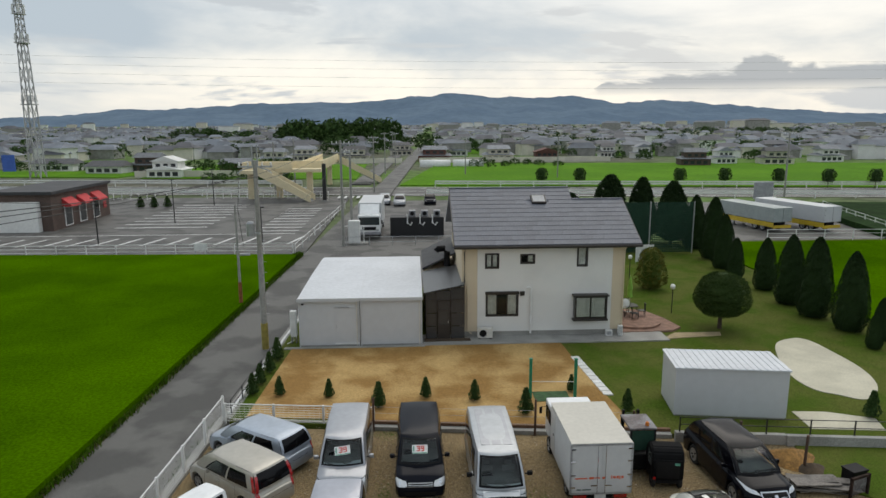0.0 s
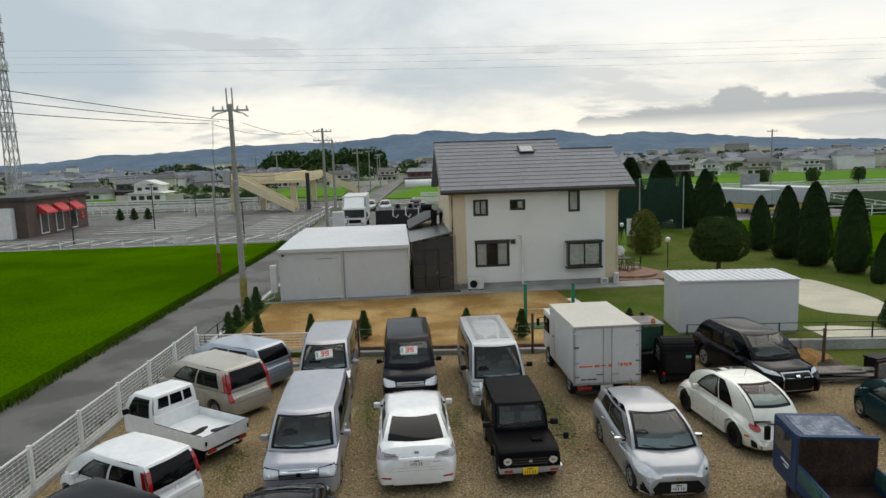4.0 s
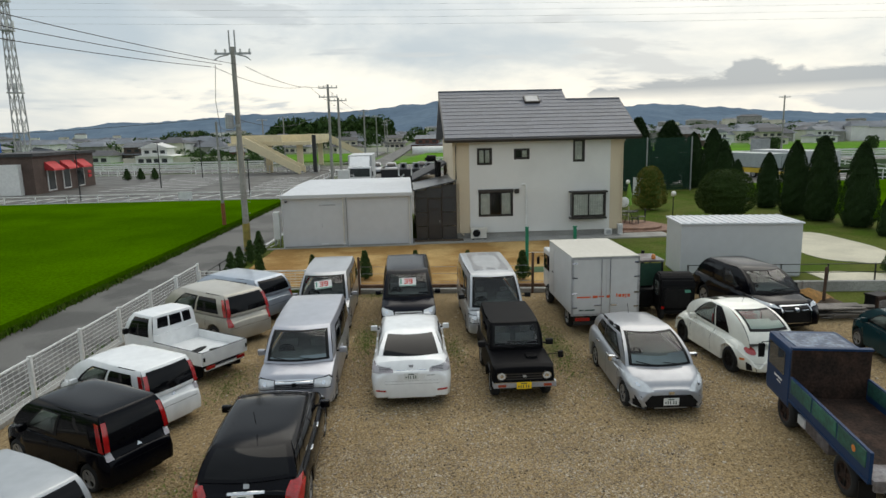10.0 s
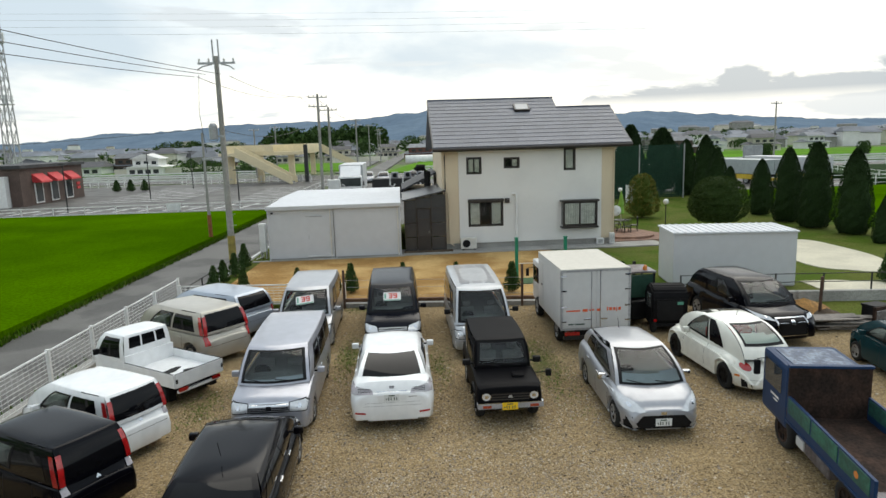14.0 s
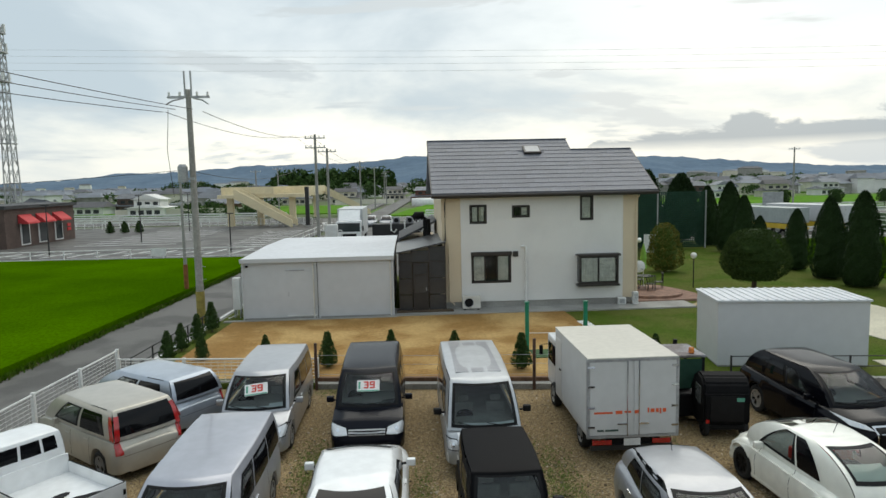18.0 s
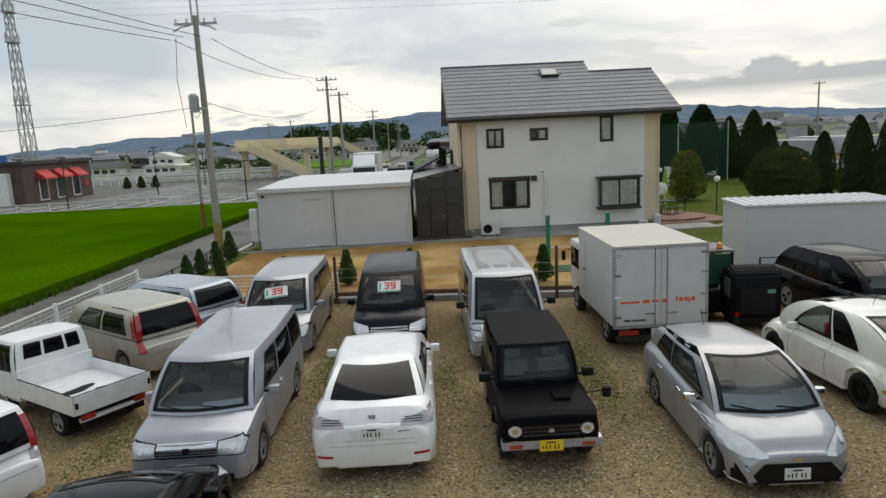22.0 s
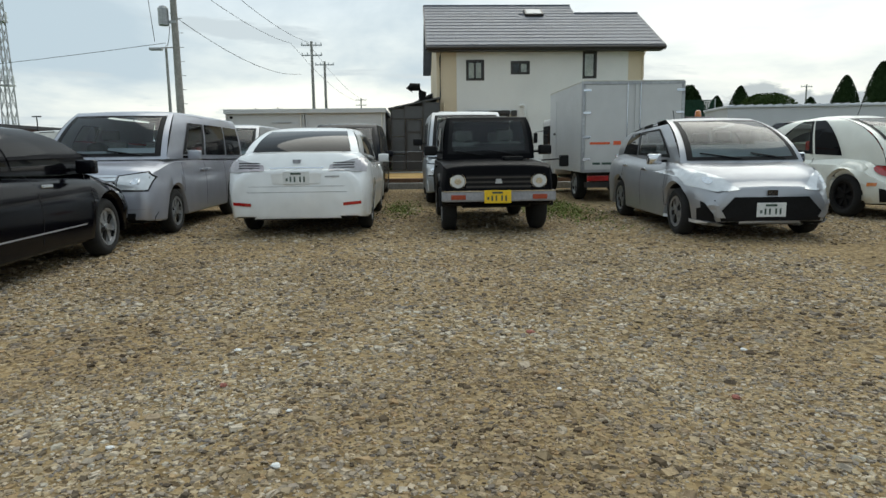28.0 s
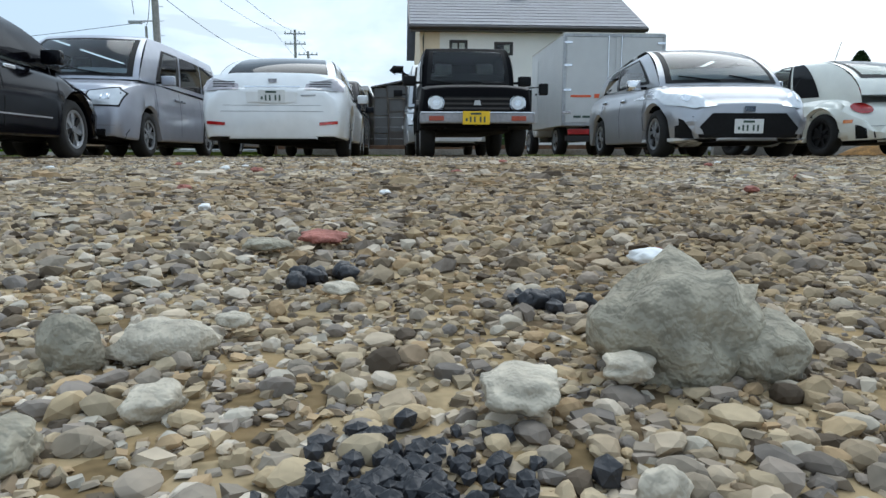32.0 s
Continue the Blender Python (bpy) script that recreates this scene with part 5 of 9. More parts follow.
def car(name, label, m, spec):
    """A car from its numbers; the front points along +y."""
    L, W, r = spec["L"], spec["W"], spec["r"]
    c = thing(name, label, spec.get("category", "car"), set_down(m, L, spec.get("k", 0.92)))
    body_mat = spec["paint"]
    bm = hull(L, W, spec["top"], spec["wheels"], r, **spec.get("hull", {}))
    cab = Cabin(**spec["cabin"])
    glass, tint = spec.get("glass", M_CLEAR), spec.get("tint", M_TINT)
    f0, f1 = spec.get("screen", (0.05, 0.88))
    g0, g1 = spec.get("back", (0.12, 0.90))
    s0, s1 = spec.get("sill", 0.08), spec.get("lintel", 0.74)
    if glass is M_CLEAR:
        cab.holes.append(("front", 0.045, 0.955, f0, f1, 0, 0))
        for side in ("left", "right"):
            cab.holes += [(side, u0, u1, s0, s1, sk, sk1) for u0, u1, sk, sk1, kind_ in spec["sides"] if kind_ == "g"]
    if tint is M_CLEAR:
        cab.holes.append(("rear", 0.07, 0.93, g0, g1, 0, 0))
    for f in bm.faces:
        co = f.calc_center_median()
        if f.normal.z > 0.6 and cab.base[0] + 0.06 < co.y < cab.base[1] - 0.04 and abs(co.x) < min(cab.wb) - 0.03:
            f.material_index = 2
    upper = bmesh.new()
    cab.shell(upper)
    tmp_me = bpy.data.meshes.new("upper")
    upper.to_mesh(tmp_me)
    upper.free()
    bm.from_mesh(tmp_me)
    bpy.data.meshes.remove(tmp_me)
    tree = BVHTree.FromBMesh(bm)
    low = spec.get("cladding")
    mats = [body_mat, M_BLACK, M_CABIN]
    bmesh.ops.recalc_face_normals(bm, faces=bm.faces)
    for f in bm.faces:
        co = f.calc_center_median()
        if f.normal.z < -0.75 and co.z < 0.75 and abs(co.x) < W / 2 - 0.03:
            f.material_index = 1
        elif abs(co.x) < W / 2 - 0.12 and co.z < r * 1.7 and abs(f.normal.x) > 0.8:
            f.material_index = 1
        elif low and co.z < low:
            f.material_index = 1
    body = part("body", bm, mats, c, smooth=True)
    sharp = body.data
    sharp.set_sharp_from_angle(angle=radians(38))
    if spec.get("roof"):
        rb = bmesh.new()
        k = Cabin(**spec["cabin"])
        k.zr = tuple(z + 0.005 for z in k.zr)
        tmp = bmesh.new()
        k.shell(tmp)
        for f in [f for f in tmp.faces if f.calc_center_median().z < spec["roof_from"]]:
            tmp.faces.remove(f)
        rb.free()
        for v in tmp.verts:
            v.co.x *= 1.006
        part("roof", tmp, spec["roof"], c, smooth=True)
    furnish(c, cab, spec.get("seat", M_CABIN))
    cab.pane("windscreen", "front", 0.045, 0.955, f0, f1, glass, c)
    if spec.get("wiper", True):
        wipers(c, cab)
    cab.pane("rear_window", "rear", 0.07, 0.93, g0, g1, tint, c)
    for side in ("left", "right"):
        for u0, u1, sk, sk1, mat_ in spec["sides"]:
            cab.pane("side_window", side, u0, u1, s0, s1, glass if mat_ == "g" else M_TINT if mat_ == "d" else tint, c, sk, sk1)
    for s in (-1, 1):
        for wy in spec["wheels"]:
            wheel(c, s * (W / 2 - 0.105), wy, r, s, spec.get("rim"), spokes=spec.get("spokes", 7))
        if spec.get("mirror"):
            x, y, z = spec["mirror"]
            mirror(c, s * x, y, z, spec.get("mirror_paint", body_mat))
        for y in spec.get("gaps", ()):
            z0, z1 = spec["gap_z"]
            part("door_gap", decal(tree, [(y, z0), (y + 0.012, z0), (y + 0.012, z1), (y, z1)], "x", s, 0.002), M_BLACK, c)
        for y, z in spec.get("handles", ()):
            hp = tree.ray_cast(Vector((s * 9, y, z)), Vector((-s, 0, 0)))[0]
            if hp is not None:
                part("door_handle", boxes((hp.x - 0.025, hp.x + 0.025, y - 0.09, y + 0.09, z - 0.018, z + 0.018), bevel=0.01), spec.get("handle_mat", body_mat), c)
    for nm, outline, sign, mat_ in spec.get("lamps", ()):
        for o in (outline, mirror_x(outline)):
            lamp = part(nm, decal(tree, o, "y", sign, 0.014), mat_, c, smooth=True)
            if nm == "headlight":
                ox, oz = sum(p[0] for p in o) / len(o), sum(p[1] for p in o) / len(o)
                if spec.get("surround", True):
                    part("lamp_surround", decal(tree, [(ox + (x - ox) * 1.08, oz + (z - oz) * 1.2) for x, z in o], "y", sign, 0.008), M_BLACK, lamp)
                part("reflector", decal(tree, [(ox + 0.045 * math.cos(k * math.tau / 12), oz + 0.04 * math.sin(k * math.tau / 12)) for k in range(12)], "y", sign, 0.018), M_CHROME, lamp)
    if spec.get("pillar_lamps"):
        v0, v1 = spec["pillar_lamps"]
        for side, u0, u1 in (("left", 0.0, 0.05), ("right", 0.0, 0.05), ("rear", 0.0, 0.075), ("rear", 0.925, 1.0)):
            cab.pane("tail_light", side, u0, u1, v0, v1, M_RED, c, off=0.014)
    for nm, outline, axis, sign, mat_, off in spec.get("extras", ()):
        part(nm, decal(tree, outline, axis, sign, off), mat_, c)
    for x, z, sign, mat_ in spec.get("plates", ()):
        number_plate(c, tree, x, z, sign, mat_)
    if spec.get("antenna"):
        x, y, z = spec["antenna"]
        part("antenna", tube([(x, y, z), (x, y - 0.12, z + 0.28)], 0.006, 6), M_BLACK, c)
    return c, cab, tree


def band(x, z0, z1, dz=0.0):
    return [(-x, z0), (x, z0), (x, z1), (x * 0.5, z1 + dz), (-x * 0.5, z1 + dz), (-x, z1)]


def bars(tree, parent, x0, x1, zs, sign, name="grille_bar", mat_=None, h=0.012):
    for z in zs:
        part(name, decal(tree, [(x0, z - h), (x1, z - h), (x1, z + h), (x0, z + h)], "y", sign, 0.02), mat_ or M_CHROME, parent)


# silver minivan with a lilac cast, nose to the camera side
c, cab, tree = car("minivan", "silver boxy minivan with barred chrome grille on gravel", pose(-2.38, 16.12, 0, 0, 0, 180), dict(
    k=0.91,    L=4.55, W=1.70, r=0.31, paint=P_SILVER_COOL, wheels=(-1.38, 1.42), category="van",
    top=[(-2.28, 0.95), (-2.2, 1.02), (1.0, 1.06), (1.6, 1.02), (2.1, 0.92), (2.22, 0.86), (2.28, 0.76)], hull=dict(clear=0.2, nose=0.4, nose_in=0.07, tail_in=0.05),
    cabin=dict(base=(-2.24, 1.60), roof=(-2.12, 0.84), zb=(1.0, 1.03), zr=(1.70, 1.70), wb=(0.83, 0.80), wr=(0.72, 0.68), bow_f=0.16, soft=0.10, arch=0.3),
    sides=[(0.04, 0.30, 0.0, 0.01, "t"), (0.32, 0.60, 0.01, 0.02, "t"), (0.62, 0.86, 0.02, -0.02, "g")], gaps=(1.12, 0.12, -0.95), gap_z=(0.32, 0.98), handles=((0.28, 0.86), (-0.02, 0.86)),
    mirror=(0.98, 0.98, 1.08), lamps=[("headlight", [(0.44, 0.66), (0.78, 0.65), (0.82, 0.80), (0.76, 0.86), (0.45, 0.82)], 1, M_LAMP), ("tail_light", [(0.66, 0.85), (0.82, 0.85), (0.8, 1.3), (0.68, 1.3)], -1, M_RED)],
    extras=[("grille", [(-0.42, 0.64), (0.42, 0.64), (0.43, 0.82), (-0.43, 0.82)], "y", 1, M_BUMPER_GREY, 0.006), ("bumper_trim", [(-0.8, 0.22), (0.8, 0.22), (0.84, 0.36), (-0.84, 0.36)], "y", 1, M_BLACK, 0.008),
            ("badge", [(-0.05, 0.69), (0.05, 0.69), (0.05, 0.77), (-0.05, 0.77)], "y", 1, M_BLACK, 0.03), ("bumper_strip", band(0.8, 0.40, 0.41), "y", 1, M_BUMPER_GREY, 0.004)], plates=[(0.02, 0.45, 1, M_PLATE)]))
bars(tree, c, -0.42, 0.42, (0.65, 0.692, 0.734, 0.776, 0.818), 1, h=0.013)
# white sedan, tail to the camera side
c, cab, tree = car("sedan", "white saloon car with tinted rear window on gravel", pose(0.01, 16.3, 0, 0, 0, 0), dict(
    L=4.66, W=1.79, r=0.325, paint=P_WHITE, wheels=(-1.36, 1.34),
    top=[(-2.33, 0.86), (-2.22, 1.06), (-1.75, 1.10), (-0.9, 0.98), (0.95, 0.95), (1.5, 0.92), (2.15, 0.74), (2.33, 0.6)], hull=dict(clear=0.2, tail_in=0.09, nose_in=0.22, tuck=0.09, shoulder=0.09, bulge=0.03),
    cabin=dict(base=(-1.86, 1.32), roof=(-0.95, 0.28), zb=(1.07, 0.93), zr=(1.42, 1.43), wb=(0.76, 0.80), wr=(0.60, 0.62), bow_r=0.16, bow_f=0.16), back=(0.08, 0.90),
    sides=[(0.16, 0.46, 0.04, 0.02, "t"), (0.48, 0.80, 0.02, -0.10, "t")], gaps=(1.0, -0.02, -1.0), gap_z=(0.32, 0.95), handles=((0.15, 0.86), (-0.85, 0.88)), mirror=(0.97, 0.72, 0.99),
    lamps=[("tail_light", [(0.40, 0.86), (0.86, 0.84), (0.88, 1.0), (0.80, 1.02), (0.42, 0.93)], -1, M_CLEAR_RED), ("reflector", [(0.58, 0.41), (0.80, 0.43), (0.80, 0.47), (0.58, 0.45)], -1, M_RED), ("headlight", [(0.5, 0.62), (0.84, 0.66), (0.8, 0.76), (0.52, 0.72)], 1, M_LAMP)],
    extras=[("boot_gap", [(-0.60, 0.66), (0.60, 0.66), (0.60, 0.666), (-0.60, 0.666)], "y", -1, M_GALV, 0.003), ("plate_recess", [(-0.30, 0.70), (0.30, 0.70), (0.32, 0.87), (-0.32, 0.87)], "y", -1, P_WHITE, 0.010),
            ("chrome_strip", [(-0.34, 0.885), (0.34, 0.885), (0.34, 0.905), (-0.34, 0.905)], "y", -1, M_CHROME, 0.012), ("badge", [(-0.045, 0.95), (0.045, 0.95), (0.055, 1.0), (-0.055, 1.0)], "y", -1, M_GREYSTEEL, 0.012),
            ("script_bars", [(0.36, 0.775), (0.54, 0.78), (0.54, 0.80), (0.36, 0.795)], "y", -1, M_GALV, 0.008), ("bumper_gap", [(-0.82, 0.585), (0.82, 0.585), (0.82, 0.593), (-0.82, 0.593)], "y", -1, M_GALV, 0.002)],
    plates=[(0.0, 0.775, -1, M_PLATE)]))
for s_ in (-1, 1):
    for k in range(3):
        z = 0.885 + 0.032 * k
        part("lamp_stripe", decal(tree, [(s_ * 0.46, z), (s_ * 0.74, z + 0.004), (s_ * 0.74, z + 0.016), (s_ * 0.46, z + 0.012)], "y", -1, 0.018), M_BLACK, c)
    part("lamp_core", decal(tree, [(s_ * 0.72, 0.87), (s_ * 0.80, 0.88), (s_ * 0.80, 0.98), (s_ * 0.72, 0.98)], "y", -1, 0.019), M_CLEAR_RED, c)
# small black off-roader, nose to the camera side
c, cab, tree = car("off_roader", "small matt black off-road car with round headlights", pose(2.36, 15.5, 0, 0, 0, 180), dict(
    k=0.95,    L=3.2, W=1.38, r=0.33, paint=P_MATT, wheels=(-0.95, 1.02), category="car", spokes=6,
    top=[(-1.6, 0.92), (-1.5, 0.97), (0.55, 0.96), (0.62, 0.965), (1.5, 0.93), (1.6, 0.9)], hull=dict(clear=0.34, nose=0.15, tail=0.15, nose_in=0.05, tail_in=0.05, tuck=0.03, shoulder=0.03, crown=0.015),
    cabin=dict(base=(-1.55, 0.62), roof=(-1.48, 0.34), zb=(0.95, 0.97), zr=(1.60, 1.58), wb=(0.63, 0.63), wr=(0.57, 0.56), bow_f=0.05, bow_r=0.02, crown=0.03), screen=(0.10, 0.90),
    sides=[(0.06, 0.50, 0, 0, "t"), (0.54, 0.90, 0, -0.03, "g")], gaps=(0.55, -0.42), gap_z=(0.42, 0.96), handles=((-0.32, 0.86),), mirror=(0.80, 0.50, 1.10), mirror_paint=M_BLACK,
    lamps=[("headlight", [(0.50 + 0.085 * math.cos(k * math.tau / 16), 0.70 + 0.085 * math.sin(k * math.tau / 16)) for k in range(16)], 1, M_LAMP)],
    extras=[("grille", [(-0.40, 0.60), (0.40, 0.60), (0.40, 0.78), (-0.40, 0.78)], "y", 1, M_BLACK, 0.006), ("badge", [(-0.045, 0.67), (0.045, 0.67), (0.03, 0.73), (-0.03, 0.73)], "y", 1, M_GALV, 0.03)]))
bars(tree, c, -0.40, 0.40, (0.63, 0.69, 0.75), 1, mat_=M_DARKTRIM)
part("bumper", boxes((-0.70, 0.70, 1.58, 1.74, 0.44, 0.57), bevel=0.025), M_BUMPER_GREY, c, "grey steel bumper")
part("bumper_top", boxes((-0.69, 0.69, 1.60, 1.745, 0.57, 0.583)), M_CHROME, c)
for s in (-1, 1):
    part("indicator", boxes((s * 0.50 - 0.09, s * 0.50 + 0.09, 1.735, 1.752, 0.47, 0.53), bevel=0.006), M_AMBER, c)
    part("headlight_ring", lathe([(0.085, 1.60), (0.085, 1.66), (0.10, 1.66), (0.10, 1.60)], 20, "y", at=(s * 0.5, 0, 0.70)), M_CHROME, c)
    part("wheel_flare", tube([(s * 0.70, 1.02 + 0.42 * math.cos(a), 0.36 + 0.40 * math.sin(a)) for a in [k * math.pi / 10 for k in range(11)]], 0.03, 6), M_BLACK, c)
number_plate(c, tree, 0.02, 0.505, 1, M_PLATE_Y, y=1.745)
part("bonnet_scoop", boxes((-0.38, -0.12, 0.98, 1.22, 0.95, 1.01), bevel=0.02), P_MATT, c)
part("scoop_mouth", boxes((-0.36, -0.14, 1.22, 1.228, 0.965, 1.0)), M_BLACK, c)
part("side_mirror", boxes((-1.02, -0.90, 0.95, 1.03, 0.86, 1.02), bevel=0.02), M_BLACK, c, "square black side mirror on a stalk")
part("mirror_stalk", tube([(-0.66, 1.0, 0.95), (-0.93, 1.0, 0.97)], 0.01, 6), M_BLACK, c)
# silver hatchback with a dark mouth
c, cab, tree = car("hatchback", "silver hybrid hatchback with wide dark grille", pose(5.19, 14.93, 0, 0, 0, 177.8), dict(
    surround=False, k=0.93, L=3.95, W=1.70, r=0.30, paint=P_SILVER, wheels=(-1.13, 1.34),
    top=[(-1.98, 0.82), (-1.85, 0.98), (-1.2, 1.02), (0.7, 0.95), (1.15, 0.94), (1.65, 0.83), (1.85, 0.74), (1.98, 0.62)], hull=dict(clear=0.16, nose=0.75, nose_in=0.26, tail_in=0.14, tuck=0.08, shoulder=0.08, bulge=0.025),
    cabin=dict(base=(-1.80, 1.26), roof=(-1.40, 0.12), zb=(0.98, 0.90), zr=(1.38, 1.50), wb=(0.70, 0.76), wr=(0.55, 0.58), bow_f=0.18, bow_r=0.12, soft=0, arch=0.55), screen=(0.04, 0.88),
    lintel=0.70, sides=[(0.14, 0.42, 0.06, 0.02, "t"), (0.44, 0.90, 0.02, -0.06, "g")], gaps=(0.98, -0.02, -0.95), gap_z=(0.28, 0.9), handles=((0.12, 0.80), (-0.80, 0.84)), handle_mat=M_CHROME, mirror=(0.93, 0.78, 0.95), mirror_paint=M_CHROME,
    lamps=[("headlight", [(0.36, 0.60), (0.60, 0.575), (0.82, 0.64), (0.86, 0.82), (0.74, 0.83), (0.52, 0.74)], 1, M_LAMP), ("fog_recess", [(0.60, 0.235), (0.74, 0.24), (0.75, 0.38), (0.69, 0.41)], 1, M_BLACK), ("tail_light", [(0.5, 0.8), (0.66, 0.8), (0.64, 0.96), (0.54, 0.94)], -1, M_RED)],
    extras=[("grille", [(-0.56, 0.24), (0.56, 0.24), (0.58, 0.34), (0.42, 0.52), (-0.42, 0.52), (-0.58, 0.34)], "y", 1, M_BLACK, 0.010), ("badge", [(-0.06, 0.535), (0.06, 0.535), (0.06, 0.60), (-0.06, 0.60)], "y", 1, M_CHROME, 0.02),
            ("spoiler_lip", [(-0.84, 0.165), (-0.40, 0.165), (-0.46, 0.215), (-0.84, 0.25)], "y", 1, P_WHITE, 0.03), ("spoiler_lip", [(0.40, 0.165), (0.84, 0.165), (0.84, 0.25), (0.46, 0.215)], "y", 1, P_WHITE, 0.03),
            ("bumper_corner", [(0.52, 0.28), (0.60, 0.28), (0.70, 0.47), (0.62, 0.47)], "y", 1, P_SILVER, 0.03), ("bumper_corner", [(-0.60, 0.28), (-0.52, 0.28), (-0.62, 0.47), (-0.70, 0.47)], "y", 1, P_SILVER, 0.03)],
    plates=[(0.0, 0.37, 1, M_PLATE)], antenna=(0, -1.1, 1.42)))
# cream round-backed coupe
c, cab, tree = car("coupe", "cream white round-backed two-door car with red seats", pose(8.03, 16.5, 0, 0, 0, 3.8), dict(
    k=0.91, L=4.05, W=1.62, r=0.335, paint=P_CREAM, wheels=(-1.22, 1.26), rim=M_BLACK, seat=M_SEAT_RED,
    top=[(-2.02, 0.50), (-1.9, 0.68), (-1.55, 0.86), (-1.0, 0.94), (0.9, 0.96), (1.4, 0.92), (1.75, 0.78), (1.92, 0.62), (2.02, 0.46)], hull=dict(clear=0.2, nose=0.8, tail=0.8, nose_in=0.36, tail_in=0.34, tuck=0.13, shoulder=0.16, bulge=0.03, crown=0.05),
    cabin=dict(base=(-1.80, 1.22), roof=(-0.42, 0.10), zb=(0.80, 0.93), zr=(1.56, 1.56), wb=(0.60, 0.70), wr=(0.50, 0.50), bow_r=0.10, bow_f=0.12, crown=0.04, soft=0.08, arch=0.9), back=(0.34, 0.84), tint=M_CLEAR, screen=(0.10, 0.86),
    sides=[(0.27, 0.47, 0.04, 0.02, "d"), (0.49, 0.86, 0.02, -0.13, "g")], sill=0.10, lintel=0.80, gaps=(0.72, -0.35), gap_z=(0.32, 0.9), handles=((-0.22, 0.80),), mirror=(0.80, 0.66, 0.98),
    lamps=[("tail_light", [(0.55 + 0.095 * math.cos(k * math.tau / 14), 0.72 + 0.085 * math.sin(k * math.tau / 14)) for k in range(14)], -1, M_RED), ("headlight", [(0.50 + 0.1 * math.cos(k * math.tau / 14), 0.66 + 0.09 * math.sin(k * math.tau / 14)) for k in range(14)], 1, M_LAMP)],
    extras=[("side_marker", [(-1.80, 0.50), (-1.68, 0.50), (-1.68, 0.55), (-1.80, 0.55)], "x", s_, M_ORANGE, 0.01) for s_ in (-1, 1)] + [("bumper_gap", [(-0.70, 0.45), (0.70, 0.45), (0.70, 0.458), (-0.70, 0.458)], "y", -1, M_BUMPER_GREY, 0.003)], plates=[(0, 0.36, -1, M_PLATE)], antenna=(0, -0.4, 1.60)))
for s_ in (-1, 1):
    for wy in (-1.22, 1.26):
        part("fender", tube([(s_ * 0.66, wy + 0.43 * math.cos(a), 0.34 + 0.41 * math.sin(a)) for a in [-0.15 + k * (math.pi + 0.3) / 16 for k in range(17)]], 0.125, 14), P_CREAM, c, smooth=True)
    part("running_board", boxes((s_ * 0.76 - 0.06, s_ * 0.76 + 0.06, -0.85, 0.88, 0.22, 0.33), bevel=0.04), P_CREAM, c)
# black saloon seen from its tail
c, cab, tree = car("estate_car", "glossy black five-door car with red tail lights", pose(-2.42, 11.75, 0, 0, 0, 1.5), dict(
    k=0.926, L=4.22, W=1.72, r=0.315, paint=P_BLACK, wheels=(-1.24, 1.30),
    top=[(-2.11, 0.80), (-2.0, 0.96), (-1.7, 0.99), (0.8, 0.92), (1.2, 0.90), (1.9, 0.74), (2.11, 0.58)], hull=dict(clear=0.19, tail_in=0.10, nose_in=0.24, tuck=0.08, shoulder=0.09, bulge=0.03),
    cabin=dict(base=(-1.98, 1.25), roof=(-1.42, 0.25), zb=(0.96, 0.90), zr=(1.32, 1.34), wb=(0.76, 0.78), wr=(0.60, 0.61), bow_r=0.10, bow_f=0.16, soft=0, arch=0.55), back=(0.10, 0.88),
    lintel=0.70, sides=[(0.08, 0.20, 0.05, 0.03, "t"), (0.22, 0.50, 0.03, 0.01, "d"), (0.52, 0.82, 0.01, -0.10, "d")], gaps=(0.95, -0.05, -0.95), gap_z=(0.3, 0.92), handles=((0.12, 0.82), (-0.82, 0.84)), handle_mat=M_CHROME, mirror=(0.94, 0.72, 0.98),
    lamps=[("tail_light", [(0.58, 0.62), (0.84, 0.60), (0.86, 0.90), (0.66, 0.92), (0.60, 0.80)], -1, M_RED), ("headlight", [(0.5, 0.60), (0.82, 0.66), (0.78, 0.78), (0.52, 0.70)], 1, M_LAMP)],
    extras=[("chrome_strip", [(-0.28, 0.80), (0.28, 0.80), (0.28, 0.825), (-0.28, 0.825)], "y", -1, M_CHROME, 0.012), ("bumper_trim", [(-0.84, 0.50), (-0.5, 0.50), (-0.5, 0.525), (-0.84, 0.535)], "y", -1, M_CHROME, 0.01), ("bumper_trim", [(0.5, 0.50), (0.84, 0.50), (0.84, 0.535), (0.5, 0.525)], "y", -1, M_CHROME, 0.01),
            ("badge", [(-0.045, 0.86), (0.045, 0.86), (0.045, 0.92), (-0.045, 0.92)], "y", -1, M_GALV, 0.012)] + [("side_strip", [(-1.0, 0.40), (1.0, 0.40), (1.0, 0.415), (-1.0, 0.415)], "x", s_, M_BUMPER_GREY, 0.008) for s_ in (-1, 1)],
    plates=[(-0.05, 0.72, -1, M_PLATE)], antenna=(0, -1.1, 1.47)))


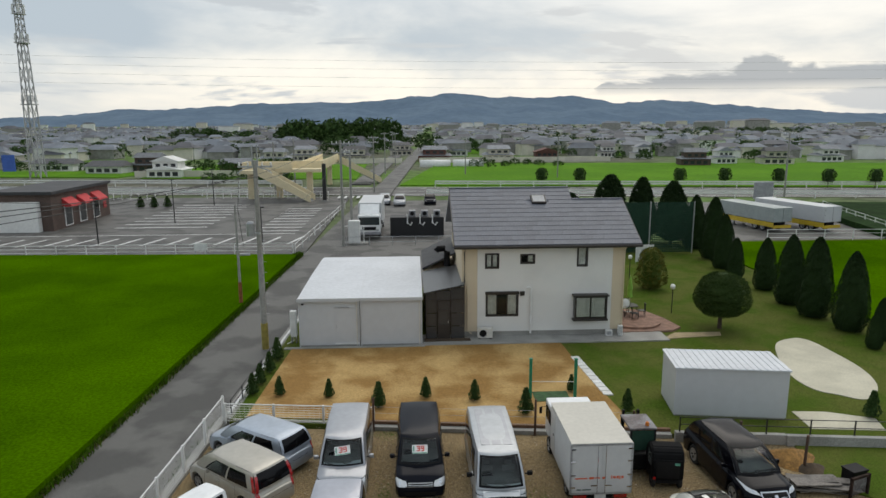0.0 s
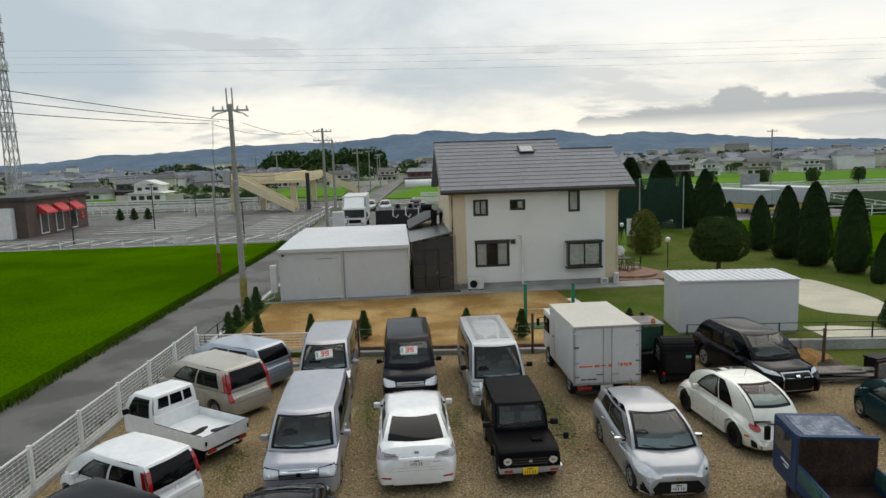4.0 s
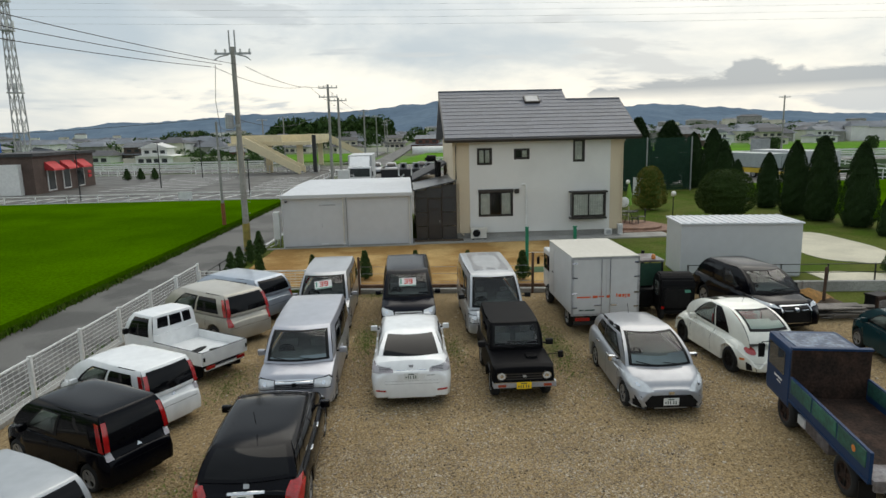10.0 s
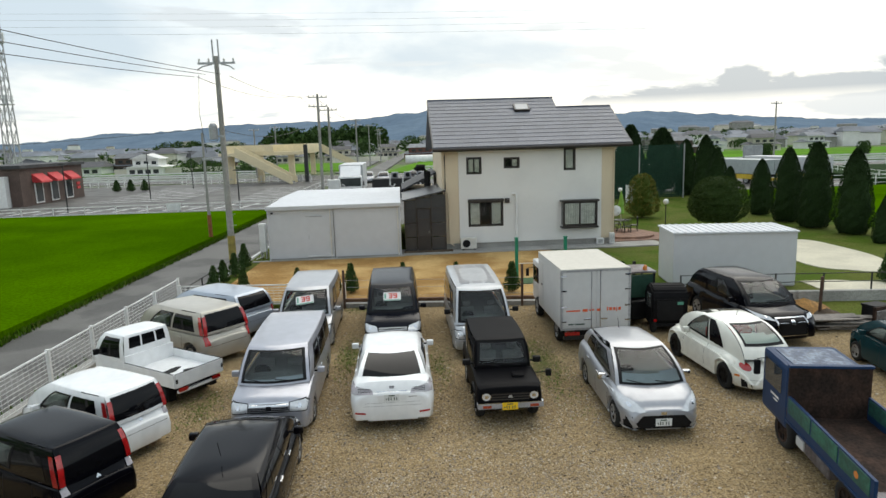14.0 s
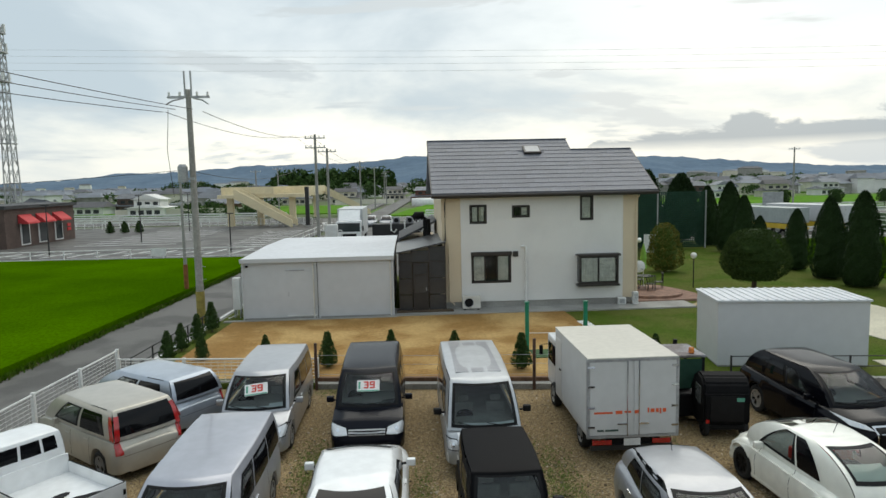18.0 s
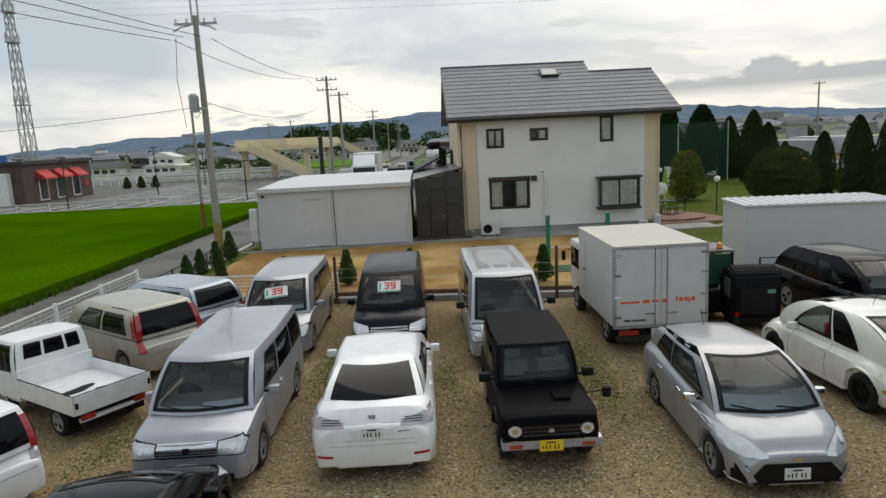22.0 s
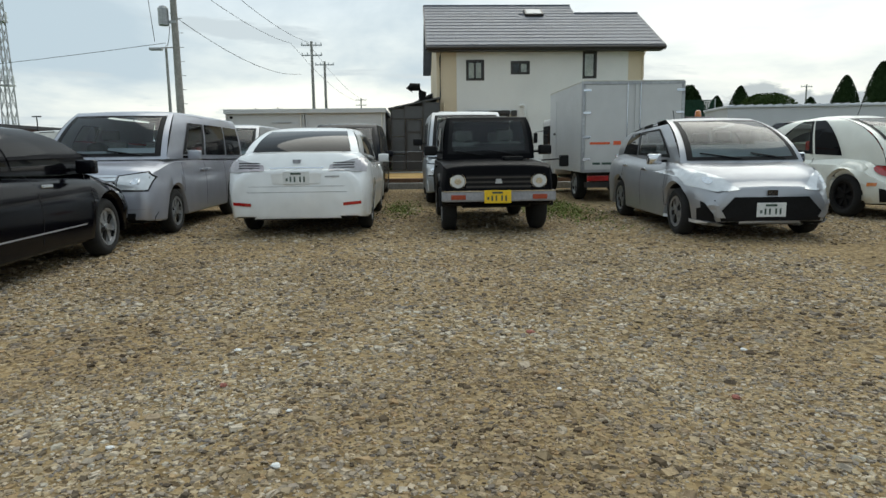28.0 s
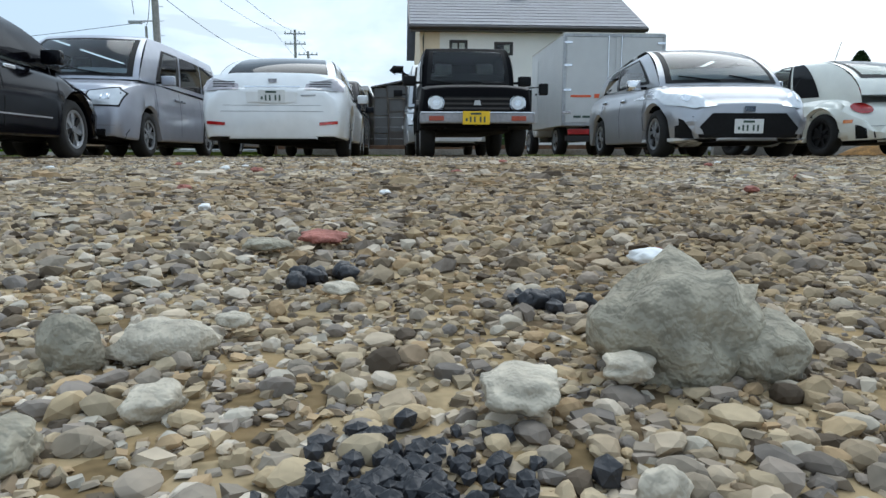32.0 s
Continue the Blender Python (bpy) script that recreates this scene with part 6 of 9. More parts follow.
def kei(name, label, m, colour, H=1.58, lamp=M_RED, plate=M_PLATE_Y, tall_lamps=True, L=3.38, W=1.47, **more):
    """A small upright hatchback."""
    lamps = [("lower_lamp" if tall_lamps else "tail_light", [(0.54, 0.72), (0.67, 0.71), (0.67, 0.86), (0.56, 0.86)] if tall_lamps else [(0.50, 0.62), (0.68, 0.60), (0.68, 0.78), (0.52, 0.78)], -1, M_CLEAR_RED if tall_lamps else lamp),
             ("headlight", [(0.40, 0.62), (0.68, 0.64), (0.66, 0.80), (0.44, 0.74)], 1, M_LAMP)]
    spec = dict(k=0.88, L=L, W=W, r=0.28, paint=colour, wheels=(-1.12, 1.18), top=[(-L / 2, 0.72), (-L / 2 + 0.1, 0.88), (0.7, 0.90), (1.2, 0.88), (L / 2 - 0.15, 0.78), (L / 2, 0.62)],
                hull=dict(clear=0.17, nose_in=0.2, tail_in=0.07, tail=0.3, tuck=0.05), cabin=dict(base=(-L / 2 + 0.06, 1.28), roof=(-L / 2 + 0.26, 0.42), zb=(0.88, 0.89), zr=(H - 0.06, H - 0.05), wb=(0.68, 0.68), wr=(0.60, 0.58), bow_r=0.05, bow_f=0.13),
                back=(0.10, 0.86), sides=[(0.12, 0.45, 0.03, 0.01, "t"), (0.48, 0.84, 0.01, -0.08, "g")], gaps=(0.85, 0.0, -0.9), gap_z=(0.28, 0.88), handles=((0.12, 0.78), (-0.75, 0.80)), mirror=(0.82, 0.72, 0.96),
                lamps=lamps, extras=[("hatch_gap", [(-0.58, 0.60), (0.58, 0.60), (0.58, 0.608), (-0.58, 0.608)], "y", -1, M_BLACK, 0.003), ("badge", [(-0.05, 0.78), (0.05, 0.78), (0.0, 0.84)], "y", -1, M_CHROME, 0.008)], plates=[(0, 0.70, -1, plate)] if plate else [])
    if tall_lamps:
        spec["pillar_lamps"] = (0.0, 0.74)
    spec.update(more)
    return car(name, label, m, spec)


kei("small_hatchback", "small black upright hatchback with tall red tail lights", pose(-5.95, 12.3, 0, 0, 0, 58), P_BLACK, plate=None)
kei("small_hatchback", "small white hatchback with tall red tail lights and dark windows", pose(-6.1, 14.4, 0, 0, 0, 58), P_WHITE, 1.55, plate=None)
kei("small_hatchback", "old silver small hatchback with orange and red lamps", pose(-6.1, 9.85, 0, 0, 0, 58), P_SILVER_DULL, 1.42, M_RED, M_PLATE, False,
    extras=[("rear_bumper_trim", band(0.66, 0.40, 0.46), "y", -1, M_CHROME, 0.02), ("indicator", [(0.52, 0.78), (0.67, 0.78), (0.65, 0.87), (0.54, 0.87)], "y", -1, M_ORANGE, 0.02), ("indicator", [(-0.67, 0.78), (-0.52, 0.78), (-0.54, 0.87), (-0.65, 0.87)], "y", -1, M_ORANGE, 0.02)])
kei("people_carrier", "beige metallic people carrier with tall red tail lights", pose(-6.0, 20.1, 0, 0, 0, 51), P_BEIGE, 1.68, M_RED, None, True, 4.1, 1.69,
    cabin=dict(base=(-1.99, 1.45), roof=(-1.75, 0.55), zb=(0.98, 0.95), zr=(1.62, 1.62), wb=(0.80, 0.78), wr=(0.68, 0.66), bow_r=0.05, bow_f=0.14), wheels=(-1.3, 1.35), r=0.31,
    top=[(-2.05, 0.80), (-1.95, 0.98), (0.9, 0.96), (1.4, 0.93), (1.9, 0.78), (2.05, 0.62)], lamps=[("lower_lamp", [(0.66, 0.68), (0.80, 0.66), (0.80, 0.95), (0.68, 0.95)], -1, M_RED), ("headlight", [(0.45, 0.62), (0.78, 0.64), (0.76, 0.8), (0.5, 0.76)], 1, M_LAMP)],
    extras=[("hatch_gap", [(-0.66, 0.62), (0.66, 0.62), (0.66, 0.628), (-0.66, 0.628)], "y", -1, M_BLACK, 0.003)])
kei("station_wagon", "pale blue-silver estate car with black rear window", pose(-5.9, 22.3, 0, 0, 0, 56), P_BLUE_SILVER, 1.55, M_RED, None, False, 4.3, 1.69,
    cabin=dict(base=(-2.10, 1.35), roof=(-1.80, 0.45), zb=(0.95, 0.93), zr=(1.50, 1.50), wb=(0.80, 0.78), wr=(0.66, 0.64), bow_r=0.06, bow_f=0.14), wheels=(-1.25, 1.38), r=0.31,
    top=[(-2.15, 0.78), (-2.05, 0.95), (0.9, 0.93), (1.35, 0.91), (2.0, 0.76), (2.15, 0.6)], lamps=[("tail_light", [(0.68, 0.66), (0.82, 0.64), (0.80, 0.95), (0.70, 0.95)], -1, M_RED), ("headlight", [(0.45, 0.60), (0.78, 0.62), (0.76, 0.76), (0.5, 0.72)], 1, M_LAMP)],
    extras=[("hatch_gap", [(-0.66, 0.58), (0.66, 0.58), (0.66, 0.588), (-0.66, 0.588)], "y", -1, M_BLACK, 0.003)])
kei("small_wagon", "dark teal small wagon with chrome rear bumper", pose(11.9, 15.5, 0, 0, 0, -8), P_TEAL, 1.42, M_RED, M_PLATE_Y, False,
    extras=[("rear_bumper_trim", band(0.66, 0.36, 0.44), "y", -1, M_CHROME, 0.025)])


def minivan_39(label, m, colour, dark):
    c, cab, tree = car("minivan", label, m, dict(
        L=4.5, W=1.70, r=0.31, paint=colour, wheels=(-1.36, 1.42), category="van",
        top=[(-2.25, 0.92), (-2.15, 1.0), (1.0, 1.0), (1.45, 0.98), (2.0, 0.86), (2.25, 0.66)], hull=dict(clear=0.18, nose=0.45, nose_in=0.11, tail_in=0.06),
        cabin=dict(base=(-2.2, 1.46), roof=(-2.05, 0.60), zb=(1.0, 0.98), zr=(1.74, 1.74), wb=(0.82, 0.80), wr=(0.70, 0.67), bow_f=0.17, soft=0.10, arch=0.3),
        sides=[(0.04, 0.30, 0.0, 0.01, "t"), (0.32, 0.60, 0.01, 0.02, "t"), (0.62, 0.86, 0.02, -0.04, "g")], gaps=(1.12, 0.12, -0.95), gap_z=(0.32, 0.98), handles=((0.28, 0.86), (-0.02, 0.86)), mirror=(0.97, 0.95, 1.05),
        lamps=[("headlight", [(0.44, 0.62), (0.80, 0.60), (0.84, 0.76), (0.80, 0.82), (0.48, 0.74)], 1, M_LAMP), ("tail_light", [(0.66, 0.85), (0.82, 0.85), (0.8, 1.3), (0.68, 1.3)], -1, M_RED)],
        extras=[("grille", [(-0.42, 0.58), (0.42, 0.58), (0.45, 0.72), (-0.45, 0.72)], "y", 1, M_BLACK, 0.008), ("air_intake", [(-0.5, 0.30), (0.5, 0.30), (0.55, 0.42), (-0.55, 0.42)], "y", 1, M_BLACK, 0.008)]))
    bars(tree, c, -0.42, 0.42, (0.62, 0.66, 0.70), 1, mat_=M_GALV)
    return c, cab


def price_sign(parent_pose, cab, roll):
    """A price board leaning behind the windscreen: red figures on white."""
    p, q = cab.at("front", 0.5, 0.42), cab.at("front", 0.5, 0.62)
    up = (q - p).normalized()
    right = Vector((-1, 0, 0))
    nrm = right.cross(up)
    rot = Matrix((right, up, nrm)).transposed().to_4x4()
    m = parent_pose @ Matrix.Translation((p + q) / 2 + nrm * 0.055) @ rot @ pose(0, 0, 0, 0, 0, roll)
    b = thing("price_sign", "white price board with red figures on a windscreen", "sign", m, "price signs")
    part("board", boxes((-0.27, 0.27, -0.16, 0.16, -0.006, 0.006)), M_WHITE_PAINT, b)
    for dx, strokes in ((-0.055, ((-1, 1, 1, 1), (-0.6, 1, 0, 0), (-1, 1, -1, -1), (1, 1, -1, 1))), (0.095, ((-1, 1, 1, 1), (-1, 1, 0, 0), (-1, 1, -1, -1), (1, 1, -1, 1), (-1, -1, 0, 1)))):
        fb = bmesh.new()
        for x0, x1, y0, y1 in strokes:
            a0, a1, b0, b1 = (0.045 * x0 - 0.017, 0.045 * x1 + 0.017, 0.08 * y0 - 0.017, 0.08 * y1 + 0.017)
            bmesh.ops.create_cube(fb, size=1, matrix=Matrix.LocRotScale((dx + (a0 + a1) / 2, 0.02 + (b0 + b1) / 2, 0.014), None, (a1 - a0, b1 - b0, 0.008)))
        bmesh.ops.bevel(fb, geom=[e for e in fb.edges if abs((e.verts[0].co - e.verts[1].co).normalized().z) > 0.9], offset=0.012, segments=2, affect="EDGES")
        part("figure", fb, M_SIGN_RED, b)
    part("lower_bar", boxes((-0.26, 0.26, -0.155, -0.125, 0.0065, 0.012)), M_SIGN_GREEN, b)
    part("bar_column", boxes((-0.24, -0.19, -0.08, 0.12, 0.0065, 0.009)), M_SIGN_GREEN, b)


for label, m, colour, roll in (("silver minivan with a price board in the windscreen", pose(-2.5, 21.3, 0, 0, 0, 180), P_SILVER, 8), ("dark grey minivan with a price board in the windscreen", pose(-0.02, 21.25, 0, 0, 0, 180), P_DARK, 0)):
    c, cab = minivan_39(label, m, colour, False)
    price_sign(set_down(m, 4.5, 0.92), cab, roll)
# long flat-nosed van
c, cab, tree = car("cargo_van", "silver and white flat-nosed cargo van", pose(2.38, 20.35, 0, 0, 0, 180), dict(
    L=4.68, W=1.69, r=0.32, paint=P_SILVER_DULL, wheels=(-1.3, 1.28), category="van",
    top=[(-2.34, 0.98), (1.5, 1.02), (2.0, 1.0), (2.25, 0.92), (2.34, 0.8)], hull=dict(clear=0.22, nose=0.35, nose_in=0.12, tail_in=0.05),
    cabin=dict(base=(-2.28, 2.14), roof=(-2.15, 1.35), zb=(1.0, 0.98), zr=(1.90, 1.90), wb=(0.82, 0.80), wr=(0.72, 0.68), bow_f=0.14, soft=0.10, arch=0.3), screen=(0.05, 0.90),
    sides=[(0.05, 0.36, 0, 0, "t"), (0.38, 0.66, 0, 0, "t"), (0.69, 0.88, 0, -0.03, "g")], gaps=(1.75, 0.85, -0.4), gap_z=(0.35, 1.0), handles=((1.0, 0.92),), mirror=(1.0, 1.75, 1.28), mirror_paint=M_BLACK,
    lamps=[("headlight", [(0.56, 0.62), (0.80, 0.62), (0.82, 0.84), (0.62, 0.82)], 1, M_LAMP), ("tail_light", [(0.7, 0.8), (0.82, 0.8), (0.82, 1.2), (0.72, 1.2)], -1, M_RED)],
    extras=[("grille", [(-0.5, 0.70), (0.5, 0.70), (0.5, 0.78), (-0.5, 0.78)], "y", 1, M_BLACK, 0.008), ("bumper_panel", [(-0.8, 0.30), (0.8, 0.30), (0.82, 0.52), (-0.82, 0.52)], "y", 1, P_WHITE, 0.01), ("nose_panel", [(-0.55, 0.56), (0.55, 0.56), (0.6, 0.94), (-0.6, 0.94)], "y", 1, P_WHITE, 0.004)]))
for x in (-0.38, 0.0, 0.38):
    part("roof_rib", boxes((x - 0.15, x + 0.15, -1.8, 1.0, 1.925, 1.945), bevel=0.008), P_SILVER, c)
# black luxury crossover
c, cab, tree = car("crossover", "black luxury crossover with a chrome-edged grille", pose(10.3, 19.95, 0, 0, 0, 184) @ Matrix.Diagonal((1, 1, 1.05, 1)), dict(
    k=0.89,    L=4.75, W=1.88, r=0.36, paint=P_BLACK, wheels=(-1.38, 1.38),
    top=[(-2.37, 0.95), (-2.2, 1.10), (0.9, 1.02), (1.3, 1.02), (2.1, 0.92), (2.37, 0.75)], hull=dict(clear=0.22, nose_in=0.2, tail_in=0.14, tuck=0.1, shoulder=0.1, bulge=0.03),
    cabin=dict(base=(-2.1, 1.38), roof=(-1.55, 0.30), zb=(1.08, 1.0), zr=(1.62, 1.63), wb=(0.82, 0.84), wr=(0.64, 0.66), bow_f=0.17, bow_r=0.1),
    sides=[(0.10, 0.26, 0.06, 0.03, "t"), (0.28, 0.52, 0.03, 0.01, "t"), (0.54, 0.82, 0.01, -0.10, "g")], gaps=(1.0, -0.05, -1.1), gap_z=(0.35, 1.02), handles=((0.15, 0.92), (-0.95, 0.94)), mirror=(1.0, 0.82, 1.10),
    lamps=[("headlight", [(0.48, 0.78), (0.86, 0.84), (0.86, 0.94), (0.60, 0.88)], 1, M_LAMP), ("tail_light", [(0.45, 0.92), (0.76, 0.92), (0.76, 1.0), (0.45, 0.98)], -1, M_RED)],
    extras=[("grille_frame", [(-0.50, 0.36), (0.50, 0.36), (0.36, 0.62), (0.48, 0.86), (-0.48, 0.86), (-0.36, 0.62)], "y", 1, M_CHROME, 0.010), ("grille", [(-0.46, 0.38), (0.46, 0.38), (0.32, 0.62), (0.43, 0.83), (-0.43, 0.83), (-0.32, 0.62)], "y", 1, M_BLACK, 0.022), ("badge", [(-0.06, 0.70), (0.06, 0.70), (0.06, 0.78), (-0.06, 0.78)], "y", 1, M_CHROME, 0.035)],
    plates=[(0, 0.50, 1, M_PLATE)]))



# ---- distance: car park, main road, bridge, town, hills ----
M_LINE = surf("road_line", (0.80, 0.80, 0.78), 0.8, 0, 0.25, 1.5, 15)
M_YELLOW = surf("bridge_yellow", (0.80, 0.68, 0.44), 0.7, 0, 0.1, 0.5, 6)
M_ROOF_GREY = surf("grey_roof_tile", (0.24, 0.255, 0.275), 0.7, 0, 0.25, 0.5, 4, 0, spread=0.3)
M_ROOF_DARK = surf("dark_roof_tile", (0.08, 0.08, 0.085), 0.7, 0, 0.25, 0.5, 4, 0, spread=0.3)
M_WALL_CREAM = surf("cream_render", (0.66, 0.62, 0.52), 0.9, 0, 0.12, 0.4, 4, 0, spread=0.2)
M_WALL_WHITE = surf("white_render", (0.80, 0.79, 0.76), 0.9, 0, 0.08, 0.4, 4, 0, spread=0.1)
M_WALL_BROWN = surf("brown_brick", (0.125, 0.085, 0.07), 0.9, 0, 0.2, 1.0, 8)
M_WALL_RED = surf("red_brown_wall", (0.17, 0.075, 0.06), 0.9, 0, 0.2, 1.0, 8)
M_AWNING = surf("red_awning", (0.62, 0.045, 0.05), 0.7, 0, 0.15, 2, 15)

tagged(part("car_park", slab(rect(-110, -10.2, 58.6, 108), -0.34, -0.22), M_ASPHALT), "grey asphalt customer car park with white bays", "car park", kind="structure")
tagged(part("works_yard", slab(rect(-7.9, 14, 62.2, 100), -0.34, -0.1), M_ASPHALT), "grey asphalt works yard", "yard", kind="structure")
tagged(part("lorry_park", slab([(27, 61.8), (49, 61.5), (55, 92), (27, 96)], -0.34, -0.05), M_ASPHALT), "grey asphalt lorry park", "lorry park", kind="structure")
lines = thing("bay_lines", "white painted parking bay lines", "road marking", pose(0, 0, -0.215), kind="structure")
for k in range(9):
    y = 76.6 + 2.6 * k
    part("line", boxes((-34.5 + 0.1 * k, -24.0, y, y + 0.34, 0, 0.006)), M_LINE, lines)
    part("line", boxes((-17.6, -12.9, 73.2 + 2.4 * k, 73.54 + 2.4 * k, 0, 0.006)), M_LINE, lines)
for k in range(14):
    x = -44 + 2.4 * k
    part("line", slab([(x, 65.2), (x + 0.34, 65.2), (x + 1.24, 69.4), (x + 0.9, 69.4)], 0, 0.006), M_LINE, lines)
part("line", boxes((-58, -13, 71.4, 71.6, 0, 0.006)), M_LINE, lines)


def rail_fence(label, pts, h, gap, material, rails=(0.35, 0.7, 1.0), r=0.035):
    """A post and rail fence through ground points."""
    f = thing("rail_fence", label, "fence", None, "white rail fences")
    for a, b in zip(pts, pts[1:]):
        a, b = Vector(a), Vector(b)
        n = max(1, int((b - a).length / gap))
        for k in range(n + 1):
            p = a.lerp(b, k / n)
            part("post", boxes((p.x - r, p.x + r, p.y - r, p.y + r, p.z, p.z + h)), material, f)
        for z in rails:
            up = Vector((0, 0, z * h))
            part("rail", tube([a + up, b + up], r * 0.8, 6), material, f)
    return f


rail_fence("white rail fence between paddy and car park", [(-75, 60.2, -0.22), (-11.2, 60.2, -0.22)], 1.0, 2.6, M_WHITE_PAINT)
rail_fence("white rail fence along the lane", [(-11.0, 60.2, -0.2), (-9.6, 92, -0.2)], 0.9, 3.0, M_WHITE_PAINT, (0.5, 1.0))
rail_fence("pale rail fence of the works yard", [(-6.5, 62.3, -0.1), (4.5, 62.3, -0.1)], 1.0, 2.2, M_GALV, (0.5, 1.0))
rail_fence("white rail fence of the lorry park", [(34.5, 62.0, -0.05), (48.5, 61.4, -0.05), (54, 84, -0.05)], 1.2, 2.4, M_WHITE_PAINT)
for xa, xb in ((-51.5, -40.5), (-33.0, -13.5)):
    rail_fence("white railing at the back of the car park", [(xa, 106.6, -0.22), (xb, 105.0, -0.22)], 1.1, 1.3, M_WHITE_PAINT, (0.2, 0.95), 0.05)
nb = thing("notice_board", "blank white notice on the car park fence", "sign", pose(-19.5, 60.0, -0.22))
part("board", boxes((-0.6, 0.6, -0.03, 0.03, 0.45, 1.1), bevel=0.01), M_WHITE_PAINT, nb)
for x in (-0.5, 0.5):
    part("post", boxes((x - 0.03, x + 0.03, 0.03, 0.08, 0, 1.05)), M_GALV, nb)
# main road with guard rails
A_, B_ = Vector((-260, 146, -0.3)), Vector((300, 80, -0.3))
d_ = (B_ - A_).normalized()
nrm_ = Vector((-d_.y, d_.x, 0))
tagged(part("main_road", slab([(A_ - nrm_ * 7).to_2d(), (B_ - nrm_ * 7).to_2d(), (B_ + nrm_ * 7).to_2d(), (A_ + nrm_ * 7).to_2d()], -0.36, -0.27), M_ASPHALT), "two-lane asphalt main road with pale edges", "road", kind="structure")
for off, wid in ((-6.2, 0.3), (6.0, 0.3), (-0.1, 0.2)):
    tagged(part("road_line", slab([(A_ + nrm_ * off).to_2d(), (B_ + nrm_ * off).to_2d(), (B_ + nrm_ * (off + wid)).to_2d(), (A_ + nrm_ * (off + wid)).to_2d()], -0.27, -0.262), M_LINE), "white painted road line", "road marking", kind="structure")
for off in (-8.2, 8.0):
    for t0, t1 in ((0.0, 0.425), (0.47, 1.0)):
        a, b = A_.lerp(B_, t0) + nrm_ * off, A_.lerp(B_, t1) + nrm_ * off
        g = thing("guard_rail", "white steel guard rail beside the main road", "guard rail", None, "guard rails")
        n = int((b - a).length / 6)
        for k in range(n + 1):
            p = a.lerp(b, k / n)
            part("post", boxes((p.x - 0.06, p.x + 0.06, p.y - 0.06, p.y + 0.06, -0.35, 0.75)), M_WHITE_PAINT, g)
        for z in (0.25, 0.65):
            bm = bmesh.new()
            w_ = nrm_ * 0.04
            q = [bm.verts.new(p) for p in (a - w_ + Vector((0, 0, z + 0.3)), b - w_ + Vector((0, 0, z + 0.3)), b - w_ + Vector((0, 0, z + 0.55)), a - w_ + Vector((0, 0, z + 0.55)), a + w_ + Vector((0, 0, z + 0.3)), b + w_ + Vector((0, 0, z + 0.3)), b + w_ + Vector((0, 0, z + 0.55)), a + w_ + Vector((0, 0, z + 0.55)))]
            for f in ((0, 1, 2, 3), (5, 4, 7, 6), (3, 2, 6, 7), (1, 0, 4, 5), (0, 3, 7, 4), (2, 1, 5, 6)):
                bm.faces.new([q[i] for i in f])
            part("beam", bm, M_WHITE_PAINT, g)
zebra = thing("zebra_crossing", "white stripes of a pedestrian crossing", "road marking", None, kind="structure")
for k in range(7):
    part("stripe", boxes((-12.0 + 1.0 * k, -11.5 + 1.0 * k, 103.5, 106.5, -0.05, -0.03)), M_LINE, zebra)

# pedestrian bridge
br = thing("pedestrian_bridge", "pale yellow concrete footbridge with stairs", "footbridge", pose(1.6, -4, -0.3))
part("deck", boxes((-28.0, -16.0, 108.0, 111.0, 4.3, 4.8), (-19.4, -16.4, 111.0, 136, 4.3, 4.8)), M_YELLOW, br)
part("parapet", boxes((-28.0, -20.4, 107.9, 108.05, 4.8, 5.9), (-28.0, -16.0, 110.95, 111.1, 4.8, 5.9), (-16.45, -16.3, 111.1, 136, 4.8, 5.9), (-19.5, -19.35, 111.1, 136, 4.8, 5.9), (-28.1, -27.9, 108, 111, 4.8, 5.9)), M_YELLOW, br)
for x, y in ((-27.2, 109.5), (-18, 109.5), (-17.9, 134.0), (-23.0, 110.5)):
    part("pier", boxes((x - 0.45, x + 0.45, y - 0.45, y + 0.45, 0, 4.3), bevel=0.05), M_YELLOW, br)


def flight(a, b, wide, n):
    """Stair flight of n steps between two points with solid balustrades."""
    a, b = Vector(a), Vector(b)
    run = (b - a)
    side = Vector((-run.y, run.x, 0)).normalized() * wide / 2
    for s in (-1, 1):
        bm = bmesh.new()
        o = side * s
        t = side.normalized() * 0.08
        q = []
        for e in (-1, 1):
            q += [bm.verts.new(a + o + t * e + Vector((0, 0, -0.45))), bm.verts.new(b + o + t * e + Vector((0, 0, -0.1))), bm.verts.new(b + o + t * e + Vector((0, 0, 1.0))), bm.verts.new(a + o + t * e + Vector((0, 0, 1.05)))]
        for f in ((0, 1, 2, 3), (7, 6, 5, 4), (3, 2, 6, 7), (0, 3, 7, 4), (1, 5, 6, 2), (0, 4, 5, 1)):
            bm.faces.new([q[i] for i in f])
        part("balustrade", bm, M_YELLOW, br)
    bm = bmesh.new()
    for k in range(n):
        p = a.lerp(b, (k + 0.5) / n)
        bmesh.ops.create_cube(bm, size=1, matrix=Matrix.Translation(p + Vector((0, 0, -0.12))) @ Matrix.Rotation(math.atan2(run.y, run.x), 4, "Z") @ Matrix.Diagonal((run.length / n * 1.15, wide, 0.26, 1)))
    part("steps", bm, M_CONCRETE, br)


flight((-25.5, 106.8, 4.7), (-17.0, 105.2, 0.1), 2.2, 22)
flight((-16.2, 135.0, 4.7), (-8.0, 136.5, 0.1), 2.2, 22)
part("landing", boxes((-28.0, -25.2, 105.6, 108.0, 4.3, 4.8)), M_YELLOW, br)

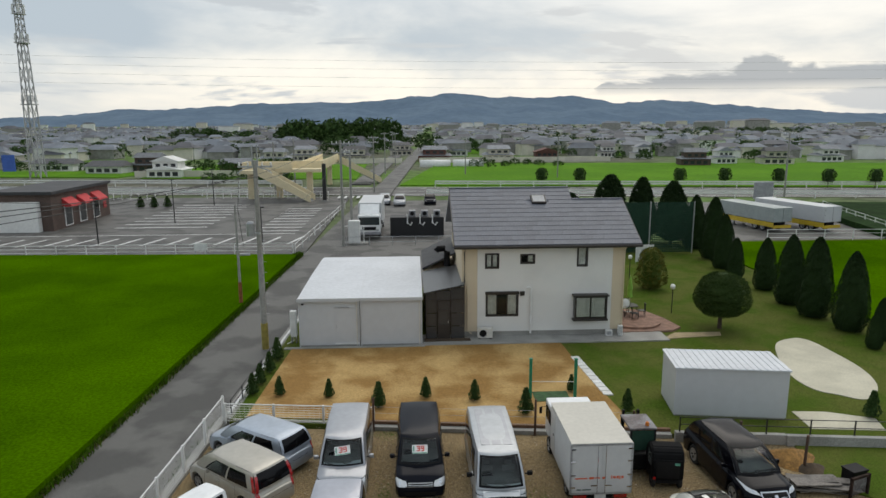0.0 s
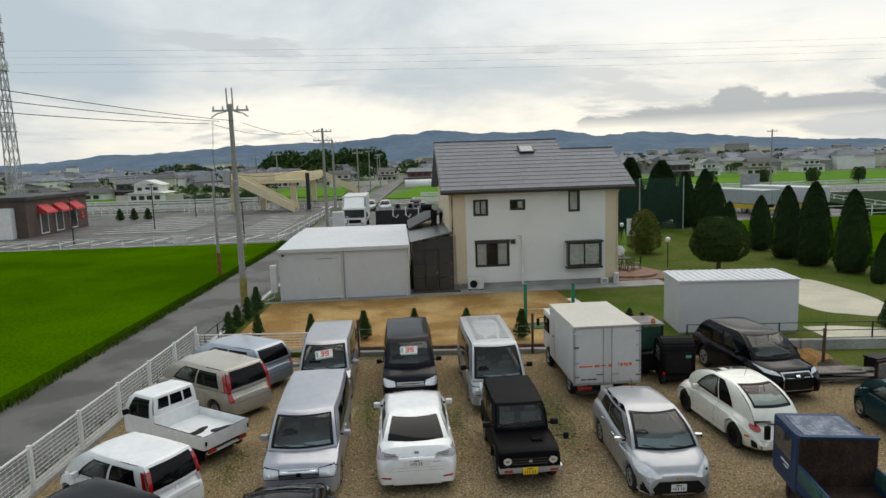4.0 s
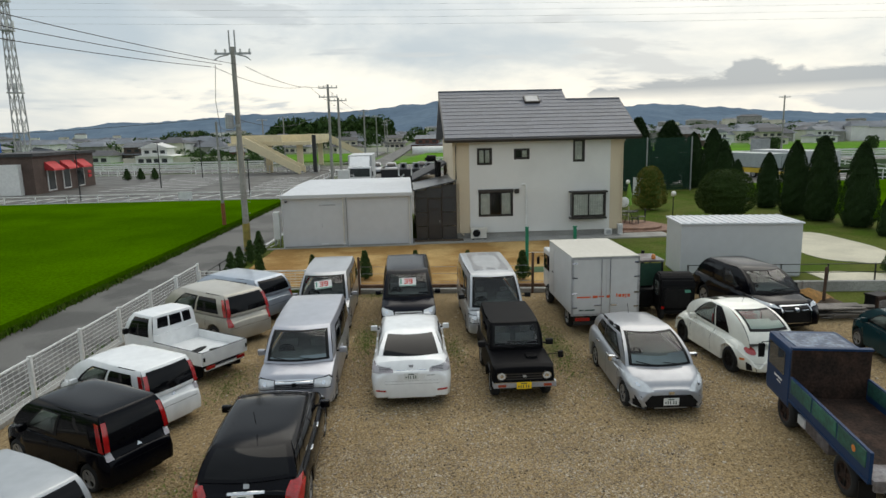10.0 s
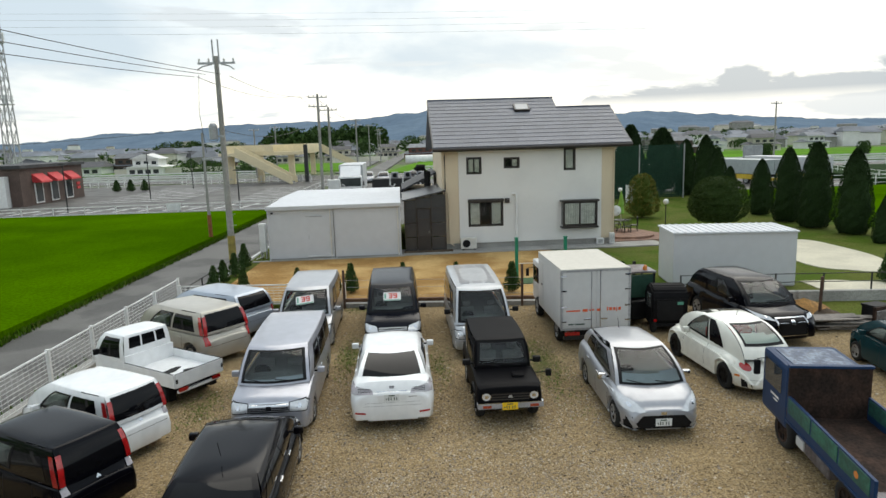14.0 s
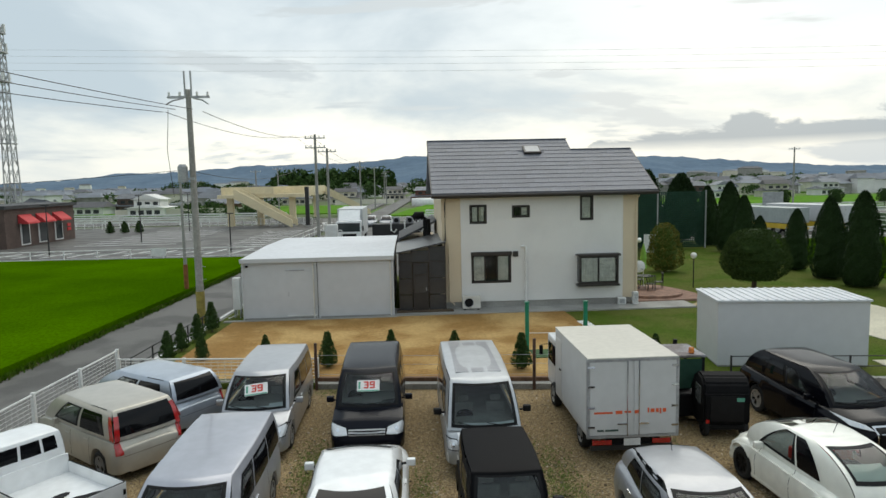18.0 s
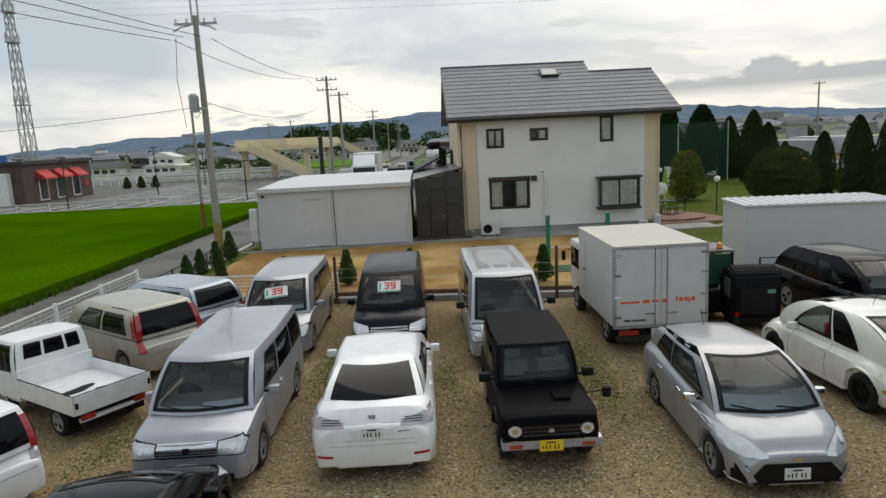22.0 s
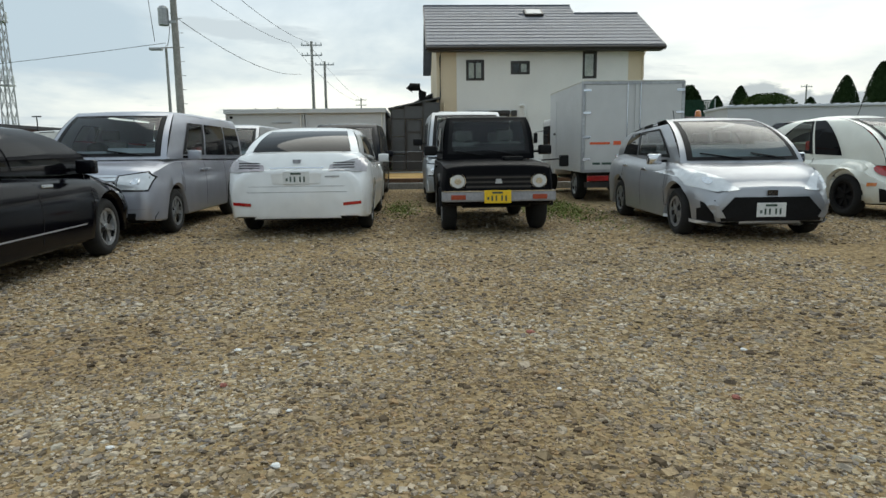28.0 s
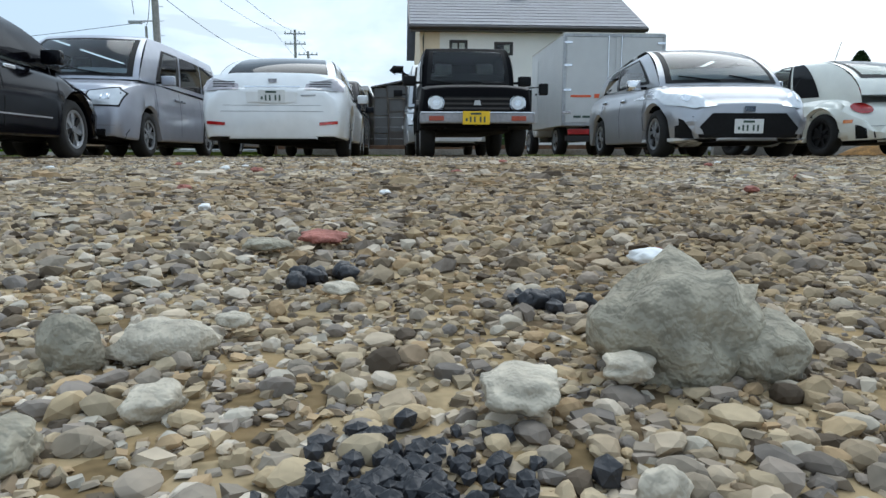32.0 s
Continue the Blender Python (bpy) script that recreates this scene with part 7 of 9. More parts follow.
# restaurant
rest = thing("restaurant", "low brown and white restaurant with red awnings", "restaurant", pose(0.9, -4, -0.3))
part("brick_wing", boxes((-48.0, -41.3, 79.0, 93.0, 0, 4.2)), M_WALL_BROWN, rest)
part("white_wing", boxes((-64, -48.0, 79.6, 92.0, 0, 3.6), (-48.4, -42.5, 78.2, 78.98, 0, 3.4)), M_WALL_WHITE, rest)
part("roof_edge", boxes((-48.3, -41.0, 78.7, 93.3, 4.2, 4.55)), M_ROOF_DARK, rest)
part("roof_edge", boxes((-64.3, -48.3, 79.0, 92.4, 3.6, 3.85)), M_ROOF_GREY, rest)
for k in range(3):
    y = 81.6 + 3.4 * k
    wn_ = part("window", boxes((-41.3, -41.24, y, y + 1.7, 0.25, 2.85)), M_WHITE_PAINT, rest)
    part("pane", boxes((-41.24, -41.2, y + 0.18, y + 1.52, 0.4, 2.7)), M_WINDOW, wn_)
    part("awning", slab([(-41.3, 3.55), (-40.3, 2.75), (-40.25, 2.55), (-41.3, 2.6)], -(y - 0.3), -(y + 2.0)), M_AWNING, rest).matrix_local = Matrix(((1, 0, 0, 0), (0, 0, -1, 0), (0, 1, 0, 0), (0, 0, 0, 1)))
for k in range(5):
    x = -62 + 3.2 * k
    wn_ = part("window", boxes((x, x + 1.6, 79.5, 79.6, 0.9, 2.3)), M_GALV, rest)
    part("pane", boxes((x + 0.12, x + 1.48, 79.46, 79.5, 1.0, 2.2)), M_WINDOW, wn_)
for k, z in enumerate((0.0, 0.5)):
    part("red_sign", boxes((-41.3, -41.22, 91.2, 92.0, 1.2 + z, 1.55 + z)), M_AWNING, rest)
for k in range(3):
    copy_thing(shrub, pose(-39 + 1.9 * k, 95.5, -0.22)).scale = (2.2, 2.2, 1.7)

# lattice mast
M_TOWER = surf("tower_steel", (0.50, 0.50, 0.50), 0.5, 0.3, 0.15, 0.5, 5)
tw = thing("lattice_tower", "tall pale steel lattice tower", "tower", pose(-84, 152, -0.3))
H_T = 41.0
lv = [0, 6, 11, 16, 20.5, 24.5, 28, 31, 33.5, 36, 38.5, H_T]


def leg_at(z, i):
    w_ = 1.15 * (1 - z / H_T) ** 0.9 + 0.75
    sx, sy = ((-1, -1), (1, -1), (1, 1), (-1, 1))[i % 4]
    return Vector((sx * w_ * 0.62, sy * w_ * 0.62, z))


for i in range(4):
    part("leg", tube([leg_at(z, i) for z in lv], 0.17, 6, 0.10), M_TOWER, tw)
for z0, z1 in zip(lv, lv[1:]):
    for i in range(4):
        part("brace", tube([leg_at(z0, i), leg_at(z1, i + 1)], 0.07, 5), M_TOWER, tw)
        part("brace", tube([leg_at(z0, i + 1), leg_at(z1, i)], 0.07, 5), M_TOWER, tw)
for z, w_ in ((16, 1.25), (29, 1.1), (35, 1.0), (39, 0.9)):
    part("platform", boxes((-w_, w_, -w_, w_, z, z + 0.25)), M_TOWER, tw)
    part("platform_rail", boxes((-w_, w_, -w_ - 0.05, -w_ + 0.05, z + 0.95, z + 1.05), (-w_, w_, w_ - 0.05, w_ + 0.05, z + 0.95, z + 1.05)), M_TOWER, tw)
    for k in range(4):
        a = k * math.tau / 4 + 0.5
        part("aerial", boxes((w_ * math.cos(a) - 0.18, w_ * math.cos(a) + 0.18, w_ * math.sin(a) - 0.18, w_ * math.sin(a) + 0.18, z + 0.3, z + 2.1)), M_WHITE_PAINT, tw)

# ---- poles and wires ----
M_POLE = surf("concrete_pole", (0.36, 0.35, 0.32), 0.85, 0, 0.2, 1.0, 12, 0.2)
M_WIRE = surf("cable_black", (0.03, 0.03, 0.03), 0.6)


def utility_pole(x, y, h, r=0.16, arms=1, big=False, label="grey concrete utility pole with cross-arms", base=-0.1):
    p = thing("utility_pole", label, "utility pole", pose(x, y, base), "utility poles")
    part("shaft", tube([(0, 0, 0), (0, 0, h * 0.5), (0, 0, h)], r, 12, r * 0.62), M_POLE, p)
    for k in range(arms):
        z = h - 0.35 - 0.8 * k
        part("cross_arm", boxes((-0.85, 0.85, -0.05, 0.05, z, z + 0.09)), M_GALV, p)
        for dx in (-0.78, -0.35, 0.35, 0.78):
            part("insulator", lathe([(0.035, z + 0.09), (0.06, z + 0.13), (0.035, z + 0.18), (0.06, z + 0.22), (0.02, z + 0.27)], 8, at=(dx, 0, 0)), M_WHITE_PAINT, p)
    if big:
        for dx in (-0.13, 0.13):
            part("top_bracket", boxes((dx - 0.03, dx + 0.03, -0.03, 0.03, h - 0.3, h + 0.75)), M_GALV, p)
        part("transformer", lathe([(0.05, 6.1), (0.2, 6.12), (0.2, 6.75), (0.12, 6.85)], 14, at=(-0.38, -0.1, 0)), M_GALV, p)
        part("transformer_bracket", boxes((-0.4, 0.1, -0.14, -0.06, 6.2, 6.3)), M_GALV, p)
        for s in (-1, 1):
            part("strain_insulator", tube([(s * 0.2, 0, h - 0.35), (s * 0.6, -0.1, h - 0.45), (s * 0.85, -0.2, h - 0.62)], 0.03, 8), M_GALV, p)
        part("street_light", boxes((-0.95, -0.45, -0.35, -0.15, 5.15, 5.25), bevel=0.02), M_GALV, p)
        part("light_arm", tube([(0, 0, 5.3), (-0.6, -0.22, 5.25)], 0.025, 6), M_GALV, p)
        part("down_cable", tube([(-0.85, 0, h - 0.8), (-0.95, -0.1, h - 2.5), (-0.75, -0.2, 5.5)], 0.012, 5), M_WIRE, p)
        part("yellow_guard", tube([(0, 0, 0.1), (0, 0, 1.5)], r + 0.012, 12), surf("yellow_guard", (0.35, 0.28, 0.06), 0.7, 0, 0.3, 4, 30), p)
        for k in range(9):
            part("step_bolt", tube([(0.1, 0, 2.0 + 0.55 * k), (0.30, 0, 2.0 + 0.55 * k)], 0.012, 5), M_GALV, p)
    return p


utility_pole(-7.95, 33.6, 9.9, 0.17, 1, True, "grey concrete utility pole with transformer beside the lane")
p2 = utility_pole(-11.3, 41.9, 6.6, 0.10, 0, False, "slender wooden pole with a rusty base wrap")
part("base_wrap", tube([(0, 0, 0), (0, 0, 1.7)], 0.125, 10), surf("rusty_wrap", (0.30, 0.11, 0.03), 0.8, 0, 0.3, 4, 20), p2)
for x, y, h, n in ((-6.75, 62.1, 10.1, 2), (-6.4, 67.3, 9.2, 1), (-6.6, 112, 9.5, 2), (-6.3, 152, 9.5, 1), (-4.6, 178, 9.0, 1), (-6.0, 205, 9.0, 2), (12, 150, 8.5, 1), (31, 140, 8.5, 1), (-22, 124, 9, 1), (58, 100, 9.9, 1), (-24.5, 118, 8.5, 1)):
    utility_pole(x, y, h, 0.16, n)
for x, y, h in ((-31.6, 66.4, 4.6), (-28.8, 80, 5.2), (-29.2, 97.4, 5.2), (-15.4, 66.5, 3.5)):
    lp = thing("car_park_lamp", "thin dark lamp post in the car park", "lamp post", pose(x, y, -0.22), "car park lamps")
    part("post", tube([(0, 0, 0), (0, 0, h)], 0.07, 8, 0.05), M_IRON, lp)
    part("head", boxes((-0.35, 0.35, -0.12, 0.12, h, h + 0.1), bevel=0.02), M_IRON, lp)
bp = thing("sign_pole", "tall black square sign pole at the corner", "pole", pose(-13.6, 101.5, -0.3))
part("post", boxes((-0.28, 0.28, -0.28, 0.28, 0, 5.8), bevel=0.03), M_IRON, bp)
part("foot", boxes((-0.5, 0.5, -0.5, 0.5, 0, 0.25)), M_CONCRETE, bp)


def cable(a, b, sag, r=0.012):
    a, b = Vector(a), Vector(b)
    pts = []
    for k in range(13):
        t = k / 12
        p = a.lerp(b, t)
        p.z -= sag * 4 * t * (1 - t)
        pts.append(p)
    return tube(pts, r, 5)


for k, (a, b, s) in enumerate((((-9.00, 33.6, 8.9), (-17.0, 2, 9.6), 0.5), ((-8.50, 33.6, 9.0), (-16.4, 2, 9.9), 0.4), ((-7.80, 33.6, 9.0), (-15.8, 2, 10.4), 0.4), ((-8.90, 33.6, 8.9), (-8.55, 62.1, 9.9), 0.5), ((-7.40, 33.6, 8.9), (-6.95, 62.1, 9.9), 0.5), ((-8.10, 33.6, 6.5), (-7.75, 62.1, 7.4), 0.7), ((-8.45, 62.1, 9.9), (-7.3, 112, 9.0), 0.8), ((-7.05, 62.1, 9.9), (-5.9, 112, 9.0), 0.8), ((-8.15, 33.6, 6.0), (-11.3, 41.9, 6.6), 0.3), ((-11.3, 41.9, 6.7), (-60, 60, 6.5), 0.6))):
    tagged(part("overhead_cable", cable(a, b, s, 0.014), M_WIRE), "black overhead cable slung between poles", "cable", "overhead cables")
for k in range(4):
    tagged(part("power_line", cable((-90, 60 + 2 * k, 17.0 + 0.9 * k), (130, 56 + 2 * k, 16.2 + 0.9 * k), 2.2, 0.007), M_GALV), "thin high power line across the sky", "cable", "power lines")

utility_pole(-60, 60, 7.0, 0.14, 0)
utility_pole(-16.4, 2, 10.6, 0.17, 2)
for x, y in ((-90, 63), (130, 59)):
    utility_pole(x, y, 20.5, 0.3, 4, False, "tall steel power pole", -0.4)

# ---- works yard vehicles and tanks ----
def box_lorry(m, label, L=7.0, W=2.2, H=3.3, cabc=None, body_mat=None, extra=True):
    t = thing("lorry", label, "truck", m)
    cb = boxes((-W / 2 + 0.05, W / 2 - 0.05, L / 2 - 1.7, L / 2, 0.5, 2.45), bevel=0.09)
    part("cab", cb, cabc or P_WHITE, t)
    part("windscreen", boxes((-W / 2 + 0.16, W / 2 - 0.16, L / 2 - 0.005, L / 2 + 0.012, 1.45, 2.25), bevel=0.004), M_GLASS, t)
    part("cargo_box", boxes((-W / 2, W / 2, -L / 2, L / 2 - 1.85, 0.85, H), bevel=0.03), body_mat or M_WHITE_METAL, t)
    if extra:
        part("wind_deflector", slab([(L / 2 - 1.7, 2.44), (L / 2 - 0.6, 2.46), (L / 2 - 1.65, H - 0.1)], -W / 2 + 0.2, W / 2 - 0.2), P_WHITE, t).matrix_local = Matrix(((0, 0, 1, 0), (1, 0, 0, 0), (0, 1, 0, 0), (0, 0, 0, 1)))
    part("grille", boxes((-0.7, 0.7, L / 2, L / 2 + 0.015, 0.9, 1.25)), M_BLACK, t)
    part("bumper", boxes((-W / 2 + 0.05, W / 2 - 0.05, L / 2 - 0.1, L / 2 + 0.05, 0.45, 0.75), bevel=0.03), M_BUMPER_GREY, t)
    for s in (-1, 1):
        part("headlight", boxes((s * 0.8 - 0.16, s * 0.8 + 0.16, L / 2 + 0.0, L / 2 + 0.03, 0.8, 1.0), bevel=0.01), M_LAMP, t)
        for y in (L / 2 - 1.0, -L / 2 + 1.5):
            wheel(t, s * (W / 2 - 0.18), y, 0.42, s, M_GALV, 0.26)
        part("wing_mirror", boxes((s * (W / 2 + 0.12) - 0.06, s * (W / 2 + 0.12) + 0.06, L / 2 - 0.1, L / 2, 1.5, 1.95), bevel=0.02), M_BLACK, t)
    part("chassis", boxes((-0.5, 0.5, -L / 2, L / 2 - 0.3, 0.45, 0.85)), M_BLACK, t)
    return t





# ---- works yard, trailers and far vehicles ----
box_lorry(pose(-4.6, 71.5, -0.1, 0, 0, 180), "white lorry with a tall roof fairing in the works yard", 9.5, 2.4, 3.5)
tank = thing("black_tank", "long black tank with pipes in the works yard", "tank", pose(0.4, 69.2, -0.1))
part("shell", boxes((-2.9, 2.7, -1.1, 1.1, 0, 2.0), bevel=0.06), surf("black_sheet", (0.014, 0.014, 0.016), 0.6, 0, 0.2, 2, 12), tank)
for k in range(3):
    x = -0.6 + 1.3 * k
    part("pump", boxes((x - 0.35, x + 0.35, -0.4, 0.4, 2.0, 2.6), bevel=0.03), M_BUMPER_GREY, tank)
    part("pipe", tube([(x - 0.5, -1.15, 2.3), (x - 0.5, -1.25, 1.4), (x - 0.2, -1.25, 1.2), (x, -1.25, 1.5)], 0.09, 8), M_WHITE_PAINT, tank)
    part("pump_fan", lathe([(0.22, -0.42), (0.22, -0.44), (0.03, -0.45)], 16, "y", at=(x, 0, 2.3)), M_BLACK, tank)
mc = thing("filter_machine", "white upright machine with pipework by the yard gate", "machine", pose(-5.9, 64.3, -0.1))
part("cabinet", boxes((-0.55, 0.55, -0.4, 0.4, 0.1, 2.3), bevel=0.04), M_WHITE_PAINT, mc)
part("plinth", boxes((-1.2, 1.3, -0.6, 0.6, 0, 0.12)), M_CONCRETE, mc)
for s in (-1, 1):
    part("frame_post", tube([(s * 0.95, -0.3, 0.1), (s * 0.95, -0.3, 1.8)], 0.04, 6), M_WHITE_PAINT, mc)
part("frame_rail", tube([(-0.95, -0.3, 1.8), (0.95, -0.3, 1.8)], 0.04, 6), M_WHITE_PAINT, mc)


def far_car(m, label, colour):
    t = thing("parked_car", label, "car", m, "far parked cars")
    b = hull(4.3, 1.7, [(-2.15, 0.8), (-2.0, 0.95), (1.0, 0.92), (2.0, 0.75), (2.15, 0.6)], (-1.25, 1.35), 0.31)
    k = Cabin((-1.9, 1.2), (-1.3, 0.3), (0.94, 0.9), (1.43, 1.43), (0.76, 0.76), (0.6, 0.6))
    part("body", b, colour, t, smooth=True)
    b2 = bmesh.new()
    k.shell(b2)
    part("cabin", b2, colour, t, smooth=True)
    k.pane("windscreen", "front", 0.05, 0.95, 0.06, 0.92, M_TINT, t)
    k.pane("rear_window", "rear", 0.07, 0.93, 0.1, 0.9, M_TINT, t)
    for side in ("left", "right"):
        k.pane("side_window", side, 0.12, 0.84, 0.1, 0.86, M_TINT, t, 0.03, -0.08)
    for s in (-1, 1):
        for wy in (-1.25, 1.35):
            wheel(t, s * 0.74, wy, 0.31, s, spokes=5)
        part("headlight", boxes((s * 0.6 - 0.14, s * 0.6 + 0.14, 2.12, 2.2, 0.58, 0.72), bevel=0.02), M_LAMP, t)
    return t


fc = far_car(pose(-2.0, 95.0, -0.1, 0, 0, 180), "silver car parked in the works yard", P_SILVER)
far_car(pose(2.4, 96.0, -0.1, 0, 0, 180), "dark car parked in the works yard", P_DARK)
copy_thing(fc, pose(-4.2, 96.3, -0.1, 0, 0, 180))


def trailer(m, label, L, H, mat_):
    t = thing("lorry_trailer", label, "trailer", m, "lorry trailers")
    part("box", boxes((-1.2, 1.2, -L / 2, L / 2, 1.1, H), bevel=0.03), mat_, t)
    part("underride_bar", boxes((-1.15, 1.15, -L / 2 - 0.05, -L / 2 + 0.1, 0.45, 0.75)), surf("trailer_yellow", (0.65, 0.45, 0.03), 0.6), t)
    part("side_guard", boxes((-1.2, -1.14, -L / 2, L / 2, 0.55, 1.05)), bpy.data.materials["trailer_yellow"], t)
    part("chassis", boxes((-0.5, 0.5, -L / 2 + 0.2, L / 2 - 0.2, 0.7, 1.1)), M_BLACK, t)
    for s in (-1, 1):
        for y in (-L / 2 + 1.6, -L / 2 + 2.7):
            wheel(t, s * 0.98, y, 0.45, s, M_GALV, 0.28)
        part("landing_leg", boxes((s * 0.7 - 0.08, s * 0.7 + 0.08, L / 2 - 2.2, L / 2 - 2.0, 0, 1.1)), M_GALV, t)
        for z in (1.3, 1.8, 2.3):
            part("door_hinge", boxes((s * 1.12 - 0.06, s * 1.12 + 0.06, -L / 2 - 0.03, -L / 2, z, z + 0.1)), M_GALV, t)
    part("door_seam", boxes((-0.012, 0.012, -L / 2 - 0.012, -L / 2, 1.15, H - 0.05)), M_BLACK, t)
    return t


trailer(pose(38.0, 71.5, -0.05, 0, 0, 14), "grey-green lorry trailer with yellow underride bar", 8.5, 2.6, surf("grey_green_panel", (0.36, 0.40, 0.39), 0.5, 0, 0.1, 1, 6))
trailer(pose(42.8, 71.5, -0.05, 0, 0, 17), "white lorry trailer with yellow side guard", 9.5, 2.75, M_WHITE_METAL)
rs = thing("road_sign", "grey blank road sign seen from behind", "road sign", pose(45.8, 84, -0.3))
part("panel", boxes((-1.3, 1.3, -0.04, 0.04, 1.8, 4.0), bevel=0.02), M_GALV, rs)
for x in (-0.8, 0.8):
    part("post", tube([(x, 0.06, 0), (x, 0.06, 3.9)], 0.06, 8), M_GALV, rs)
adv = thing("advert_sign", "red and blue roadside sign boards on a post", "sign", pose(-86.5, 142, -0.3))
part("post", tube([(0, 0, 0), (0, 0, 8.5)], 0.15, 8), M_GALV, adv)
part("red_board", boxes((-2.8, -0.6, -0.1, 0.1, 5.2, 8.8)), surf("sign_orange_red", (0.75, 0.12, 0.04), 0.6), adv)
part("white_board", boxes((-2.8, -0.6, -0.1, 0.1, 3.2, 5.0)), M_WHITE_PAINT, adv)
part("blue_board", boxes((1.0, 3.6, -0.1, 0.1, 2.2, 5.6)), surf("sign_blue", (0.05, 0.14, 0.5), 0.6), adv)

# ---- houses and fields beyond the road ----
def gable(bm, x0, x1, y0, y1, z0, h, over, along, hip=0.0, mat_index=1):
    if along == "x":
        ym = (y0 + y1) / 2
        a = [(x0 - over, y0 - over, z0), (x1 + over, y0 - over, z0), (x1 + over, y1 + over, z0), (x0 - over, y1 + over, z0), (x0 - over + hip, ym, z0 + h), (x1 + over - hip, ym, z0 + h)]
        fs = ((0, 1, 5, 4), (2, 3, 4, 5), (3, 0, 4), (1, 2, 5), (3, 2, 1, 0))
    else:
        xm = (x0 + x1) / 2
        a = [(x0 - over, y0 - over, z0), (x1 + over, y0 - over, z0), (x1 + over, y1 + over, z0), (x0 - over, y1 + over, z0), (xm, y0 - over + hip, z0 + h), (xm, y1 + over - hip, z0 + h)]
        fs = ((3, 0, 4, 5), (1, 2, 5, 4), (0, 1, 4), (2, 3, 5), (3, 2, 1, 0))
    v = [bm.verts.new(p) for p in a]
    for f in fs:
        bm.faces.new([v[i] for i in f]).material_index = mat_index
    return bm


def far_house(x, y, w, d, wall, roof, label, along="x", hip=1.5, storeys=2, rz=0):
    t = thing("far_house", label, "house", pose(x, y, -0.3, 0, 0, rz) @ Matrix.Scale(0.6, 4), "houses beyond the road")
    h1 = 3.0
    part("wall", boxes((-w / 2, w / 2, -d / 2, d / 2, 0, h1)), wall, t)
    part("roof", gable(bmesh.new(), -w / 2, w / 2, -d / 2, d / 2, h1, 1.3 if storeys == 2 else 2.2, 0.9, along, hip, 0), roof, t)
    top = h1
    if storeys == 2:
        part("upper_wall", boxes((-w * 0.36, w * 0.36, -d * 0.36, d * 0.36, h1, h1 + 3.0)), wall, t)
        part("upper_roof", gable(bmesh.new(), -w * 0.36, w * 0.36, -d * 0.36, d * 0.36, h1 + 3.0, 1.9, 0.9, along, hip * 0.6, 0), roof, t)
        for k in range(3):
            xx = -w * 0.27 + w * 0.22 * k
            o = part("window", boxes((xx, xx + w * 0.13, -d * 0.36 - 0.05, -d * 0.36, h1 + 1.0, h1 + 2.2)), M_DARKTRIM, t)
            part("pane", boxes((xx + 0.12, xx + w * 0.13 - 0.12, -d * 0.36 - 0.07, -d * 0.36 - 0.05, h1 + 1.1, h1 + 2.1)), M_WINDOW, o)
    for k in range(4):
        xx = -w * 0.42 + w * 0.22 * k
        o = part("window", boxes((xx, xx + w * 0.15, -d / 2 - 0.05, -d / 2, 0.7, 2.2)), M_DARKTRIM, t)
        part("pane", boxes((xx + 0.12, xx + w * 0.15 - 0.12, -d / 2 - 0.07, -d / 2 - 0.05, 0.8, 2.1)), M_WINDOW, o)
    return t


rngh = random.Random(7)
for x, y, w, d, wl_, rf_, al, st_ in ((-55, 152, 13, 10, M_WALL_WHITE, M_WALL_WHITE, "y", 2), (-34, 214, 14, 10, M_WALL_CREAM, M_ROOF_GREY, "x", 2), (-18, 208, 15, 11, M_WALL_CREAM, M_ROOF_DARK, "x", 2), (7, 206, 16, 11, M_WALL_RED, M_ROOF_GREY, "x", 2), (27, 208, 15, 10, M_WALL_CREAM, M_ROOF_GREY, "x", 2), (46, 226, 13, 10, M_WALL_RED, M_WALL_RED, "y", 1),
                                       (66, 222, 9, 9, M_WALL_WHITE, M_ROOF_DARK, "x", 2), (75, 214, 10, 9, M_WALL_WHITE, M_ROOF_GREY, "y", 2), (77, 178, 13, 9, M_WALL_BROWN, M_ROOF_GREY, "x", 2), (88, 184, 10, 9, M_WALL_WHITE, M_ROOF_GREY, "y", 2), (101, 180, 14, 9, M_WALL_CREAM, M_ROOF_DARK, "x", 2), (-74, 165, 15, 9, M_WALL_WHITE, M_ROOF_DARK, "x", 1),
                                       (-66, 170, 14, 10, M_WALL_BROWN, M_ROOF_GREY, "x", 2), (-45, 172, 13, 9, M_WALL_RED, M_ROOF_GREY, "x", 1), (-40, 196, 13, 9, M_WALL_CREAM, M_ROOF_GREY, "x", 2), (-92, 176, 18, 9, M_WALL_WHITE, M_ROOF_DARK, "x", 1), (-110, 185, 16, 10, M_WALL_CREAM, M_ROOF_GREY, "y", 2), (122, 190, 13, 9, M_WALL_WHITE, M_ROOF_GREY, "x", 2), (138, 206, 13, 9, M_WALL_CREAM, M_ROOF_DARK, "x", 2), (16, 240, 13, 10, M_WALL_WHITE, M_ROOF_GREY, "y", 2), (-4, 245, 13, 10, M_WALL_CREAM, M_ROOF_DARK, "x", 2), (-50, 232, 13, 10, M_WALL_CREAM, M_ROOF_DARK, "x", 2)):
    far_house(x, y, w, d, wl_, rf_, "two-storey house with tiled roof" if st_ == 2 else "single-storey house with tiled roof", al, 0.0 if rf_ in (M_WALL_WHITE, M_WALL_RED) else 1.4, st_, rngh.uniform(-8, 8))
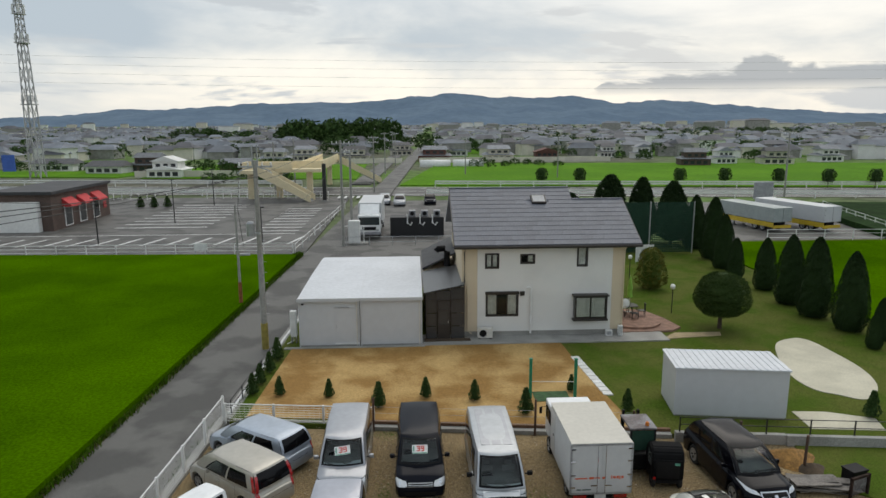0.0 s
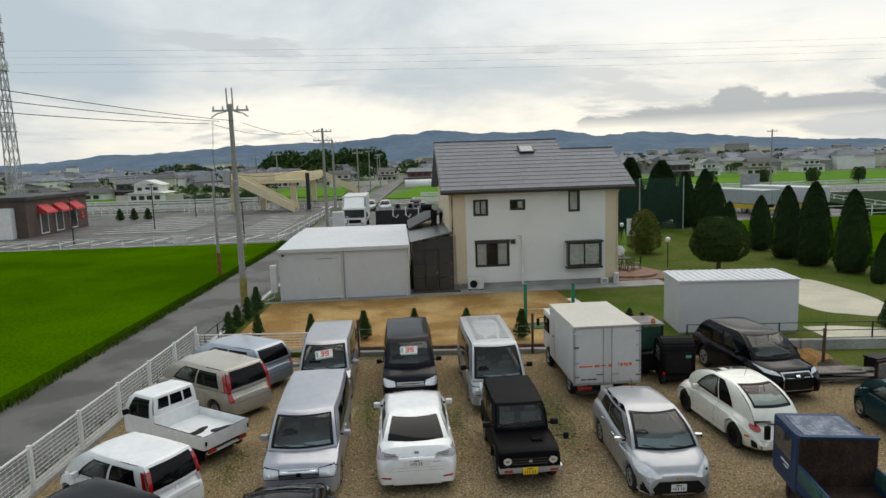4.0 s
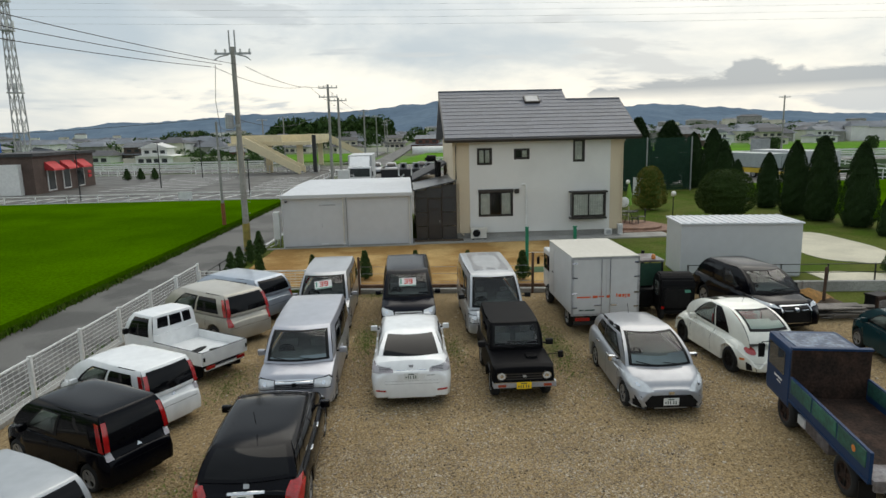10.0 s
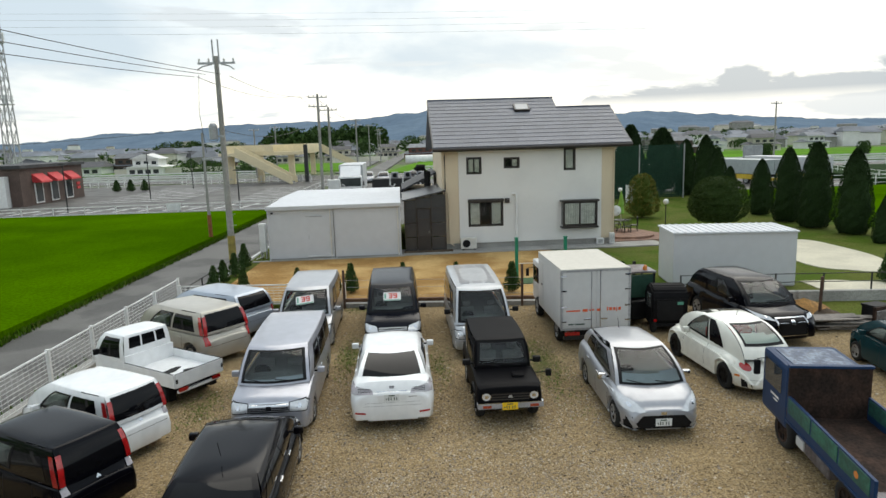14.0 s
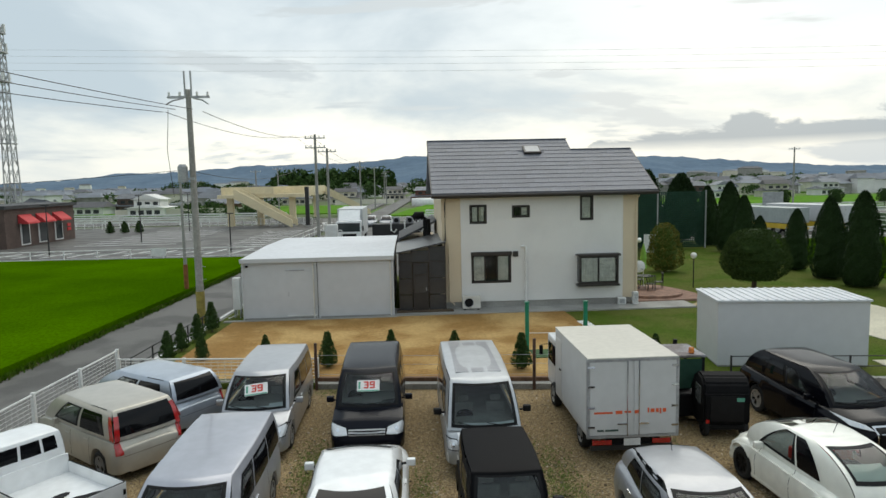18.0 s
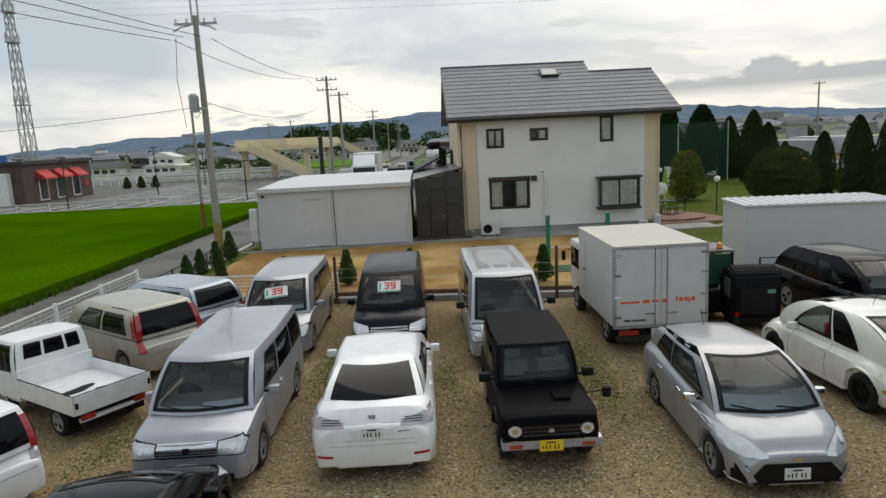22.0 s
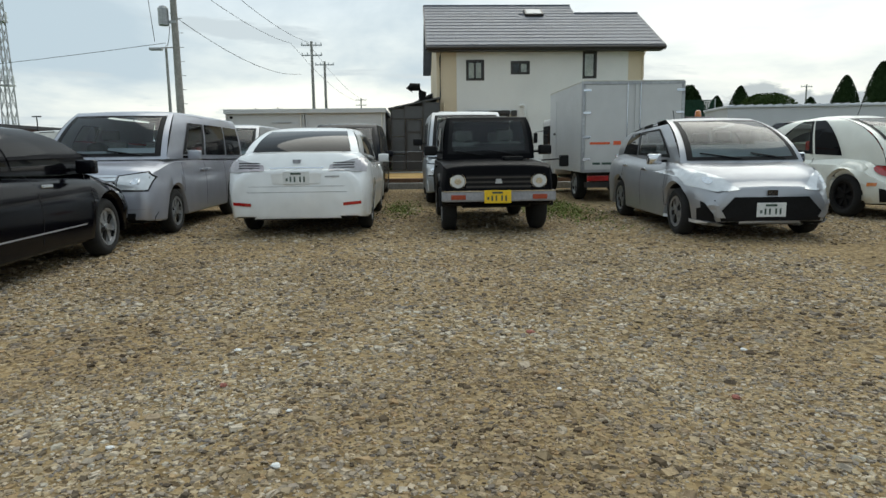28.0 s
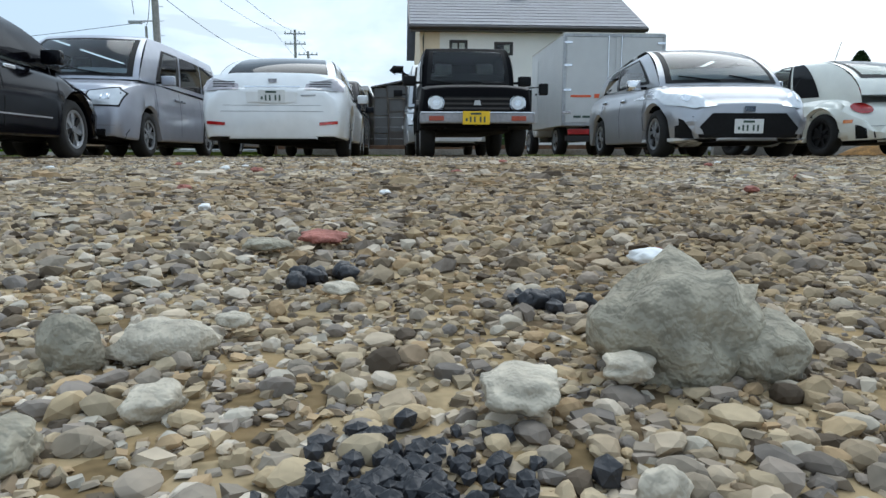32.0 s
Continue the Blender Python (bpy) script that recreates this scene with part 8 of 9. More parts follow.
gh = thing("greenhouse", "long low white greenhouse tunnels in the field", "greenhouse", pose(10, 180, -0.3))
for k in range(2):
    bm = bmesh.new()
    a0 = [(-8 + 9 * k) + 0.0, 8 * (k + 1) - 7.0]
    tube([(a0[0], 0, 0.4), (a0[0] + 8.3, 0, 0.4)], 1.5, 14, None, bm)
    part("tunnel", bm, M_WHITE_PAINT, gh, smooth=True)
wall_low = thing("garden_wall", "long cream garden wall before the houses", "wall", pose(0, 0, -0.3))
for a, b, y in ((-20, -3, 196), (2, 60, 198), (-62, -28, 150)):
    part("wall_panel", boxes((a, b, y, y + 0.25, 0, 1.5)), M_WALL_CREAM, wall_low)
M_FAR_RICE = surf("far_rice", (0.11, 0.26, 0.012), 0.95, 0, 0.2, 0.05, 1.2, 0, second=(0.085, 0.21, 0.01), spec=0.05)
for k, pts in enumerate(([(-2.5, 126), (190, 101), (230, 168), (8, 194)], [(-60, 148), (-12, 141), (-13, 190), (-58, 194)], [(-130, 160), (-66, 150), (-62, 166), (-128, 178)], [(60, 232), (240, 190), (300, 300), (70, 300)], [(14, 250), (60, 250), (70, 330), (10, 330)])):
    tagged(part("far_paddy", slab(pts, -0.4, -0.15), M_FAR_RICE), "bright green paddy field beyond the main road", "field", kind="structure")
tagged(part("far_lane", slab([(-12, 128), (-8.2, 128), (3, 420), (-1, 420)], -0.4, -0.1), M_ASPHALT), "grey lane running on between the houses", "road", kind="structure")
tagged(part("dark_hedge_field", slab([(47, 62), (150, 50), (150, 78), (52, 88)], -0.3, 0.6), surf("soy_dark", (0.024, 0.058, 0.014), 0.95, 0, 0.35, 0.3, 3, 1.0, spec=0.05)), "dark green low crop field", "field", kind="structure")
young = plant("roadside_tree", "small round roadside tree", "tree", ball(0.95), 1.2, 3.4, 500, 0.3, M_LEAF, 71, 0.07, pose(49, 119, -0.3), "roadside trees")
for k, (x, y) in enumerate(((57, 118), (66, 116), (74, 114), (82, 113), (90, 112), (24, 122), (31, 121), (100, 110))):
    copy_thing(young, pose(x, y, -0.3, 0, 0, 50 * k))

# town and woods, too many to count
rngt = np.random.default_rng(5)
TV, TF, TM = [], [], []
for _ in range(3600):
    dist = 235 * (9.0 ** rngt.uniform(0, 1))
    az = rngt.uniform(-0.72, 0.78)
    if rngt.uniform() > (0.38 if dist < 420 else 0.62) and (dist < 420 or 0.02 < az < 0.55 and dist < 600):
        continue
    cx, cy = dist * math.sin(az), dist * math.cos(az)
    if abs(cx - (-9 + 0.04 * cy)) < 8:
        continue
    w_, d2, hh = rngt.uniform(5, 10), rngt.uniform(5, 8), rngt.uniform(2.0, 4.2)
    if rngt.uniform() < 0.03 and dist > 650:
        w_, hh = w_ * 2.5, rngt.uniform(6, 12)
    a = rngt.uniform(-0.3, 0.3)
    ca, sa = math.cos(a), math.sin(a)
    base = [(-w_ / 2, -d2 / 2), (w_ / 2, -d2 / 2), (w_ / 2, d2 / 2), (-w_ / 2, d2 / 2)]
    k = len(TV)
    for z in (-0.4, hh):
        TV += [(cx + ca * p - sa * q, cy + sa * p + ca * q, z) for p, q in base]
    rh = hh + rngt.uniform(0.8, 2.0)
    TV += [(cx + ca * p - sa * q, cy + sa * p + ca * q, hh) for p, q in [(u * 1.12, v * 1.15) for u, v in base]]
    TV += [(cx + ca * p, cy + sa * p, rh) for p in (-w_ * 0.34, w_ * 0.34)]
    wm = int(rngt.integers(0, 3))
    TF += [(k, k + 1, k + 5, k + 4), (k + 1, k + 2, k + 6, k + 5), (k + 2, k + 3, k + 7, k + 6), (k + 3, k, k + 4, k + 7)]
    TM += [wm] * 4
    r0 = k + 8
    TF += [(r0, r0 + 1, r0 + 5, r0 + 4), (r0 + 2, r0 + 3, r0 + 4, r0 + 5), (r0 + 3, r0, r0 + 4), (r0 + 1, r0 + 2, r0 + 5)]
    TM += [3 if rngt.uniform() < 0.65 else 4] * 4
M_TROOF = surf("town_roof_grey", (0.19, 0.215, 0.25), 0.7, 0, 0.3, 0.01, 0.2)
M_TROOF2 = surf("town_roof_dark", (0.10, 0.105, 0.12), 0.7, 0, 0.3, 0.01, 0.2)
town = raw("town", TV, TF, [M_WALL_CREAM, M_WALL_WHITE, M_CONCRETE, M_TROOF, M_TROOF2])
town.data.polygons.foreach_set("material_index", TM)
tagged(town, "spread of low tiled houses over the plain", "town", kind="stuff")
LV, LF = [], []


def clump(cx, cy, z0, rx, rz, n, s, rng):
    for _ in range(n):
        a, b = rng.uniform(0, math.tau), math.acos(rng.uniform(-0.4, 1))
        r = rng.uniform(0.75, 1.05)
        p = np.array((cx + rx * r * math.sin(b) * math.cos(a), cy + rx * r * math.sin(b) * math.sin(a), z0 + rz * (0.5 + 0.5 * r * math.cos(b))))
        q = rng.normal(0, s, (3, 3))
        k = len(LV)
        LV.extend([tuple(p + q[0]), tuple(p + q[1]), tuple(p + q[2])])
        LF.append((k, k + 1, k + 2))


for x0, x1, y, h, n in ((-42, -24, 138, 3.6, 12), (-16, -12, 262, 9, 4), (10, 40, 172, 3.5, 8), (-62, -8, 330, 18, 34), (20, 90, 290, 7, 16), (-110, -60, 290, 7, 14),  (-34, -20, 262, 9, 5), (4, 14, 262, 10, 3), (-150, -100, 420, 12, 14), (150, 320, 500, 10, 22), (-58, -30, 166, 4.5, 9), (-125, -70, 172, 4, 10), (60, 110, 196, 5, 8), (8, 60, 232, 5, 9), (-90, -50, 240, 6, 9), (130, 220, 260, 6, 10)):
    for k in range(n):
        clump(rngt.uniform(x0, x1), y + rngt.uniform(-8, 8), -0.4, h * rngt.uniform(0.3, 0.5), h * rngt.uniform(0.5, 0.8), 240, h * 0.045, rngt)
for _ in range(1000):
    dist = 240 * (7.0 ** rngt.uniform(0, 1))
    az = rngt.uniform(-0.7, 0.76)
    h = rngt.uniform(2.5, 5.5)
    clump(dist * math.sin(az), dist * math.cos(az), -0.4, h * 0.6, h, 70, h * 0.10, rngt)
tagged(raw("woods", LV, LF, M_LEAF), "dark clumps of trees among the houses", "woods", kind="stuff")

# hills
ridge = [(-0.62, 4), (-0.56, 9), (-0.47, 22), (-0.33, 31), (-0.2, 38), (-0.1, 40), (0.0, 52), (0.12, 46), (0.2, 48), (0.27, 36), (0.32, 41), (0.46, 24), (0.62, 9), (0.75, 4)]
HV, HF = [], []
N, R_ = 240, 14
for i in range(N + 1):
    t = -0.66 + 1.46 * i / N
    peak = smooth_at(ridge, t)
    for j in range(R_ + 1):
        f = j / R_
        dist = 2700 + 1300 * f
        e = noise.fractal(Vector((t * 9, f * 2.2, 3.0)), 0.8, 2.1, 6)
        z = ((peak * 0.93 + 3) / 1200) * 4000 * (f ** 0.85) * (0.86 + 0.14 * f) + 26 * e * math.sin(f * math.pi * 0.92) + (9 * noise.fractal(Vector((t * 60, f * 9, 8)), 0.9, 2.0, 4) + 16 * noise.fractal(Vector((t * 17, f * 4, 5)), 0.9, 2.0, 3)) * f
        HV.append((dist * math.tan(t + 0.04), dist, max(-2, z) if f > 0 else -5))
for i in range(N):
    for j in range(R_):
        a = i * (R_ + 1) + j
        HF.append((a, a + R_ + 1, a + R_ + 2, a + 1))
# distance haze is put into the blue-grey base colour of the woods
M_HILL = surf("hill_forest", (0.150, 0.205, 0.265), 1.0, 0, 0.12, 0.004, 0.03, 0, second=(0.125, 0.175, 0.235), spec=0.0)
tagged(raw("hills", HV, HF, M_HILL, None, True), "long wooded mountain ridge tinted blue-grey by painted distance haze", "mountains", kind="structure")



# ---- trucks and loose things in the car park ----
bt = thing("box_truck", "small white box truck with ribbed sides and rear doors", "truck", pose(5.41, 20.2, 0))
BW, BY0, BY1, BZ0, BZ1 = 0.92, -1.95, 0.97, 0.56, 2.2
M_BOX = surf("truck_box_metal", (0.56, 0.56, 0.55), 0.45, 0.0, 0.04, 1.0, 5)
part("cargo_box", boxes((-BW, BW, BY0, BY1, BZ0, BZ1), bevel=0.02), M_BOX, bt)
part("roof_panel", boxes((-BW - 0.01, BW + 0.01, BY0 - 0.005, BY1 + 0.01, BZ1, BZ1 + 0.02), bevel=0.008), surf("truck_roof", (0.60, 0.57, 0.50), 0.7, 0, 0.06, 0.7, 8), bt)
for s in (-1, 1):
    for k in range(30):
        z = BZ0 + 0.08 + 0.052 * k
        part("side_rib", boxes((s * BW - 0.008, s * BW + 0.008, BY0 + 0.06, BY1 - 0.75, z, z + 0.026)), M_BOX, bt)
    part("side_door", boxes((s * BW - 0.012, s * BW + 0.012, BY1 - 0.68, BY1 - 0.1, BZ0 + 0.15, BZ1 - 0.2), bevel=0.004), M_BOX, bt)
    part("side_door_handle", boxes((s * BW - 0.03, s * BW + 0.03, BY1 - 0.64, BY1 - 0.5, 1.3, 1.34)), M_IRON, bt)
    part("corner_post", boxes((s * BW - 0.03, s * BW + 0.03, BY0 - 0.015, BY0 + 0.04, BZ0, BZ1), bevel=0.006), M_GALV, bt)
    d = part("rear_door", boxes((s * 0.455 - 0.43, s * 0.455 + 0.43, BY0 - 0.02, BY0 - 0.001, BZ0 + 0.06, BZ1 - 0.06), bevel=0.004), M_BOX, bt)
    for z in (0.78, 1.18, 1.62, 2.02):
        part("hinge", boxes((s * 0.86 - 0.07, s * 0.86 + 0.07, BY0 - 0.035, BY0 - 0.02, z, z + 0.04)), M_CHROME, d)
    part("lock_rod", tube([(s * 0.12, BY0 - 0.035, BZ0 + 0.04), (s * 0.12, BY0 - 0.035, BZ1 - 0.04)], 0.012, 6), M_CHROME, d)
    part("lock_handle", boxes((s * 0.12, s * 0.32, BY0 - 0.05, BY0 - 0.03, 0.84, 0.88), bevel=0.005), M_CHROME, d)
    part("tail_lamp", boxes((s * 0.62 - 0.2, s * 0.62 + 0.2, BY0 + 0.02, BY0 + 0.06, 0.40, 0.50), bevel=0.008), M_RED, bt)
    for y in (-1.0, 1.65):
        wheel(bt, s * 0.74, y, 0.31, s, M_GALV, 0.2)
    part("cab_mirror", boxes((s * 0.98 - 0.05, s * 0.98 + 0.05, 2.4, 2.45, 1.15, 1.4), bevel=0.02), M_BLACK, bt)
    part("mirror_bracket", tube([(s * 0.78, 2.35, 1.45), (s * 0.98, 2.42, 1.42), (s * 0.98, 2.42, 1.15)], 0.012, 6), M_BLACK, bt)
for z in (BZ1 - 0.055, BZ0):
    part("door_frame_bar", boxes((-BW, BW, BY0 - 0.025, BY0 + 0.0, z, z + 0.052)), M_GALV, bt)
for x0, x1, z0, z1, m_ in ((0.30, 0.33, 1.07, 1.17, 0), (0.36, 0.44, 1.07, 1.15, 0), (0.47, 0.53, 1.07, 1.15, 0), (0.55, 0.58, 1.04, 1.15, 0), (0.61, 0.68, 1.07, 1.15, 0), (-0.80, -0.42, 1.07, 1.11, 0), (-0.36, -0.22, 1.06, 1.13, 0), (-0.18, -0.04, 1.08, 1.12, 0), (0.03, 0.12, 1.06, 1.13, 0), (-0.74, -0.60, 0.70, 0.74, 1), (-0.57, -0.30, 0.70, 0.74, 1)):
    part("lettering_bar", boxes((x0, x1, BY0 - 0.025, BY0 - 0.021, z0, z1)), M_SIGN_ORANGE if m_ == 0 else M_INK, bt)
part("cab", boxes((-0.78, 0.78, 1.07, 2.55, 0.42, 1.72), bevel=0.07), P_WHITE, bt)
part("windscreen", boxes((-0.66, 0.66, 2.54, 2.565, 1.0, 1.58), bevel=0.005), M_GLASS, bt)
for s in (-1, 1):
    part("cab_window", boxes((s * 0.78 - 0.008, s * 0.78 + 0.008, 1.6, 2.4, 1.05, 1.55)), M_TINT, bt)
part("chassis", boxes((-0.4, 0.4, BY0 + 0.1, 2.45, 0.32, 0.56)), M_BLACK, bt)
part("rear_bumper", boxes((-0.85, 0.85, BY0 + 0.04, BY0 + 0.12, 0.28, 0.38)), M_IRON, bt)
part("rear_plate", boxes((-0.17, 0.17, BY0 + 0.015, BY0 + 0.03, 0.38, 0.53)), M_PLATE, bt)

# white small pickup
kp = thing("small_pickup", "white small flatbed pickup with dark mats in the bed", "pickup", (pose(-5.65, 17.05, 0, 0, 0, 55) @ Matrix.Scale(0.93, 4)))
part("chassis", boxes((-0.5, 0.5, -1.55, 1.5, 0.28, 0.52)), M_BLACK, kp)
cabk = Cabin((0.32, 1.60), (0.36, 1.18), (0.88, 0.86), (1.50, 1.50), (0.68, 0.68), (0.60, 0.58), 0.05, 0.02, 0.04, 0.06)
b_ = boxes((-0.69, 0.69, 0.32, 1.62, 0.36, 0.90), bevel=0.06)
t_ = bmesh.new()
cabk.shell(t_)
me_ = bpy.data.meshes.new("cab_upper")
t_.to_mesh(me_)
t_.free()
b_.from_mesh(me_)
part("cab", b_, P_WHITE, kp)
cabk.pane("windscreen", "front", 0.06, 0.94, 0.06, 0.92, M_GLASS, kp)
for u0, u1 in ((0.10, 0.34), (0.38, 0.66), (0.70, 0.90)):
    cabk.pane("rear_window", "rear", u0, u1, 0.38, 0.84, M_TINT, kp)
for side in ("left", "right"):
    cabk.pane("side_window", side, 0.12, 0.86, 0.08, 0.84, M_TINT, kp, 0.0, -0.08)
part("bed_floor", boxes((-0.70, 0.70, -1.62, 0.28, 0.56, 0.62)), P_WHITE, kp)
part("bed_side", boxes((-0.72, -0.68, -1.64, 0.30, 0.50, 0.84), bevel=0.01), P_WHITE, kp)
part("bed_side", boxes((0.68, 0.72, -1.64, 0.30, 0.50, 0.84), bevel=0.01), P_WHITE, kp)
part("tailgate", boxes((-0.68, 0.68, -1.66, -1.62, 0.50, 0.84), bevel=0.01), P_WHITE, kp)
part("headboard", boxes((-0.70, 0.70, 0.26, 0.31, 0.60, 1.0), bevel=0.01), P_WHITE, kp)
part("edge_strip", boxes((-0.69, 0.69, -1.652, -1.628, 0.84, 0.85), (-0.712, -0.688, -1.62, 0.28, 0.84, 0.85), (0.688, 0.712, -1.62, 0.28, 0.84, 0.85)), M_BLACK, kp)
for s in (-1, 1):
    for y in (-0.98, 0.98):
        wheel(kp, s * 0.61, y, 0.26, s, M_GALV, 0.16)
    part("tail_light", boxes((s * 0.48 - 0.12, s * 0.48 + 0.12, -1.66, -1.62, 0.38, 0.47), bevel=0.008), M_RED, kp)
    part("wing_mirror", boxes((s * 0.82 - 0.07, s * 0.82 + 0.07, 1.25, 1.33, 0.95, 1.1), bevel=0.02), M_BLACK, kp)
    part("latch", boxes((s * 0.66 - 0.02, s * 0.66 + 0.02, -1.68, -1.64, 0.62, 0.72)), M_BLACK, kp)
    part("mudguard", boxes((s * 0.60 - 0.1, s * 0.60 + 0.1, -1.36, -1.34, 0.12, 0.42)), M_BLACK, kp)
part("rear_step", boxes((-0.6, 0.6, -1.62, -1.55, 0.34, 0.40)), P_WHITE, kp)
for x, y, a in ((-0.15, -0.75, 10), (0.25, -1.15, -20)):
    mt_ = part("rubber_mat", slab(blob(0, 0, 0.26, 0.14, 18, 0.2, 4), 0, 0.012), M_BLACK)
    mt_.matrix_world = (pose(-5.65, 17.05, 0, 0, 0, 55) @ Matrix.Scale(0.93, 4)) @ pose(x, y, 0.622, 0, 0, a)
    tagged(mt_, "crumpled black rubber mat in the pickup bed", "mat", "rubber mats")

# blue tipper with green sides
dt = thing("tipper_truck", "worn blue tipper truck with green side boards", "truck", pose(7.46, 10.99, 0, 0, 0, -10.8) @ Matrix.Diagonal((0.82, 1.126, 0.95, 1)))
part("chassis", boxes((-0.38, 0.38, -1.6, 1.7, 0.36, 0.58)), M_BLACK, dt)
part("cab", boxes((-0.78, 0.78, 0.92, 2.05, 0.42, 1.66), bevel=0.09), P_NAVY, dt)
# roof panel lighter than the navy cab, with darker blue patches
part("cab_roof_panel", boxes((-0.62, 0.62, 1.0, 1.85, 1.655, 1.675), bevel=0.005), surf("faded_blue", (0.16, 0.22, 0.30), 0.5, 0, 0.4, 3, 12, second=(0.03, 0.06, 0.13)), dt)
part("windscreen", boxes((-0.66, 0.66, 2.045, 2.07, 1.0, 1.52), bevel=0.005), M_GLASS, dt)
part("cab_rear_window", boxes((-0.45, 0.45, 0.905, 0.925, 1.1, 1.5)), M_GLASS, dt)
for s in (-1, 1):
    part("cab_window", boxes((s * 0.78 - 0.01, s * 0.78 + 0.01, 1.2, 1.9, 1.02, 1.5)), M_WINDOW, dt)
    part("wing_mirror", boxes((s * 1.02 - 0.07, s * 1.02 + 0.07, 1.78, 1.84, 1.15, 1.45), bevel=0.02), M_BLACK, dt)
    part("mirror_arm", tube([(s * 0.78, 1.8, 1.5), (s * 1.02, 1.8, 1.48), (s * 1.02, 1.8, 1.15)], 0.014, 6), M_BLACK, dt)
    part("door_lettering_bar", boxes((s * 0.78 - 0.006, s * 0.78 + 0.006, 1.28, 1.62, 0.86, 0.90)), M_WHITE_PAINT, dt)
    part("door_lettering_bar", boxes((s * 0.78 - 0.006, s * 0.78 + 0.006, 1.32, 1.50, 0.79, 0.82)), M_WHITE_PAINT, dt)
    for y in (-1.02, 1.12):
        wheel(dt, s * 0.66, y, 0.33, s, M_RUST, 0.22, 6)
    sd = part("bed_side", boxes((s * 0.80 - 0.03, s * 0.80 + 0.03, -1.75, 0.85, 0.70, 1.16), bevel=0.01), P_NAVY, dt)
    for k in range(3):
        part("green_board", boxes((s * 0.80 - 0.042, s * 0.80 + 0.042, -1.66 + 0.83 * k, -0.88 + 0.83 * k, 0.86, 1.13), bevel=0.006), P_GREEN, sd)
    part("bed_rail", boxes((s * 0.80 - 0.045, s * 0.80 + 0.045, -1.75, 0.85, 0.66, 0.70)), P_NAVY, dt)
    part("mud_flap", boxes((s * 0.66 - 0.15, s * 0.66 + 0.15, -1.52, -1.50, 0.10, 0.55)), M_BLACK, dt)
    part("round_decal", lathe([(0.055, s * 0.847), (0.055, s * 0.850), (0.01, s * 0.851)], 14, "x", at=(0, -1.35, 1.0)), M_ORANGE, dt)
part("bed_floor", boxes((-0.77, 0.77, -1.35, 0.85, 0.66, 0.74)), M_RUST, dt, "rusty brown bed floor")
part("tail_plate", boxes((-0.77, 0.77, -1.80, -1.35, 0.66, 0.742), bevel=0.004), M_GREYSTEEL, dt, "scuffed grey steel tail plate")
part("headboard", boxes((-0.82, 0.82, 0.82, 0.88, 0.70, 1.72), bevel=0.01), M_RUST, dt, "rusty brown headboard")
part("headboard_rim", boxes((-0.84, 0.84, 0.80, 0.90, 1.70, 1.75), bevel=0.01), P_NAVY, dt)
part("fuel_tank", boxes((-0.72, -0.42, -0.45, 0.35, 0.32, 0.58), bevel=0.03), M_GREYSTEEL, dt)
part("toolbox", boxes((-0.74, -0.50, 0.35, 0.62, 0.34, 0.52), bevel=0.02), M_WHITE_METAL, dt)
part("rear_bar", boxes((-0.7, 0.7, -1.74, -1.68, 0.52, 0.62)), M_GREYSTEEL, dt)
part("rear_plate", boxes((-0.12, 0.12, -1.79, -1.78, 0.56, 0.66)), M_PLATE, dt)
# silver-green car behind the tipper
kei("small_hatchback", "pale silver-green hatchback beside the tipper", pose(12.6, 12.0, 0, 0, 0, 168), paint("pale_green_silver", (0.45, 0.52, 0.50), 0.4, 0.3), 1.5, M_RED, None)

# forklift with beacon and a covered cart
fl = thing("forklift", "dark forklift with a grey roof and orange beacon", "forklift", pose(7.4, 20.8, 0))
part("body", boxes((-0.42, 0.42, -0.6, 0.7, 0.18, 0.75), bevel=0.06), M_BLACK, fl)
part("roof", boxes((-0.46, 0.46, -0.55, 0.55, 1.58, 1.65), bevel=0.03), M_GREYSTEEL, fl)
part("rear_screen", boxes((-0.40, 0.40, -0.52, -0.50, 0.85, 1.55)), glassy("green_glass", (0.03, 0.07, 0.05), 0.1), fl)
for x in (-0.40, 0.40):
    for y in (-0.5, 0.5):
        part("roof_post", boxes((x - 0.03, x + 0.03, y - 0.03, y + 0.03, 0.7, 1.6)), M_BLACK, fl)
    for y in (-0.38, 0.5):
        wheel(fl, x, y, 0.24, 1 if x > 0 else -1, M_RUST, 0.16, 5)
part("beacon", lathe([(0.06, 1.65), (0.07, 1.67), (0.06, 1.77), (0.02, 1.80)], 12, at=(0.18, -0.35, 0)), M_ORANGE, fl)
part("mast", boxes((-0.3, -0.22, 0.74, 0.84, 0.1, 1.7), (0.22, 0.3, 0.74, 0.84, 0.1, 1.7)), M_BLACK, fl)
part("seat", boxes((-0.22, 0.22, -0.3, 0.15, 0.75, 0.9), bevel=0.03), M_BLACK, fl)
cc = thing("covered_cart", "black hooded three-wheel cart with a clear side window", "cart", pose(7.95, 19.72, 0, 0, 0, -8))
hood = slab([(-0.46, 0.30), (-0.47, 1.02), (-0.40, 1.24), (-0.22, 1.36), (0.05, 1.40), (0.30, 1.30), (0.50, 1.02), (0.58, 0.30)], -0.50, 0.50)
bmesh.ops.bevel(hood, geom=list(hood.edges), offset=0.05, segments=2, affect="EDGES", clamp_overlap=True)
part("hood", hood, surf("black_canvas", (0.006, 0.006, 0.007), 0.7, 0, 0.3, 4, 18, 0.4, spec=0.12), cc).matrix_local = Matrix(((0, 0, 1, 0), (1, 0, 0, 0), (0, 1, 0, 0), (0, 0, 0, 1)))
